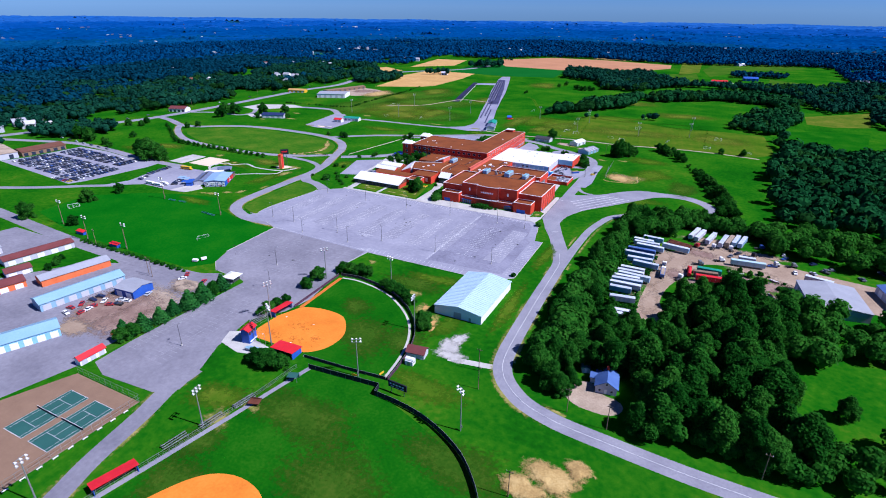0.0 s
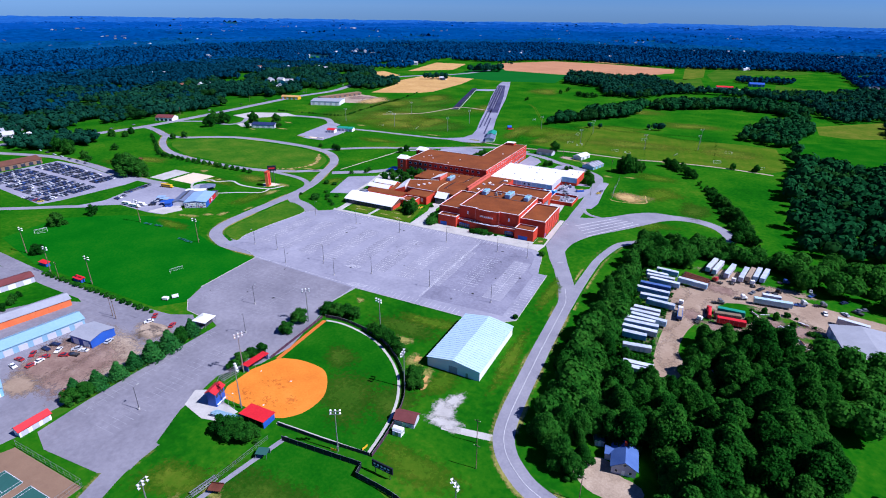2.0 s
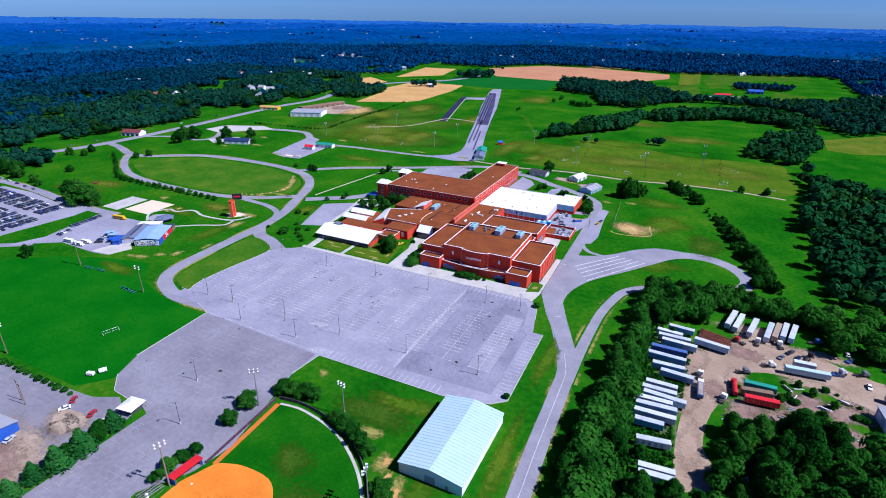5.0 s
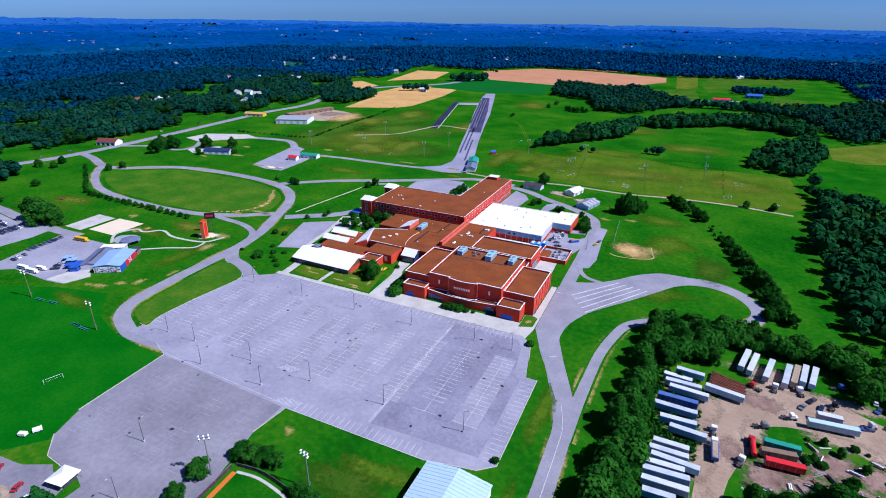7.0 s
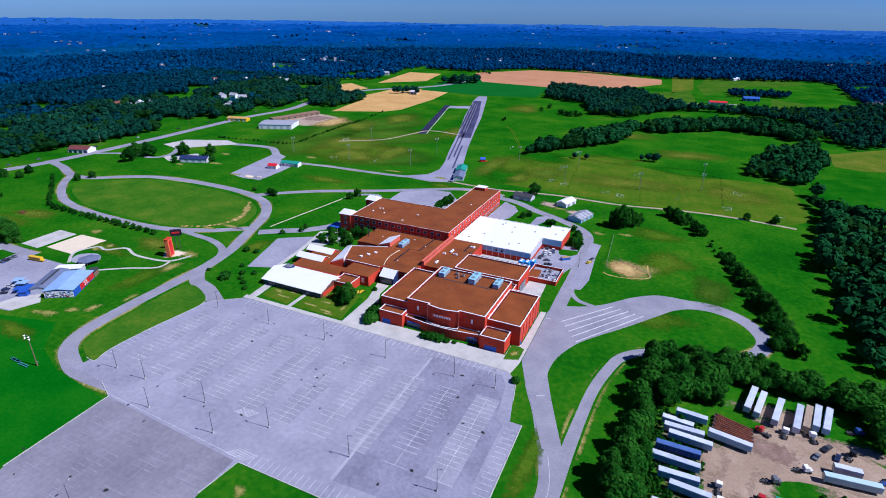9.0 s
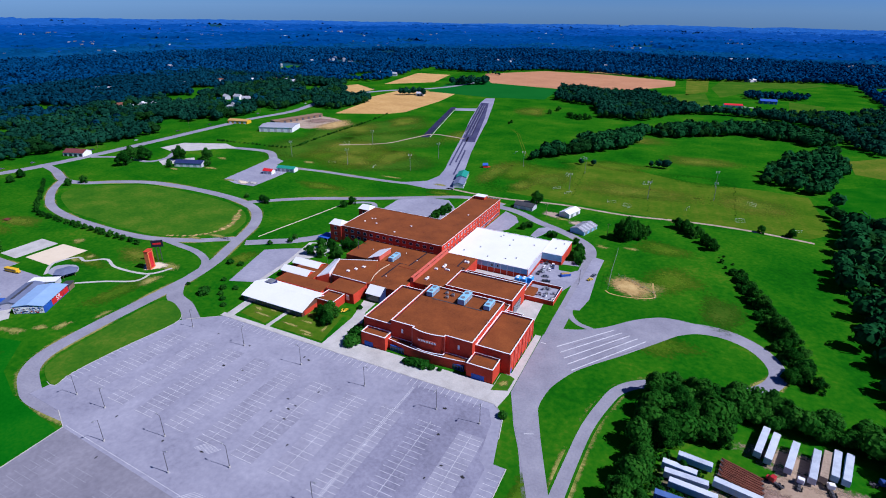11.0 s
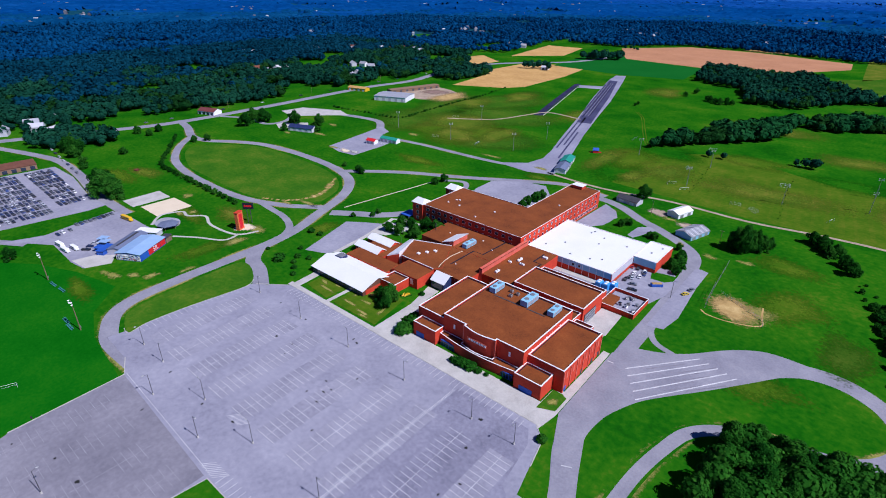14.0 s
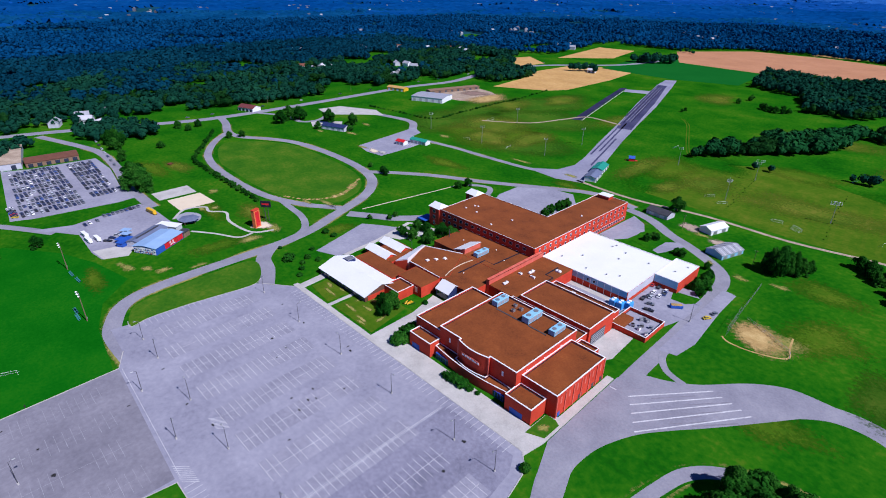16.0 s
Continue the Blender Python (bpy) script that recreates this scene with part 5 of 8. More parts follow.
for x, y in ((-70, 118), (-62, 128), (-52, 116), (-45, 140), (-40, 118), (-34, 122), (-30, 148), (-15, 150), (-46, 150), (-12, 160), (-56, 152), (-55, 155)):
    panel(x - 0.4, y - 0.4, 6.8, x + 0.4, y + 0.4, 7.5, M["steel"], shop, "vent")
wing(-64, 92.2, -40, 96, 4.0, coping=0.3)


# rooftop plant
def rooftop_unit(x, y, z, w, d, h, turn=0, mat="unit"):
    u = thing("rooftop_unit", x, y, z, turn, "pale blue metal air-handling unit on the school roof", "air conditioner", "rooftop units")
    part("housing", box(-w / 2, -d / 2, 0.3, w / 2, d / 2, h, 0.08), M[mat], u)
    part("kerb", box(-w / 2 + 0.1, -d / 2 + 0.1, -0.02, w / 2 - 0.1, d / 2 - 0.1, 0.29), M["dark_steel"], u)
    for i in range(3):
        y0 = -d / 2 + 0.5 + i * (d - 1) / 3
        part("grille", box(w / 2 + 0.003, y0, 0.8, w / 2 + 0.09, y0 + (d - 1) / 3 - 0.4, h - 0.4), M["grey_roof"], u)
    part("hood", box(-w / 2 - 0.5, -d / 4, h * 0.4, -w / 2 - 0.003, d / 4, h * 0.8), M["steel"], u)
    for k in (-1, 1):
        part("fan_guard", tube((0, k * d / 4, h + 0.003), (0, k * d / 4, h + 0.2), w * 0.3, None, 12), M["steel"], u)
    return u


rooftop_unit(-55, 43, 13.82, 3.6, 8.5, 3.0)
rooftop_unit(-36, 43.5, 13.82, 4.0, 10.5, 3.4)
rooftop_unit(-22, 43.5, 13.82, 3.4, 8.5, 2.8)
rooftop_unit(-104.5, 84, 6.72, 3.4, 10, 3.0)
for x, y in ((-46, 42), (-44, 45.5), (-48, 46)):
    c = thing("condenser", x, y, 13.82, 0, "small grey roof condenser beside larger units", "air conditioner", "roof condensers")
    part("casing", box(-0.8, -0.8, 0, 0.8, 0.8, 1.3, 0.05), M["steel"], c)
    part("fan_guard", tube((0, 0, 1.303), (0, 0, 1.42), 0.6, None, 12), M["dark_steel"], c)
for x0, x1, y in ((-53, -38, 38), (-34, -23.8, 38), (-57, -53, 46)):
    panel(x0, y - 0.35, 13.803, x1, y + 0.35, 13.95, M["dark_steel"], school, "roof_conduit", "dark conduit across the roof")
for x, y, w, d, z in ((-73, 82, 2, 1.4, 7.22), (-70, 88, 1.4, 4.5, 7.22), (-66, 84, 3, 1.2, 7.22), (-60, 100, 3, 2, 7.22), (-42, 88, 2.4, 1.6, 6.0), (-33, 87, 1.2, 1.2, 6.0), (-72, 68, 1.4, 3.5, 7.22)):
    v = thing("roof_fan", x, y, z, 0, "white ducted roof fan on a brown roof", "ventilator", "roof fans")
    part("duct", box(-w / 2, -d / 2, -0.02, w / 2, d / 2, 1.1, 0.06), M["white"], v)
    part("cowl", tube((0, 0, 1.103), (0, 0, 1.6), 0.45, 0.25, 10), M["steel"], v)
# tanks in the walled yard
for i, (x, y) in enumerate(((-26, 103), (-22, 103.4), (-18.9, 106.3))):
    tk = thing("chiller", x, y, Z_LOT, 0, "bright blue water chiller behind the school", "chiller", "chillers")
    part("casing", box(-1.7, -2.2, 0, 1.7, 2.2, 3.8, 0.2), M["azure"], tk)
    for k in (-1, 1):
        part("fan_guard", tube((0, k * 1.1, 3.803), (0, k * 1.1, 4.1), 0.85, None, 12), M["coping"], tk)
rng = random.Random(8)
for i in range(9):
    b = thing("equipment_box", -6 + rng.uniform(-3, 6), 88 + rng.uniform(0, 13), 1.22, rng.uniform(0, 90), "grey steel equipment crate in a walled yard", "crate", "yard crates")
    part("case", box(-0.9, -0.6, 0, 0.9, 0.6, rng.uniform(0.7, 1.5), 0.05), M[rng.choice(["steel", "dark_steel", "coping"])], b)
    part("lid", box(-0.95, -0.65, 1.52, 0.95, 0.65, 1.58), M["steel"], b)

# paths and lawns round the school
patch("forecourt", [(-92.5, -11.2), (3, -11.2), (4.6, -13), (6.3, -2), (6.0, 20), (5.4, 50), (2.2, 50), (2.2, 13), (-2.2, 10), (-2.2, 1.0), (-79.5, 1.0), (-82, 7), (-85, 17), (-90, 28), (-90.5, 39), (-98.5, 39), (-93.5, 20)], Z_WALK, M["concrete"], "pale concrete forecourt along the school front")
patch("front_lawn", [(-2, -3), (5, 0), (5, 9.5), (2.3, 10.9), (-2, 10.9)], Z_WALK + 0.05, M["grass_warm"], "small patchy lawn at the school corner")
patch("front_lawn", [(-126, -6.5), (-94, -6.5), (-99, 20), (-126, 20)], 0.12, M["dry_meadow"], "patchy yellowing front lawn between paths")
patch("front_lawn", [(-152, -4), (-132, -6.5), (-132, 12), (-152, 9)], 0.12, M["dry_meadow"], "patchy yellowing front lawn between paths")
band("path", [(-160, -9.5), (-92.6, -9.6)], 3.2, -0.2, Z_WALK, M["concrete"], "pale concrete kerbside path")
band("path", [(-155.5, -9), (-157, 8)], 5, -0.2, Z_WALK - 0.01, M["concrete"], "pale concrete path to a side door")
band("path", [(-129, -8), (-129, 14)], 2.4, -0.2, Z_WALK - 0.02, M["concrete"], "pale concrete path to a side door")
band("path", [(-170, 31), (-173, 60), (-180, 92), (-171, 96), (-150, 98)], 3.0, -0.2, Z_WALK - 0.03, M["concrete"], "pale concrete path round the courtyard")
patch("courtyard", [(-173, 66), (-177, 86), (-164, 95), (-158, 84), (-164, 70)], 0.11, M["concrete"], "pale concrete courtyard among trees")
patch("service_court", [(-14.8, 56), (-5, 57), (-2.4, 62), (-3.6, 83.5), (-14.8, 83.5)], Z_WALK, M["concrete"], "pale concrete loading court")
patch("rear_yard", [(-40, 92.2), (-17.1, 92.2), (-17.1, 104.1), (2.1, 104.1), (6, 118), (6.4, 140), (-2, 150), (-7.9, 148), (-7.9, 139), (-21.8, 139), (-21.8, 108.8), (-74, 108.4), (-56, 96)], Z_LOT, M["asphalt"], "grey asphalt yard behind the workshop")
patch("verge_strip", [(9, 84), (8.5, 162), (11.5, 162.5), (16.1, 161.4), (16.4, 138), (19.2, 101), (17, 86)], Z_LOT + 0.004, M["asphalt"], "grey asphalt lay-by beside the drive")
patch("yard_lawn", [(-10.1, 140.8), (3.9, 143.6), (3.9, 137), (0.2, 132.4), (-7.5, 131.9)], 0.14, M["grass"], "small lawn beside the workshop yard")
patch("yard_lawn", [(-35, 184.5), (-33, 191), (-26.3, 191.5), (-12, 185), (-3, 175), (-0.5, 161), (0.4, 149.8), (-6, 149), (-6.6, 167.5), (-22, 167.5), (-24, 180)], 0.14, M["grass"], "kerbed lawn between the workshop and the drive")
patch("yard_lawn", [(-59.6, 183.2), (-61, 199), (-58, 204.5), (-47, 203), (-42, 196), (-42.9, 188.4), (-42.8, 180.1)], 0.14, M["grass"], "kerbed lawn island behind the workshop")
patch("yard_lawn", [(-2.2, 62.3), (5.4, 63), (5.4, 104), (2.4, 104), (2.4, 83.7), (-3.4, 83.6)], 0.13, M["grass"], "green lawn strip beside a walled yard")
patch("rear_spur", [(-42.5, 180), (-42.5, 188), (-42, 197), (-36, 203), (-30, 200), (-33.5, 191), (-35.4, 184), (-38, 178)], Z_LOT, M["asphalt"], "grey asphalt spur behind the workshop")
soft_patch("gravel_yard", -41, 233, 8, 6, Z_SOIL + 0.02, "gravel", "pale gravel yard by small sheds", 33)
soft_patch("gravel_yard", -14, 222, 10, 5, Z_SOIL + 0.02, "gravel", "pale gravel yard by small sheds", 34)
band("worn_line", curve_through([(25.5, 117.5), (29.7, 114.7), (40.7, 115.3), (53.3, 121.3), (51.8, 131), (50.4, 140.9)], 4), 0.9, 0.0, Z_SOIL + 0.033, M["dirt"], "tan worn line round a practice infield")
soft_patch("field_dirt", 37, 129, 10, 11, Z_SOIL + 0.03, "dirt", "bare tan dirt of a practice infield", 35)
soft_patch("field_dirt", 46, 129, 8, 10, Z_SOIL + 0.028, "dirt", "thin tan dirt of a practice infield", 37, 0.0, 0.5)
soft_patch("field_dirt", 41, 130, 14, 14, Z_SOIL + 0.024, "dry", "worn dry grass round a practice infield", 36)
soft_patch("dirt_heap", -421, 17, 4, 2.5, Z_SOIL + 0.03, "rust", "low heap of reddish earth in a meadow", 38, 0.8)
patch("court", [(-79, 176), (-68, 175), (-62, 184), (-60, 203), (-66, 214), (-78, 222)], Z_LOT, M["asphalt"], "grey asphalt court behind the wing")

# storage building by the ball field
shed = thing("storage_building", 11.6, -132.2, 0, 0, "large pale metal storage building with a low gabled roof", "building")
gable(-12.3, -20, 12.3, 20, 4.6, 6.6, "y", over=0.4, roof=M["pale_blue"], wall=M["white"], parent=shed)
for side in (-1, 1):
    bm = bmesh.new()
    for i in range(25):
        y = -19.2 + i * 1.6
        add_tube(bm, (side * 12.6, y, 4.86), (side * 0.1, y, 6.89), 0.05, None, 5)
    part("roof_seam", bm, M["sky_roof"], shed, "raised standing seams of a metal roof")
for i in range(9):
    part("roof_rib", box(-12.42, -19.9 + i * 4.9, 0, -12.303, -19.7 + i * 4.9, 4.4), M["coping"], shed)
part("door", box(-2, -20.12, 0.05, 2, -20.003, 3.4), M["grey_roof"], shed, "roll-up door")
part("door", box(6, -20.12, 0.05, 7.1, -20.003, 2.1), M["steel"], shed, "small side door")


for i, (x, y, rx, ry) in enumerate(((-119, -1, 5, 1.2), (-107, -3, 5, 1.0), (-122, 9, 1.2, 5), (-140, 0, 6, 1.2), (-146, 4, 3, 1.4), (-100, 4, 1.2, 4), (1.5, 4, 2, 2.5), (-112, 5, 4, 1.2), (-116, 12, 2.5, 1.5), (-137, 6, 3, 1), (-104, -5, 4, 0.8))):
    soft_patch("bare_patch", x, y, rx, ry, 0.14 if x < -50 else Z_WALK + 0.07, "dry", "dry bare patch in the front lawn", 60 + i, 0.0, 0.85)
fl = thing("flower_bed", -101, 24, 0, 20, "bed of orange and yellow flowers by the school wall", "flower bed")
fr = random.Random(4)
for i in range(16):
    part("flower_clump", tube((fr.uniform(-3, 3), fr.uniform(-2, 2), 0), (fr.uniform(-3, 3), fr.uniform(-2, 2), fr.uniform(0.4, 0.8)), 0.35, 0.5, 6), M["yellow"] if i % 3 else M["leaf"], fl)

# ---- car park ----
def stall_lines():
    """The painted lines of the car park as thin slabs: fresh ones in one mesh, worn ones in another."""
    fresh, worn = ([], []), ([], [])
    v, f = fresh

    def line(x0, y0, x1, y1, w=0.16):
        d = Vector((x1 - x0, y1 - y0))
        n = Vector((-d.y, d.x)).normalized() * w / 2
        i = len(v)
        for z in (Z_LOT - 0.02, Z_PAINT):
            v.extend([(x0 + n.x, y0 + n.y, z), (x0 - n.x, y0 - n.y, z), (x1 - n.x, y1 - n.y, z), (x1 + n.x, y1 + n.y, z)])
        f.extend([(i + 4, i + 5, i + 6, i + 7), (i, i + 1, i + 5, i + 4), (i + 1, i + 2, i + 6, i + 5), (i + 2, i + 3, i + 7, i + 6), (i + 3, i, i + 4, i + 7)])

    r = random.Random(2)
    for k in range(10):
        x = -163 + 18.3 * k
        y0, y1 = (-84, -33) if k else (-80, -36)
        line(x, y0, x, y1, 0.14)
        y = y0
        while y <= y1:
            if r.random() > 0.06:
                line(x - 5.3, y, x + 5.3, y)
            y += 2.75
    v, f = worn
    for k in range(4):
        x = -136 + 18.3 * k
        line(x, -156, x, -114, 0.14)
        y = -156
        while y <= -114:
            if r.random() > 0.15:
                line(x - 5.3, y, x + 5.3, y)
            y += 2.75
    v, f = fresh
    x = -153
    while x < 1:
        if r.random() > 0.05:
            line(x, -16.6, x, -11.3)
        x += 2.75
    y = -84
    while y < -30:
        line(-179.5, y, -174.4, y)
        y += 2.75
    y = -97
    while y < -45:
        line(14.6, y, 19.8, y)
        y += 2.75
    x = -66
    while x < -6:
        line(x, -107.5, x, -102.3)
        x += 2.75
    v, f = worn
    for x, y0, y1 in ((-88, -242, -182), (-104, -240, -176)):
        y = y0
        while y < y1:
            line(x - (5.2 if x > -100 else 2.6), y, x + (5.2 if x > -100 else 2.6), y)
            y += 2.75
        line(x, y0, x, y1, 0.14)
    v, f = fresh
    line(-34.2, -100, -34.2, -17, 0.18)
    line(-33.6, -100, -33.6, -17, 0.14)
    line(-148, -103, -72, -106.5, 0.16)
    for i in range(9):
        line(-78 + i * 1.1, -107, -74 + i * 1.1, -102.5, 0.2)
        line(-92 + i * 0.9, -88, -89 + i * 0.9, -84, 0.2)
    for i in range(5):
        line(15.3 + i * 2.9, 44.6 - i * 4.1, 38.6 + i * 4.2, 74.0 - i * 0.95, 0.6)
    line(20.2, -22.3, 23.8, -20.6, 0.5)
    line(6.9, 44.4, 9.7, 44.6, 0.5)
    tagged(link_mesh("stall_lines", *fresh, M["paint"]), "white painted parking stall lines", "road marking", kind="stuff")
    tagged(link_mesh("stall_lines", *worn, M["paint_faint"]), "worn pale parking stall lines", "road marking", kind="stuff")


stall_lines()
for k in range(10):
    x = -163 + 18.3 * k
    if k == 8:
        continue
    patch("stall_bay", [(x - 5.4, -84.5), (x + 5.4, -84.5), (x + 5.4, -32.5), (x - 5.4, -32.5)], Z_LOT + 0.0075, M["asphalt_bay"], "slightly browner worn asphalt of a stall bay", low=Z_LOT - 0.1)


for i in range(4):
    for k in range(2):
        x0, y0 = 19 + i * 2.9 + k * 1.2, 46 - i * 4.1 - k * 1.6
        u = 0.15 + 0.12 * ((i * 3 + k * 2) % 4)
        a, b = (x0 + 24 * u, y0 + 30 * u), (x0 + 24 * (u + 0.5), y0 + 30 * (u + 0.5))
        band("tyre_mark", [a, b], 0.7, 0.02, Z_ROAD + 0.018, M["asphalt_old"], "dark tyre streak between painted bus bays")


def centre_line(pts, z, mat):
    a = curve_through(pts, 6)
    return band("centre_line", a, 0.22, 0.0, z, mat, "thin pale painted line along the drive")


centre_line(ROADS["campus_drive"][0][:19], Z_ROAD + 0.03, M["paint"])


def lamp_post(x, y, turn=0):
    p = thing("lamp_post", x, y, Z_LOT, turn, "tall grey steel lamp post standing in the car park", "lamp post", "car park lamp posts")
    part("base", tube((0, 0, -0.1), (0, 0, 0.8), 0.36, None, 10), M["concrete"], p, "round concrete footing")
    part("pole", tube((0, 0, 0.8), (0, 0, 10.6), 0.13, 0.08, 8), M["dark_steel"], p)
    part("arm", tube((0, 0, 10.5), (1.5, 0, 11.0), 0.06, 0.05, 6), M["dark_steel"], p)
    part("lamp_head", box(1.2, -0.28, 10.9, 2.2, 0.28, 11.15, 0.06), M["steel"], p)
    return p


post = lamp_post(-163, -27)
for x, y in ((-126, -27.5), (-90, -27), (-54, -26.5), (-18, -25.5), (2, -25.3), (-163, -89), (-144, -89), (-126, -101.5), (-107, -89), (-90, -101), (-72, -89), (-34, -88), (3, -88), (-106, -147.5), (-86, -229), (-90, -170), (9, 118), (-140, 60)):
    copy_thing(post, pose(x, y, Z_LOT, 0, 0, random.Random(int(x * 7 + y)).choice((0, 90, 180, 270))))
rng = random.Random(77)
for i in range(40):
    x, y = rng.uniform(-150, 10), rng.uniform(-150, -20)
    if y < -104 and x > -76:
        continue
    soft_patch("oil_stain", x, y, rng.uniform(0.3, 1.1), rng.uniform(0.3, 0.8), Z_PAINT + 0.004 + i * 0.0005, "tyre", "dark oil stain on the asphalt", i)


# kerbs
for pts, lab in (([(-173, -23), (-157, -10.8), (3, -10.8), (9.2, -17), (12.2, -30)], "pale concrete kerb along the car park"), ([(20.2, -43), (21.2, -99), (15, -104.2), (-5, -108.2), (-70, -108.2), (-72.2, -125)], "pale concrete kerb along the car park"),
                 ([(-146.3, -147), (-148.2, -104), (-160, -98.8)], "pale concrete kerb along the car park"), ([(-141.2, -160.2), (-132, -168.3), (-112, -170.3)], "pale concrete kerb along the car park")):
    band("kerb", pts, 0.35, -0.1, Z_LOT + 0.13, M["concrete"], lab)
band("kerb", curve_through([(-179, -20.7), (-174.8, -29), (-178.8, -58), (-180.2, -80), (-178, -89.7), (-184, -89.6)], 4), 0.3, -0.1, 0.2, M["concrete"], "pale concrete kerb round a grass island")
for i in range(22):
    plant("bush", -146 - i * 4.4, -178.2 + 0.25 * math.sin(i * 2.0), 1.3 + 0.4 * (i % 3), "low green shrub beside the works road", "roadside shrubs")

# ---- poles ----
def floodlight(x, y, h, turn, group, lamps=6, wood=False):
    p = thing("floodlight", x, y, 0, turn, "tall sports floodlight pole with a bank of lamps", "floodlight", group)
    part("pole", tube((0, 0, -0.2), (0, 0, h), 0.28, 0.15, 8), M["wood"] if wood else M["steel"], p)
    for z in (h - 0.3, h - 1.6):
        part("crossarm", box(-1.9, -0.08, z - 0.08, 1.9, 0.08, z + 0.08), M["steel"], p)
    for i in range(lamps):
        z = h - 0.3 if i < lamps / 2 else h - 1.6
        xx = -1.6 + 3.2 * (i % (lamps // 2)) / max(1, lamps // 2 - 1)
        part("lamp", tube((xx, 0.1, z + 0.1), (xx, 0.75, z - 0.25), 0.18, 0.45, 10), M["coping"], p)
    part("control_box", box(-0.35, -0.5, 1.4, 0.35, -0.28, 2.4), M["steel"], p)
    return p


for x, y, h, a in ((-70, -148, 19, 220), (-68, -193, 20, 250), (-52, -210, 20, 330), (-35, -137, 17, 170), (-2, -170, 18, 100), (-5, -211, 18, 30), (45, -220, 19, 150), (-37.6, -260, 17, 280), (-55, -306, 18, 280)):
    floodlight(x, y, h, a, "ball field floodlights")
for x, y, a in ((-202, -173, 0), (-278, -166, 0), (-198, -104, 180), (-264, -98, 180), (-235, -176, 0)):
    floodlight(x, y, 17, a, "soccer floodlights", 4, True)
for x, y in ((-281, 279), (-308, 370), (-210, 291), (-207, 351), (-357, 278)):
    floodlight(x, y, 18, 45, "airfield floodlights", 4)
for x, y in ((-45, 370), (-45, 305), (25, 314), (79, 379), (79, 338), (-110, 363)):
    floodlight(x, y, 17, 30, "practice field floodlights", 4)


def utility_pole(x, y, h=11, turn=0):
    p = thing("utility_pole", x, y, 0, turn, "weathered wooden utility pole with a crossarm", "utility pole", "utility poles")
    part("pole", tube((0, 0, -0.2), (0, 0, h), 0.17, 0.11, 7), M["wood"], p)
    part("crossarm", box(-1.2, -0.07, h - 0.9, 1.2, 0.07, h - 0.7), M["wood"], p)
    for k in (-1.0, 0.0, 1.0):
        part("insulator", tube((k, 0, h - 0.69), (k, 0, h - 0.45), 0.06, 0.04, 6), M["coping"], p)
    return p


for x, y in ((41.5, -196), (76, -193), (91, -195.5), (140, -195.5), (70, -239), (37, -185), (200, -196), (-160, -189.5), (-156, -190.5), (-224, -178), (-580, 40), (-585, 200), (-583, 330), (-576, 460), (9.5, 205), (-44, 226)):
    utility_pole(x, y)


# ---- ball fields ----
DIAMOND = curve_through([(-63, -143), (-52, -142), (-34, -146), (-20, -154), (-9, -164), (-2, -175), (2, -186), (4, -197), (5, -207)], 5)
patch("softball_field", DIAMOND + [(-34, -209.5), (-62, -209), (-67, -204), (-66, -178)], 0.045, M["turf"], "deep green mown softball outfield")
patch("infield", [(-64, -209), (-67, -203), (-66.5, -190), (-62, -179)] + curve_through([(-60, -177.5), (-52, -175), (-40, -175.5), (-33, -181), (-28, -190), (-28.5, -200), (-33, -206.5), (-38, -209)], 5), 0.07, M["clay"], "bright orange clay softball infield")
band("warning_track", DIAMOND, 1.15, 0.0, 0.085, M["concrete"], "pale gravel warning track along the outfield")
band("warning_track", [(5, -207.5), (-34, -210)], 1.4, 0.0, 0.08, M["concrete"], "pale strip along the foul line")
band("warning_track", [(-62.0, -179), (-63.6, -143.5)], 2.0, 0.0, 0.082, M["clay_dark"], "orange clay strip along the foul line")
for i, (x, y, rx, ry) in enumerate(((-58, -203, 8, 5), (-46, -202, 7, 5), (-50, -192, 9, 6), (-38, -198, 6, 6), (-47, -206, 8, 2.5))):
    soft_patch("trodden_clay", x, y, rx, ry, 0.075 + 0.001 * i, "clay_dark", "darker trodden clay in the infield", 80 + i, 0.0, 0.30)
for x, y in ((-61.5, -205.5), (-45.5, -205), (-46, -188.5), (-62, -189)):
    b = tagged(link_mesh("base_plate", [(x - .3, y - .3, .07), (x + .3, y - .3, .07), (x + .3, y + .3, .07), (x - .3, y + .3, .07), (x - .3, y - .3, .14), (x + .3, y - .3, .14), (x + .3, y + .3, .14), (x - .3, y + .3, .14)],
                         [(4, 5, 6, 7), (0, 1, 5, 4), (1, 2, 6, 5), (2, 3, 7, 6), (3, 0, 4, 7)], M["coping"]), "white base on the clay infield", "base", "bases")


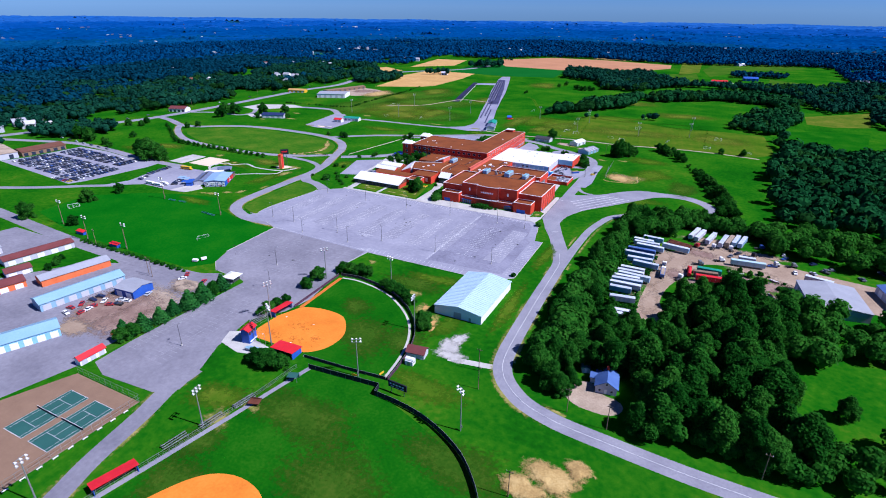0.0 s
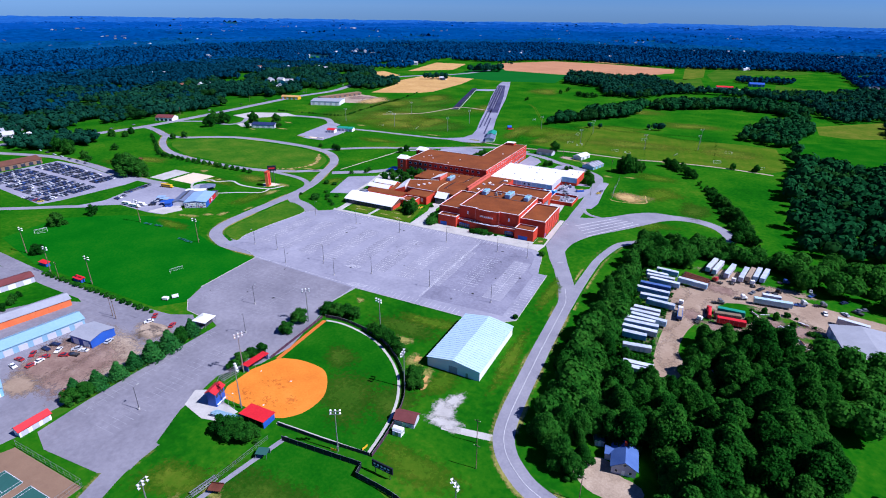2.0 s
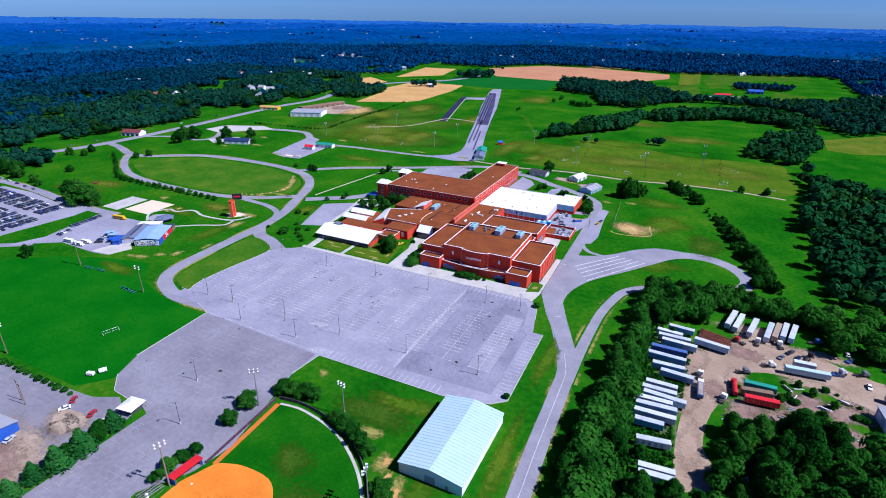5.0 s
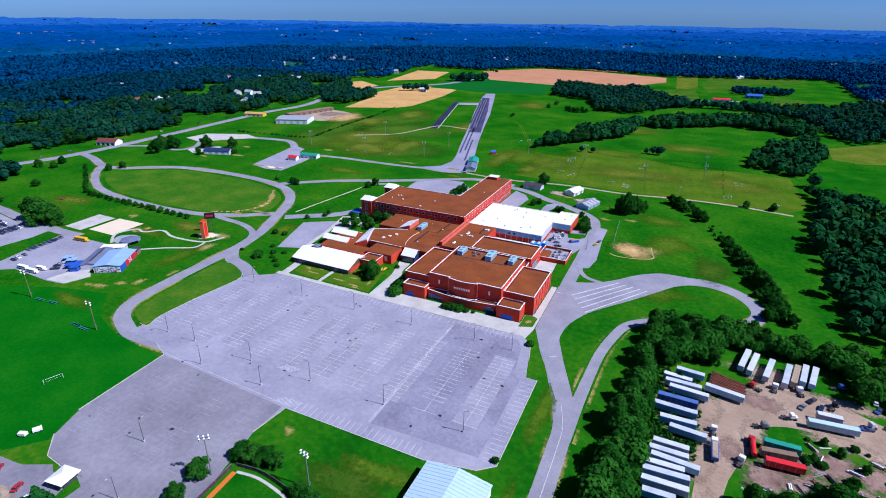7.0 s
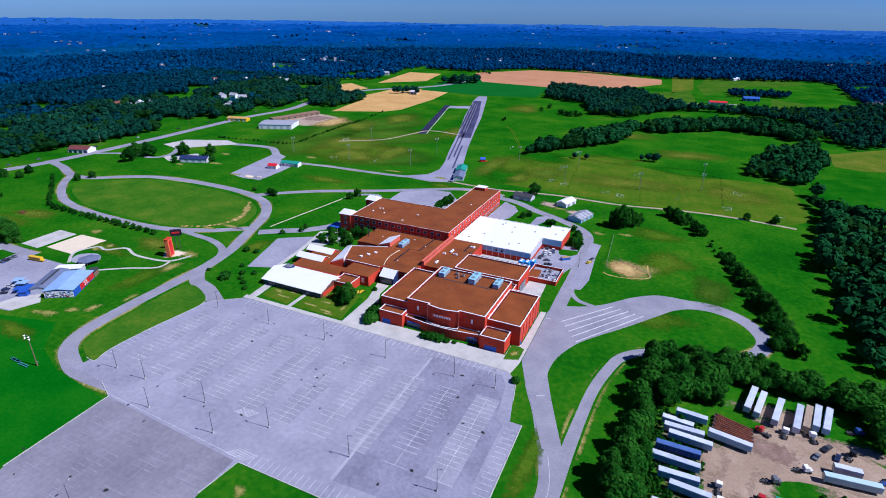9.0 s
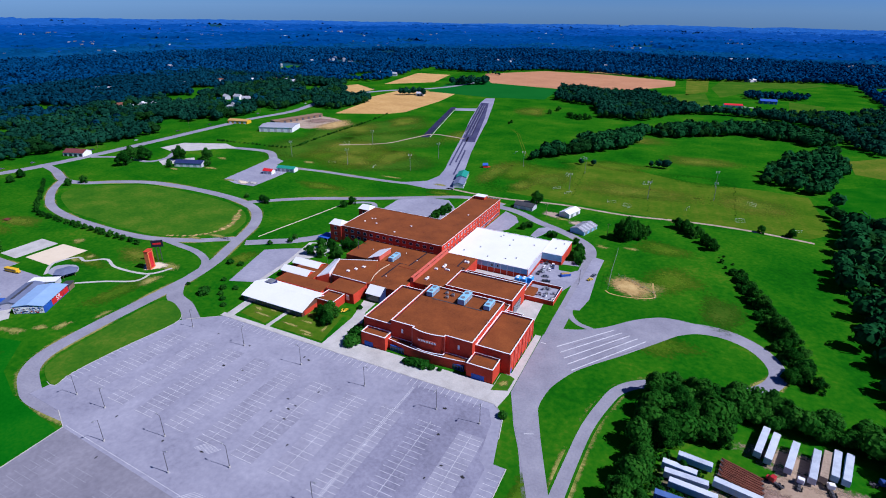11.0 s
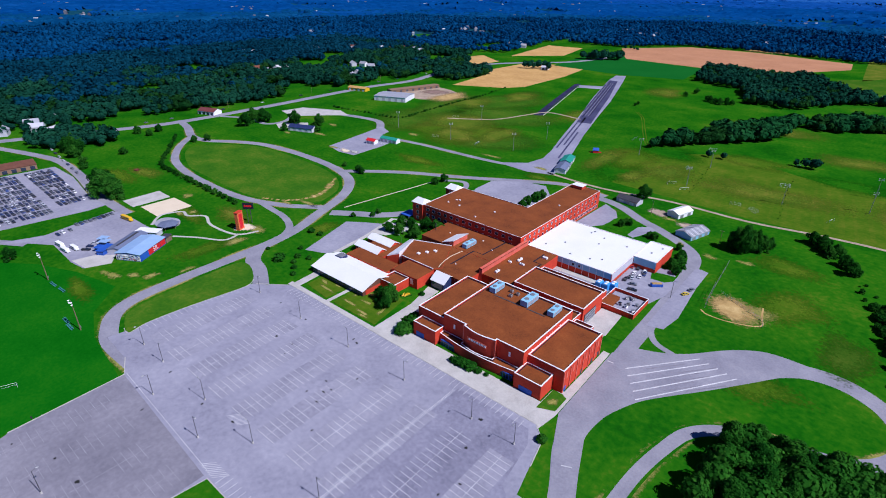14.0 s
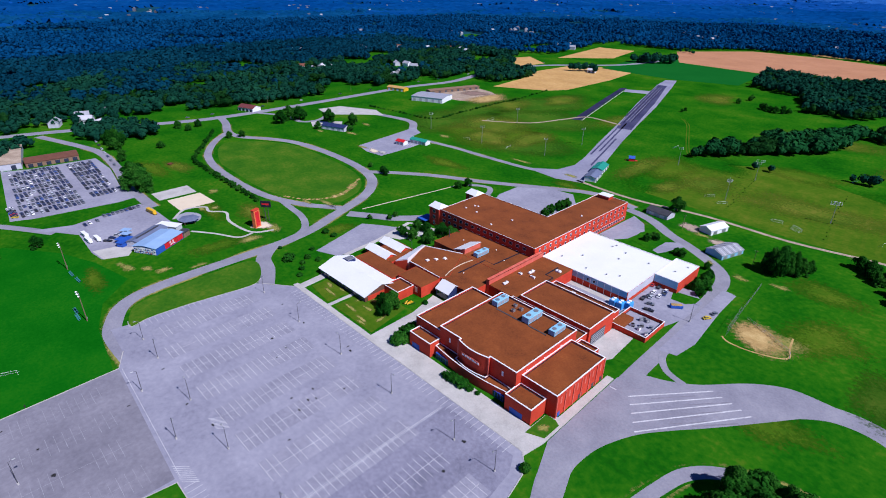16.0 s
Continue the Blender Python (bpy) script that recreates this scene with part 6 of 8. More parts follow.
def fence(pts, h, post_gap, screen, label, group="", solid=True):
    """Posts along a line with a screen or rails between them."""
    x0, y0 = pts[0]
    fz = thing("fence", x0, y0, 0, 0, label, "fence", group)
    loc = [(x - x0, y - y0) for x, y in pts]
    if solid:
        a, b = ribbon(loc, 0.06)
        band("screen", loc, 0.06, 0.12, h, screen, parent=fz)
    else:
        band("bottom_rail", loc, 0.05, 0.1, 0.16, screen, parent=fz)
        band("middle_rail", loc, 0.05, h * 0.5, h * 0.5 + 0.06, screen, parent=fz)
    band("top_rail", loc, 0.09, h + 0.004, h + 0.08, M["steel"], parent=fz)
    d = 0.0
    me = None
    for (ax, ay), (bx, by) in zip(loc, loc[1:]):
        L = math.hypot(bx - ax, by - ay)
        while d < L:
            t = d / L
            p = part("post", tube((0, 0, -0.1), (0, 0, h + 0.12), 0.05, None, 6), M["steel"], fz) if me is None else new("post", me)
            if me is None:
                me = p.data
            p.parent = fz
            p.location = (ax + (bx - ax) * t, ay + (by - ay) * t, 0)
            d += post_gap
        d -= L
    return fz


OUTER = curve_through([(-65, -141), (-52, -139.8), (-33, -143.8), (-18.5, -152), (-7, -162.6), (0.4, -174), (4.3, -185.5), (6.3, -197), (7.2, -208)], 5)
fence(OUTER, 1.7, 3.0, M["screen"], "curved outfield fence with a dark maroon screen")
fence([(6.2, -208.0), (-12, -209.8), (-33, -211)], 1.6, 3.0, M["screen"], "low foul line fence with a dark screen")
fence([(-64.6, -180), (-66.2, -142)], 1.6, 3.0, M["screen"], "low foul line fence with a dark screen")
fence([(-54, -211.5), (-65, -211), (-68.8, -204), (-68.5, -195)], 5.5, 3.4, M["steel"], "tall backstop fence behind home plate", solid=False)
fence([(-26, -216.3), (-11.5, -215.0), (6.6, -213.4), (7.4, -217.8), (17, -218.5)] + curve_through([(22, -219.2), (30, -221), (40, -225), (50, -231), (58, -239), (64, -248), (68, -262)], 3), 2.4, 3.5, M["black"], "tall dark navy windscreen fence round the ball field")
fence([(-31, -218), (-33, -240), (-37, -268), (-42, -295), (-46, -320)], 1.6, 3.5, M["steel"], "chain-link fence along the ball field", solid=False)
band("path", [(-25.5, -214), (-29, -232), (-32.5, -252), (-37, -275), (-42, -300)], 2.0, -0.1, 0.1, M["road"], "grey path along the ball field")
patch("baseball_field", curve_through([(-28, -218), (-5, -214.5), (6, -216), (28, -223), (50, -234), (64, -252), (70, -280)], 3) + [(60, -345), (-46, -345), (-36, -275)], 0.04, M["turf"], "deep green mown baseball outfield")
patch("infield", curve_through([(-30, -300), (-25, -284), (-18, -274.5), (-8, -271), (3, -273.5), (9, -282), (12, -297), (8, -318), (-26, -320)], 4, True), 0.06, M["clay"], "bright orange clay baseball infield")


def dugout(x, y, w, d, turn, h=2.7, label="open dugout with a bright red roof and blue walls"):
    t = thing("dugout", x, y, 0, turn, label, "dugout", "dugouts")
    for nm, q in (("back_wall", (-w / 2, d / 2 - 0.2, w / 2, d / 2)), ("side_wall", (-w / 2, -d / 2, -w / 2 + 0.2, d / 2 - 0.203)), ("side_wall", (w / 2 - 0.2, -d / 2, w / 2, d / 2 - 0.203))):
        part(nm, box(q[0], q[1], -0.1, q[2], q[3], h), M["blue"], t)
    bm = bmesh.new()
    v = [bm.verts.new(p) for p in ((-w / 2 - .4, -d / 2 - .5, h + 0.5), (w / 2 + .4, -d / 2 - .5, h + 0.5), (w / 2 + .4, d / 2 + .4, h + 0.02), (-w / 2 - .4, d / 2 + .4, h + 0.02))]
    u = [bm.verts.new(q.co + Vector((0, 0, 0.16))) for q in v]
    for q in (v, u[::-1], *[(v[i], v[(i + 1) % 4], u[(i + 1) % 4], u[i]) for i in range(4)]):
        bm.faces.new(q)
    part("roof", bm, M["red"], t, "bright red metal roof")
    part("bench", box(-w / 2 + 0.4, d / 2 - 0.8, 0.4, w / 2 - 0.4, d / 2 - 0.4, 0.48), M["wood"], t)
    for i in range(4):
        xx = -w / 2 + 0.6 + i * (w - 1.2) / 3
        part("post", tube((xx, -d / 2 + 0.1, -0.1), (xx, -d / 2 + 0.1, h + 0.45), 0.06, None, 6), M["steel"], t)
    return t


dugout(-41.5, -212, 11, 6, 2, 2.9)
dugout(-67.3, -186.5, 11, 3.2, 85)
dugout(-42, -290, 13, 3.6, 76)
dugout(-212, -174, 7, 2.2, 180, 2.0)
dugout(-250, -171, 7, 2.2, 180, 2.0)

tower = thing("press_box", -63.0, -211.9, 0, 12, "two-storey press box with a red gabled roof and blue walls", "press box")
gable(-1.9, -2.8, 1.9, 2.8, 6.4, 7.4, "y", over=0.5, roof=M["red"], wall=M["blue"], parent=tower)
for i in range(3):
    part("window", box(1.903, -2.4 + i * 1.7, 4.2, 1.98, -1.2 + i * 1.7, 5.6), M["glass"], tower)
part("counter", box(1.903, -2.5, 1.0, 2.5, 2.5, 1.15), M["coping"], tower)
patch("apron", [(-73, -219), (-76.6, -210.8), (-67.5, -206), (-60, -211), (-51.4, -212.4), (-53.4, -219.5), (-61, -221.5)], 0.13, M["concrete"], "pale concrete apron round the press box")


def bleacher(x, y, w, rows, turn, label="aluminium bleacher with stepped benches", mat="steel"):
    b = thing("bleacher", x, y, 0, turn, label, "bleacher", "bleachers")
    for i in range(rows):
        part("bench", box(-w / 2, i * 0.75, 0.42 + i * 0.35, w / 2, i * 0.75 + 0.3, 0.48 + i * 0.35), M[mat], b)
        part("footboard", box(-w / 2, i * 0.75 + 0.32, 0.15 + i * 0.35, w / 2, i * 0.75 + 0.7, 0.2 + i * 0.35), M[mat], b)
    for k in range(4):
        xx = -w / 2 + 0.3 + k * (w - 0.6) / 3
        part("frame", tube((xx, 0.1, 0), (xx, rows * 0.75, 0.35 * rows + 0.3), 0.05, None, 5), M["dark_steel"], b)
        part("leg", tube((xx, rows * 0.75 - 0.3, -0.05), (xx, rows * 0.75 - 0.3, 0.35 * rows), 0.05, None, 5), M["dark_steel"], b)
    return b


bleacher(-53.4, -214.6, 12, 5, 188, "blue-grey bleacher with stepped benches behind a backstop", "dusty_blue")
bleacher(-70, -198, 8, 4, 80)
for x, y, a in ((-35.5, -257, 82), (-38.8, -270, 82), (-33, -244, 80)):
    bleacher(x, y, 9, 3, a)
for x, y, a in ((-256, -98.6, 4), (-246, -97.6, 4), (-211.5, -106.6, 0), (-204.5, -107.3, 0)):
    bleacher(x, y, 7, 2, a, "low teal bleacher beside the soccer field", "teal")

hut = thing("field_hut", 9, -187, 0, 8, "small white hut with a maroon roof behind the outfield fence", "hut")
gable(-4, -2.8, 4, 2.8, 2.6, 4.2, "x", over=0.4, roof=M["maroon"], wall=M["siding"], parent=hut)
part("door", box(-0.6, -2.9, 0, 0.6, -2.803, 2.0), M["white"], hut)
box2 = thing("storage_box", 9.5, -194, 0, 4, "white storage shed with a rounded top beside the hut", "shed")
part("body", box(-1.9, -1.4, -0.05, 1.9, 1.4, 2.2, 0.15), M["white"], box2)
part("lid", tube((-1.9, 0, 2.2), (1.9, 0, 2.2), 1.2, None, 12), M["white"], box2)
part("door", box(-0.7, -1.5, 0.1, 0.7, -1.403, 1.9), M["steel"], box2)

sb = thing("scoreboard", 15, -213.2, 0, -3, "black scoreboard on steel posts above the outfield fence", "scoreboard")
part("panel", box(-4.2, -0.25, 2.6, 4.2, 0.25, 5.4, 0.04), M["black"], sb)
for i in range(5):
    part("bar", box(-3.4 + i * 1.4, -0.3, 3.9, -2.6 + i * 1.4, -0.253, 4.6), M["coping"], sb)
for i in range(3):
    part("bar", box(-3.0 + i * 2.3, -0.3, 3.0, -1.6 + i * 2.3, -0.253, 3.3), M["coping"], sb)
for k in (-3, 3):
    part("post", tube((k, 0, -0.1), (k, 0, 2.6), 0.14, None, 8), M["dark_steel"], sb)
for x, y, a in ((-22, -210.2, 0), (-6, -212, 10), (3, -206, 80)):
    ds = thing("sign_panel", x, y, 0, a, "small yellow banner on the field fence", "banner", "fence banners")
    part("cloth", box(-1.3, -0.03, 0.5, 1.3, 0.03, 1.5), M["yellow"], ds)
    for k in (-1.3, 1.3):
        part("stake", tube((k, 0, -0.1), (k, 0, 1.6), 0.04, None, 5), M["steel"], ds)
eq = thing("batting_frame", -29.5, -243, 0, 20, "rust-brown steel training frame on a path", "frame")
for k in (-1.8, 1.8):
    for j in (-1.2, 1.2):
        part("leg", tube((k, j, 0), (k, j, 1.4), 0.07, None, 6), M["rust"], eq)
part("deck", box(-2.2, -1.5, 1.4, 2.2, 1.5, 1.55), M["rust"], eq)
part("rail", box(-2.2, 1.4, 1.553, 2.2, 1.5, 2.1), M["rust"], eq)

cage = thing("pitching_screen", -26.6, -225, 0, 20, "green mesh pitching screen on a steel frame", "screen")
for k in (-2.0, 2.0):
    for j in (-1.6, 1.6):
        part("post", tube((k, j, -0.05), (k, j, 2.4), 0.06, None, 6), M["steel"], cage)
part("mesh_roof", box(-2.1, -1.7, 2.4, 2.1, 1.7, 2.46), M["tennis"], cage)
part("mesh_side", box(-2.0, 1.62, 0.1, 2.0, 1.66, 2.38), M["tennis"], cage)

# tennis courts
patch("tennis_slab", [(-117, -288), (-107, -262), (-69, -262), (-69.4, -310), (-71, -330), (-140, -330)], 0.05, M["court_tan"], "tan hard surround of tennis courts")
for i, (cx, cy) in enumerate(((-79, -281), (-93.3, -281.3))):
    patch("tennis_court", [(cx - 5.49, cy - 11.9), (cx + 5.49, cy - 11.9), (cx + 5.49, cy + 11.9), (cx - 5.49, cy + 11.9)], 0.07, M["tennis"], "dark green hard tennis court")
    v, f = [], []
    for x0, y0, x1, y1 in ((-5.49, -11.9, -5.34, 11.9), (5.34, -11.9, 5.49, 11.9), (-5.49, -11.9, 5.49, -11.7), (-5.49, 11.7, 5.49, 11.9), (-4.12, -11.7, -3.97, 11.7), (3.97, -11.7, 4.12, 11.7), (-3.97, -6.45, 3.97, -6.3), (-3.97, 6.3, 3.97, 6.45), (-0.08, -6.3, 0.08, 6.3)):
        k = len(v)
        v += [(cx + x0, cy + y0, 0.078), (cx + x1, cy + y0, 0.078), (cx + x1, cy + y1, 0.078), (cx + x0, cy + y1, 0.078)]
        f.append((k, k + 1, k + 2, k + 3))
    tagged(link_mesh("court_lines", v, f, M["paint"]), "white painted tennis court lines", "road marking", kind="stuff")
    nt = thing("tennis_net", cx, cy, 0.07, 0, "dark tennis net across a green court", "net", "tennis nets")
    part("net", box(-6.2, -0.03, 0.05, 6.2, 0.03, 0.95), M["black"], nt)
    part("net_tape", box(-6.2, -0.05, 0.953, 6.2, 0.05, 1.03), M["coping"], nt)
    for k in (-6.3, 6.3):
        part("post", tube((k, 0, 0), (k, 0, 1.1), 0.06, None, 6), M["dark_steel"], nt)
fence([(-107, -261.5), (-69.2, -261.5), (-69.4, -309), (-71, -331)], 3.0, 3.5, M["steel"], "tall chain-link fence round the tennis courts", solid=False)
for i in range(9):
    bt = thing("bench", -68.2, -268 - i * 5.0, 0.0, 90, "low white bench beside the tennis courts", "bench", "court benches")
    part("seat", box(-0.9, -0.25, 0.42, 0.9, 0.25, 0.5), M["coping"], bt)
    for k in (-0.7, 0.7):
        part("leg", box(k - 0.08, -0.2, -0.02, k + 0.08, 0.2, 0.417), M["concrete"], bt)


# soccer goals
def soccer_goal(x, y, turn, w=7.3, h=2.4, d=2.0):
    g = thing("soccer_goal", x, y, 0.03, turn, "white steel soccer goal with a pale net", "goal", "soccer goals")
    for k in (-w / 2, w / 2):
        part("post", tube((k, 0, -0.03), (k, 0, h), 0.06, None, 6), M["coping"], g)
        part("stay", tube((k, 0, h), (k, d, 0), 0.04, None, 5), M["coping"], g)
    part("crossbar", tube((-w / 2, 0, h), (w / 2, 0, h), 0.06, None, 6), M["coping"], g)
    part("ground_bar", tube((-w / 2, d, 0.02), (w / 2, d, 0.02), 0.05, None, 6), M["coping"], g)
    for i in range(12):
        xx = -w / 2 + (i + 0.5) * w / 12
        part("net_cord", tube((xx, 0, h), (xx, d, 0.05), 0.02, None, 3), M["coping"], g)
    return g


goal = soccer_goal(-174.5, -140, 70)
for x, y, a in ((-306, -142, 250), (-60, 430, 30), (-59, 353, 120), (-56, 302, 40), (-43, 294, 40), (18, 361, 200), (17, 433, 60), (-2, 287, 10), (12, 284, 150), (-136, 415, 80), (-300, 276, 20), (-250, 285, 100), (100, 290, 200), (140, 282, 30), (60, 300, 75), (110, 340, 160), (-340, 360, 45), (-320, 215, 10)):
    copy_thing(goal, pose(x, y, 0.03, 0, 0, a))
for x, y, a in ((-151, -166, 20), (-148.5, -162, 60)):
    bx = thing("equipment_cart", x, y, 0.03, a, "white covered equipment cart on the soccer field edge", "cart", "equipment carts")
    part("body", box(-1.6, -0.9, 0.4, 1.6, 0.9, 1.7, 0.1), M["white"], bx)
    for k in (-1, 1):
        for j in (-0.95, 0.95):
            part("wheel", tube((k, j - 0.08, 0.35), (k, j + 0.08, 0.35), 0.35, None, 10), M["tyre"], bx)

ditch_rng = random.Random(21)
for i, (x, y) in enumerate(curve_through([(-490, 295), (-440, 302), (-389, 311), (-390, 364), (-393, 424), (-394, 480), (-404, 560)], 9)):
    plant("bush", x + ditch_rng.uniform(-1, 1), y, ditch_rng.uniform(1.2, 2.6), "scrubby shrub along a factory fence line", "fence line scrub")
soft_patch("spoil", -332, 178, 7, 4, Z_LOT + 0.02, "sand", "pale spoil tipped on a lot", 141, 0.6)
soft_patch("spoil", -322, 181, 6, 3, Z_LOT + 0.03, "concrete", "white rubble tipped on a lot", 142, 0.8)
soft_patch("olive_field", -296, 312, 62, 46, Z_SOIL + 0.012, "dry_meadow", "olive mown playing field", 143, 0.0, 0.95)

# practice infield backstop and its side fence
fence([(24.3, 143.6), (25.5, 131), (26.6, 118.8)], 5.0, 4.0, M["steel"], "tall steel backstop fence by a practice infield", "field fences", False)
fence([(21.6, 183.4), (24.2, 144.2)], 1.8, 5.0, M["steel"], "low wire fence along a practice field", "field fences", False)
fence([(28.5, 142.6), (53.0, 127.1), (54.4, 120.1)], 1.4, 4.0, M["steel"], "low wire fence round a practice infield", "field fences", False)

# ---- buildings round the school ----
def metal_shed(x, y, w, d, eave, ridge, turn, wall, roof, label, doors=0, door_mat="white", face=-1, axis="y", category="shed"):
    """A gabled shed with ribs, doors along one long side and a thick roof."""
    s = thing("shed", x, y, 0, turn, label, category)
    gable(-w / 2, -d / 2, w / 2, d / 2, eave, ridge, axis, over=0.4, roof=M[roof], wall=M[wall], parent=s)
    L = d if axis == "y" else w
    for i in range(doors):
        c = -L / 2 + (i + 0.5) * L / doors
        k = min(3.6, L / doors * 0.62) / 2
        if axis == "y":
            xx = face * w / 2
            part("door", box(xx + face * 0.004, c - k, 0.05, xx + face * 0.1, c + k, eave * 0.75), M[door_mat], s)
        else:
            yy = face * d / 2
            part("door", box(c - k, yy + face * 0.004, 0.05, c + k, yy + face * 0.1, eave * 0.75), M[door_mat], s)
    return s


metal_shed(-148.5, -206.5, 13, 12, 4.2, 5.6, 5, "blue", "grey_roof", "blue metal workshop with a grey roof and white doors", 2, "white", -1, "x")
metal_shed(-171.5, -220, 10, 40, 4.0, 5.8, -10, "dusty_blue", "dusty_blue", "long pale blue metal shed with a gabled roof", 7, "siding", 1)
metal_shed(-196.5, -208, 9, 34, 3.8, 5.4, -12, "orange", "grey_roof", "long shed with orange walls and a pale grey roof", 6, "orange", 1)
metal_shed(-240, -203, 9, 36, 3.6, 5.0, -10, "siding", "maroon", "long low shed with a maroon roof", 5, "white", 1)
metal_shed(-212, -240, 10, 26, 3.6, 5.2, -14, "orange", "maroon", "shed with orange walls and a dark red roof", 4, "white", 1)
metal_shed(-225, -222, 8, 12, 3.0, 4.4, -14, "siding", "maroon", "small shed with a dark red roof", 2, "white", 1)
metal_shed(-152, -262, 11, 34, 4.2, 6.0, -22, "unit", "dusty_blue", "long blue-roofed storage shed with white doors", 7, "white", 1)
metal_shed(-112, -253, 3.6, 11, 2.8, 4.0, 0, "white", "red", "narrow white shed with a bright red roof", 3, "siding", 1)
metal_shed(-270, -225, 12, 30, 4.0, 5.6, -10, "siding", "grey_roof", "long grey storage shed in a works yard", 5, "white", 1)
metal_shed(174.5, -52, 26, 29, 5.0, 6.4, 8, "siding", "grey_roof", "wide grey metal warehouse beside a trailer yard", 4, "white", -1)
metal_shed(208, -38, 14, 30, 4.5, 6.0, 14, "siding", "slate", "blue-grey metal shed beside the warehouse", 3, "white", -1)
metal_shed(-66, 238, 17, 10, 3.2, 5.2, -6, "siding", "dark_steel", "low house with a dark roof behind the school", 2, "white", -1, "x", "house")
metal_shed(-27.8, 239.3, 17.0, 9.5, 3.4, 5.2, 73, "white", "white", "small white metal shed behind the school", 2, "steel", -1, "x")
green = metal_shed(-9.3, 210, 20, 12, 3.0, 5.0, 73, "unit", "grey_roof", "pale greenhouse with ribbed translucent panels behind the school", 3, "steel", -1, "x", "greenhouse")
for i in range(9):
    for side in (-1, 1):
        part("glazing_bar", tube((-9.6 + i * 2.4, side * 6.3, 3.22), (-9.6 + i * 2.4, side * 0.05, 5.3), 0.11, None, 5), M["coping"] if i % 2 else M["dark_steel"], green)
metal_shed(-143.5, 271, 10, 20, 3.6, 5.2, 16, "white", "grey_slate", "airfield clubhouse with a grey roof", 3, "steel", 1)
metal_shed(-151, 294, 10, 20, 3.6, 5.4, 16, "white", "green_roof", "airfield hangar with a green roof", 3, "steel", 1)
metal_shed(-470, 385, 46, 34, 6.0, 7.4, 22, "white", "grey_roof", "wide pale grey factory building", 5, "siding", -1, "x", "factory")
metal_shed(-496, 452, 13, 84, 4.0, 4.6, -15, "court_tan", "court_tan", "long low factory range with a dull tan roof", 8, "dark_steel", 1, "y", "factory")
metal_shed(-455, 764, 14, 9, 4.0, 6.5, 20, "white", "siding", "white farmhouse beside stubble fields", 2, "glass", -1, "x", "house")
metal_shed(92, 925, 30, 13, 4.0, 6.0, 10, "white", "red", "far farm building with a reddish roof", 3, "steel", -1, "x", "barn")
metal_shed(150, 1004, 28, 14, 5.0, 8.0, 10, "blue", "blue", "far farm building with a blue roof", 3, "steel", -1, "x", "barn")
metal_shed(-425, 197, 30, 12, 4.0, 6.2, 20, "siding", "navy_roof", "low house with a dark blue roof among trees", 4, "white", -1, "x", "house")
metal_shed(-322, 230, 20, 8, 3.6, 5.2, 10, "white", "green_roof", "white shed with a green roof beside a lot", 4, "steel", -1, "x")
metal_shed(-332, 214, 10, 7, 3.4, 5.0, 10, "white", "red", "small shed with a red roof beside a lot", 2, "steel", -1, "x")
metal_shed(-572, 168, 24, 14, 4.0, 7.0, 20, "white", "maroon", "roadside building with a maroon roof", 4, "glass", -1, "x", "house")
metal_shed(-552, 392, 30, 12, 4.0, 6.0, 15, "yellow", "straw", "yellow building beside the highway", 4, "white", -1, "x", "house")
metal_shed(-499, -58, 20, 40, 4.2, 6.6, -4, "court_tan", "shingle", "long tan brick hall with a brown roof beside a car lot", 6, "glass", 1, "y", "building")
metal_shed(-530, -98, 46, 70, 5.5, 7.0, 80, "siding", "gravel", "wide pale hall with a tan roof", 4, "glass", -1, "x", "building")

house = thing("house", 86, -171, 0, 8, "small pale grey house with a blue shingle roof", "house")
gable(-4.0, -5.0, 4.0, 5.0, 3.4, 5.9, "y", over=0.6, roof=M["slate"], wall=M["siding"], parent=house)
gable(-6.4, 0.5, -4.1, 4.2, 2.7, 3.7, "x", over=0.3, roof=M["slate"], wall=M["siding"], parent=house)
for x, z in ((-2.4, 1.0), (2.2, 1.0), (0, 3.9)):
    window(house, x, -5.0, z, 1.1, 1.2, "s")
for y in (-3, 0, 3):
    window(house, 4.0, y, 1.1, 1.2, 1.4, "e")
part("door", box(-0.6, -5.12, 0.1, 0.4, -5.003, 2.1), M["white"], house)
part("chimney", box(-0.5, 2.6, 4.4, 0.4, 3.5, 7.6), M["brick"], house)
patch("house_plot", blob(82, -181, 11, 8, 24, 0.25, 9), Z_SOIL, M["gravel"], "bare gravel yard in front of a house")
hx = thing("garden_shed", 76, -164, 0, 20, "small green garden shed near a house", "shed")
gable(-1.6, -2.2, 1.6, 2.2, 2.2, 3.0, "y", over=0.3, roof=M["tennis"], wall=M["siding"], parent=hx)
part("door", box(-0.5, -2.3, 0.05, 0.5, -2.203, 1.9), M["white"], hx)

# clubhouse
club = thing("clubhouse", -260.4, -47.8, 0, 32, "clubhouse with a pale blue metal roof and painted mural walls", "clubhouse")
gable(-8.0, -12.5, 8.0, 12.5, 4.6, 5.6, "y", over=0.5, roof=M["sky_roof"], wall=M["blue"], parent=club)
rng = random.Random(3)
mural = part("mural", box(-7.9, -12.62, 0.4, 7.9, -12.504, 4.3), M["coping"], club, "wall mural of coloured shapes")
for i in range(96):
    x, z = rng.uniform(-7.8, 6.6), rng.uniform(0.45, 3.4)
    part("shape", box(x, -12.66 - i * 0.0006, z, x + rng.uniform(0.3, 1.2), -12.624, z + rng.uniform(0.3, 0.8)), M[rng.choice(["red", "blue", "black", "maroon", "slate", "grey_roof", "white", "coping", "siding"])], mural)
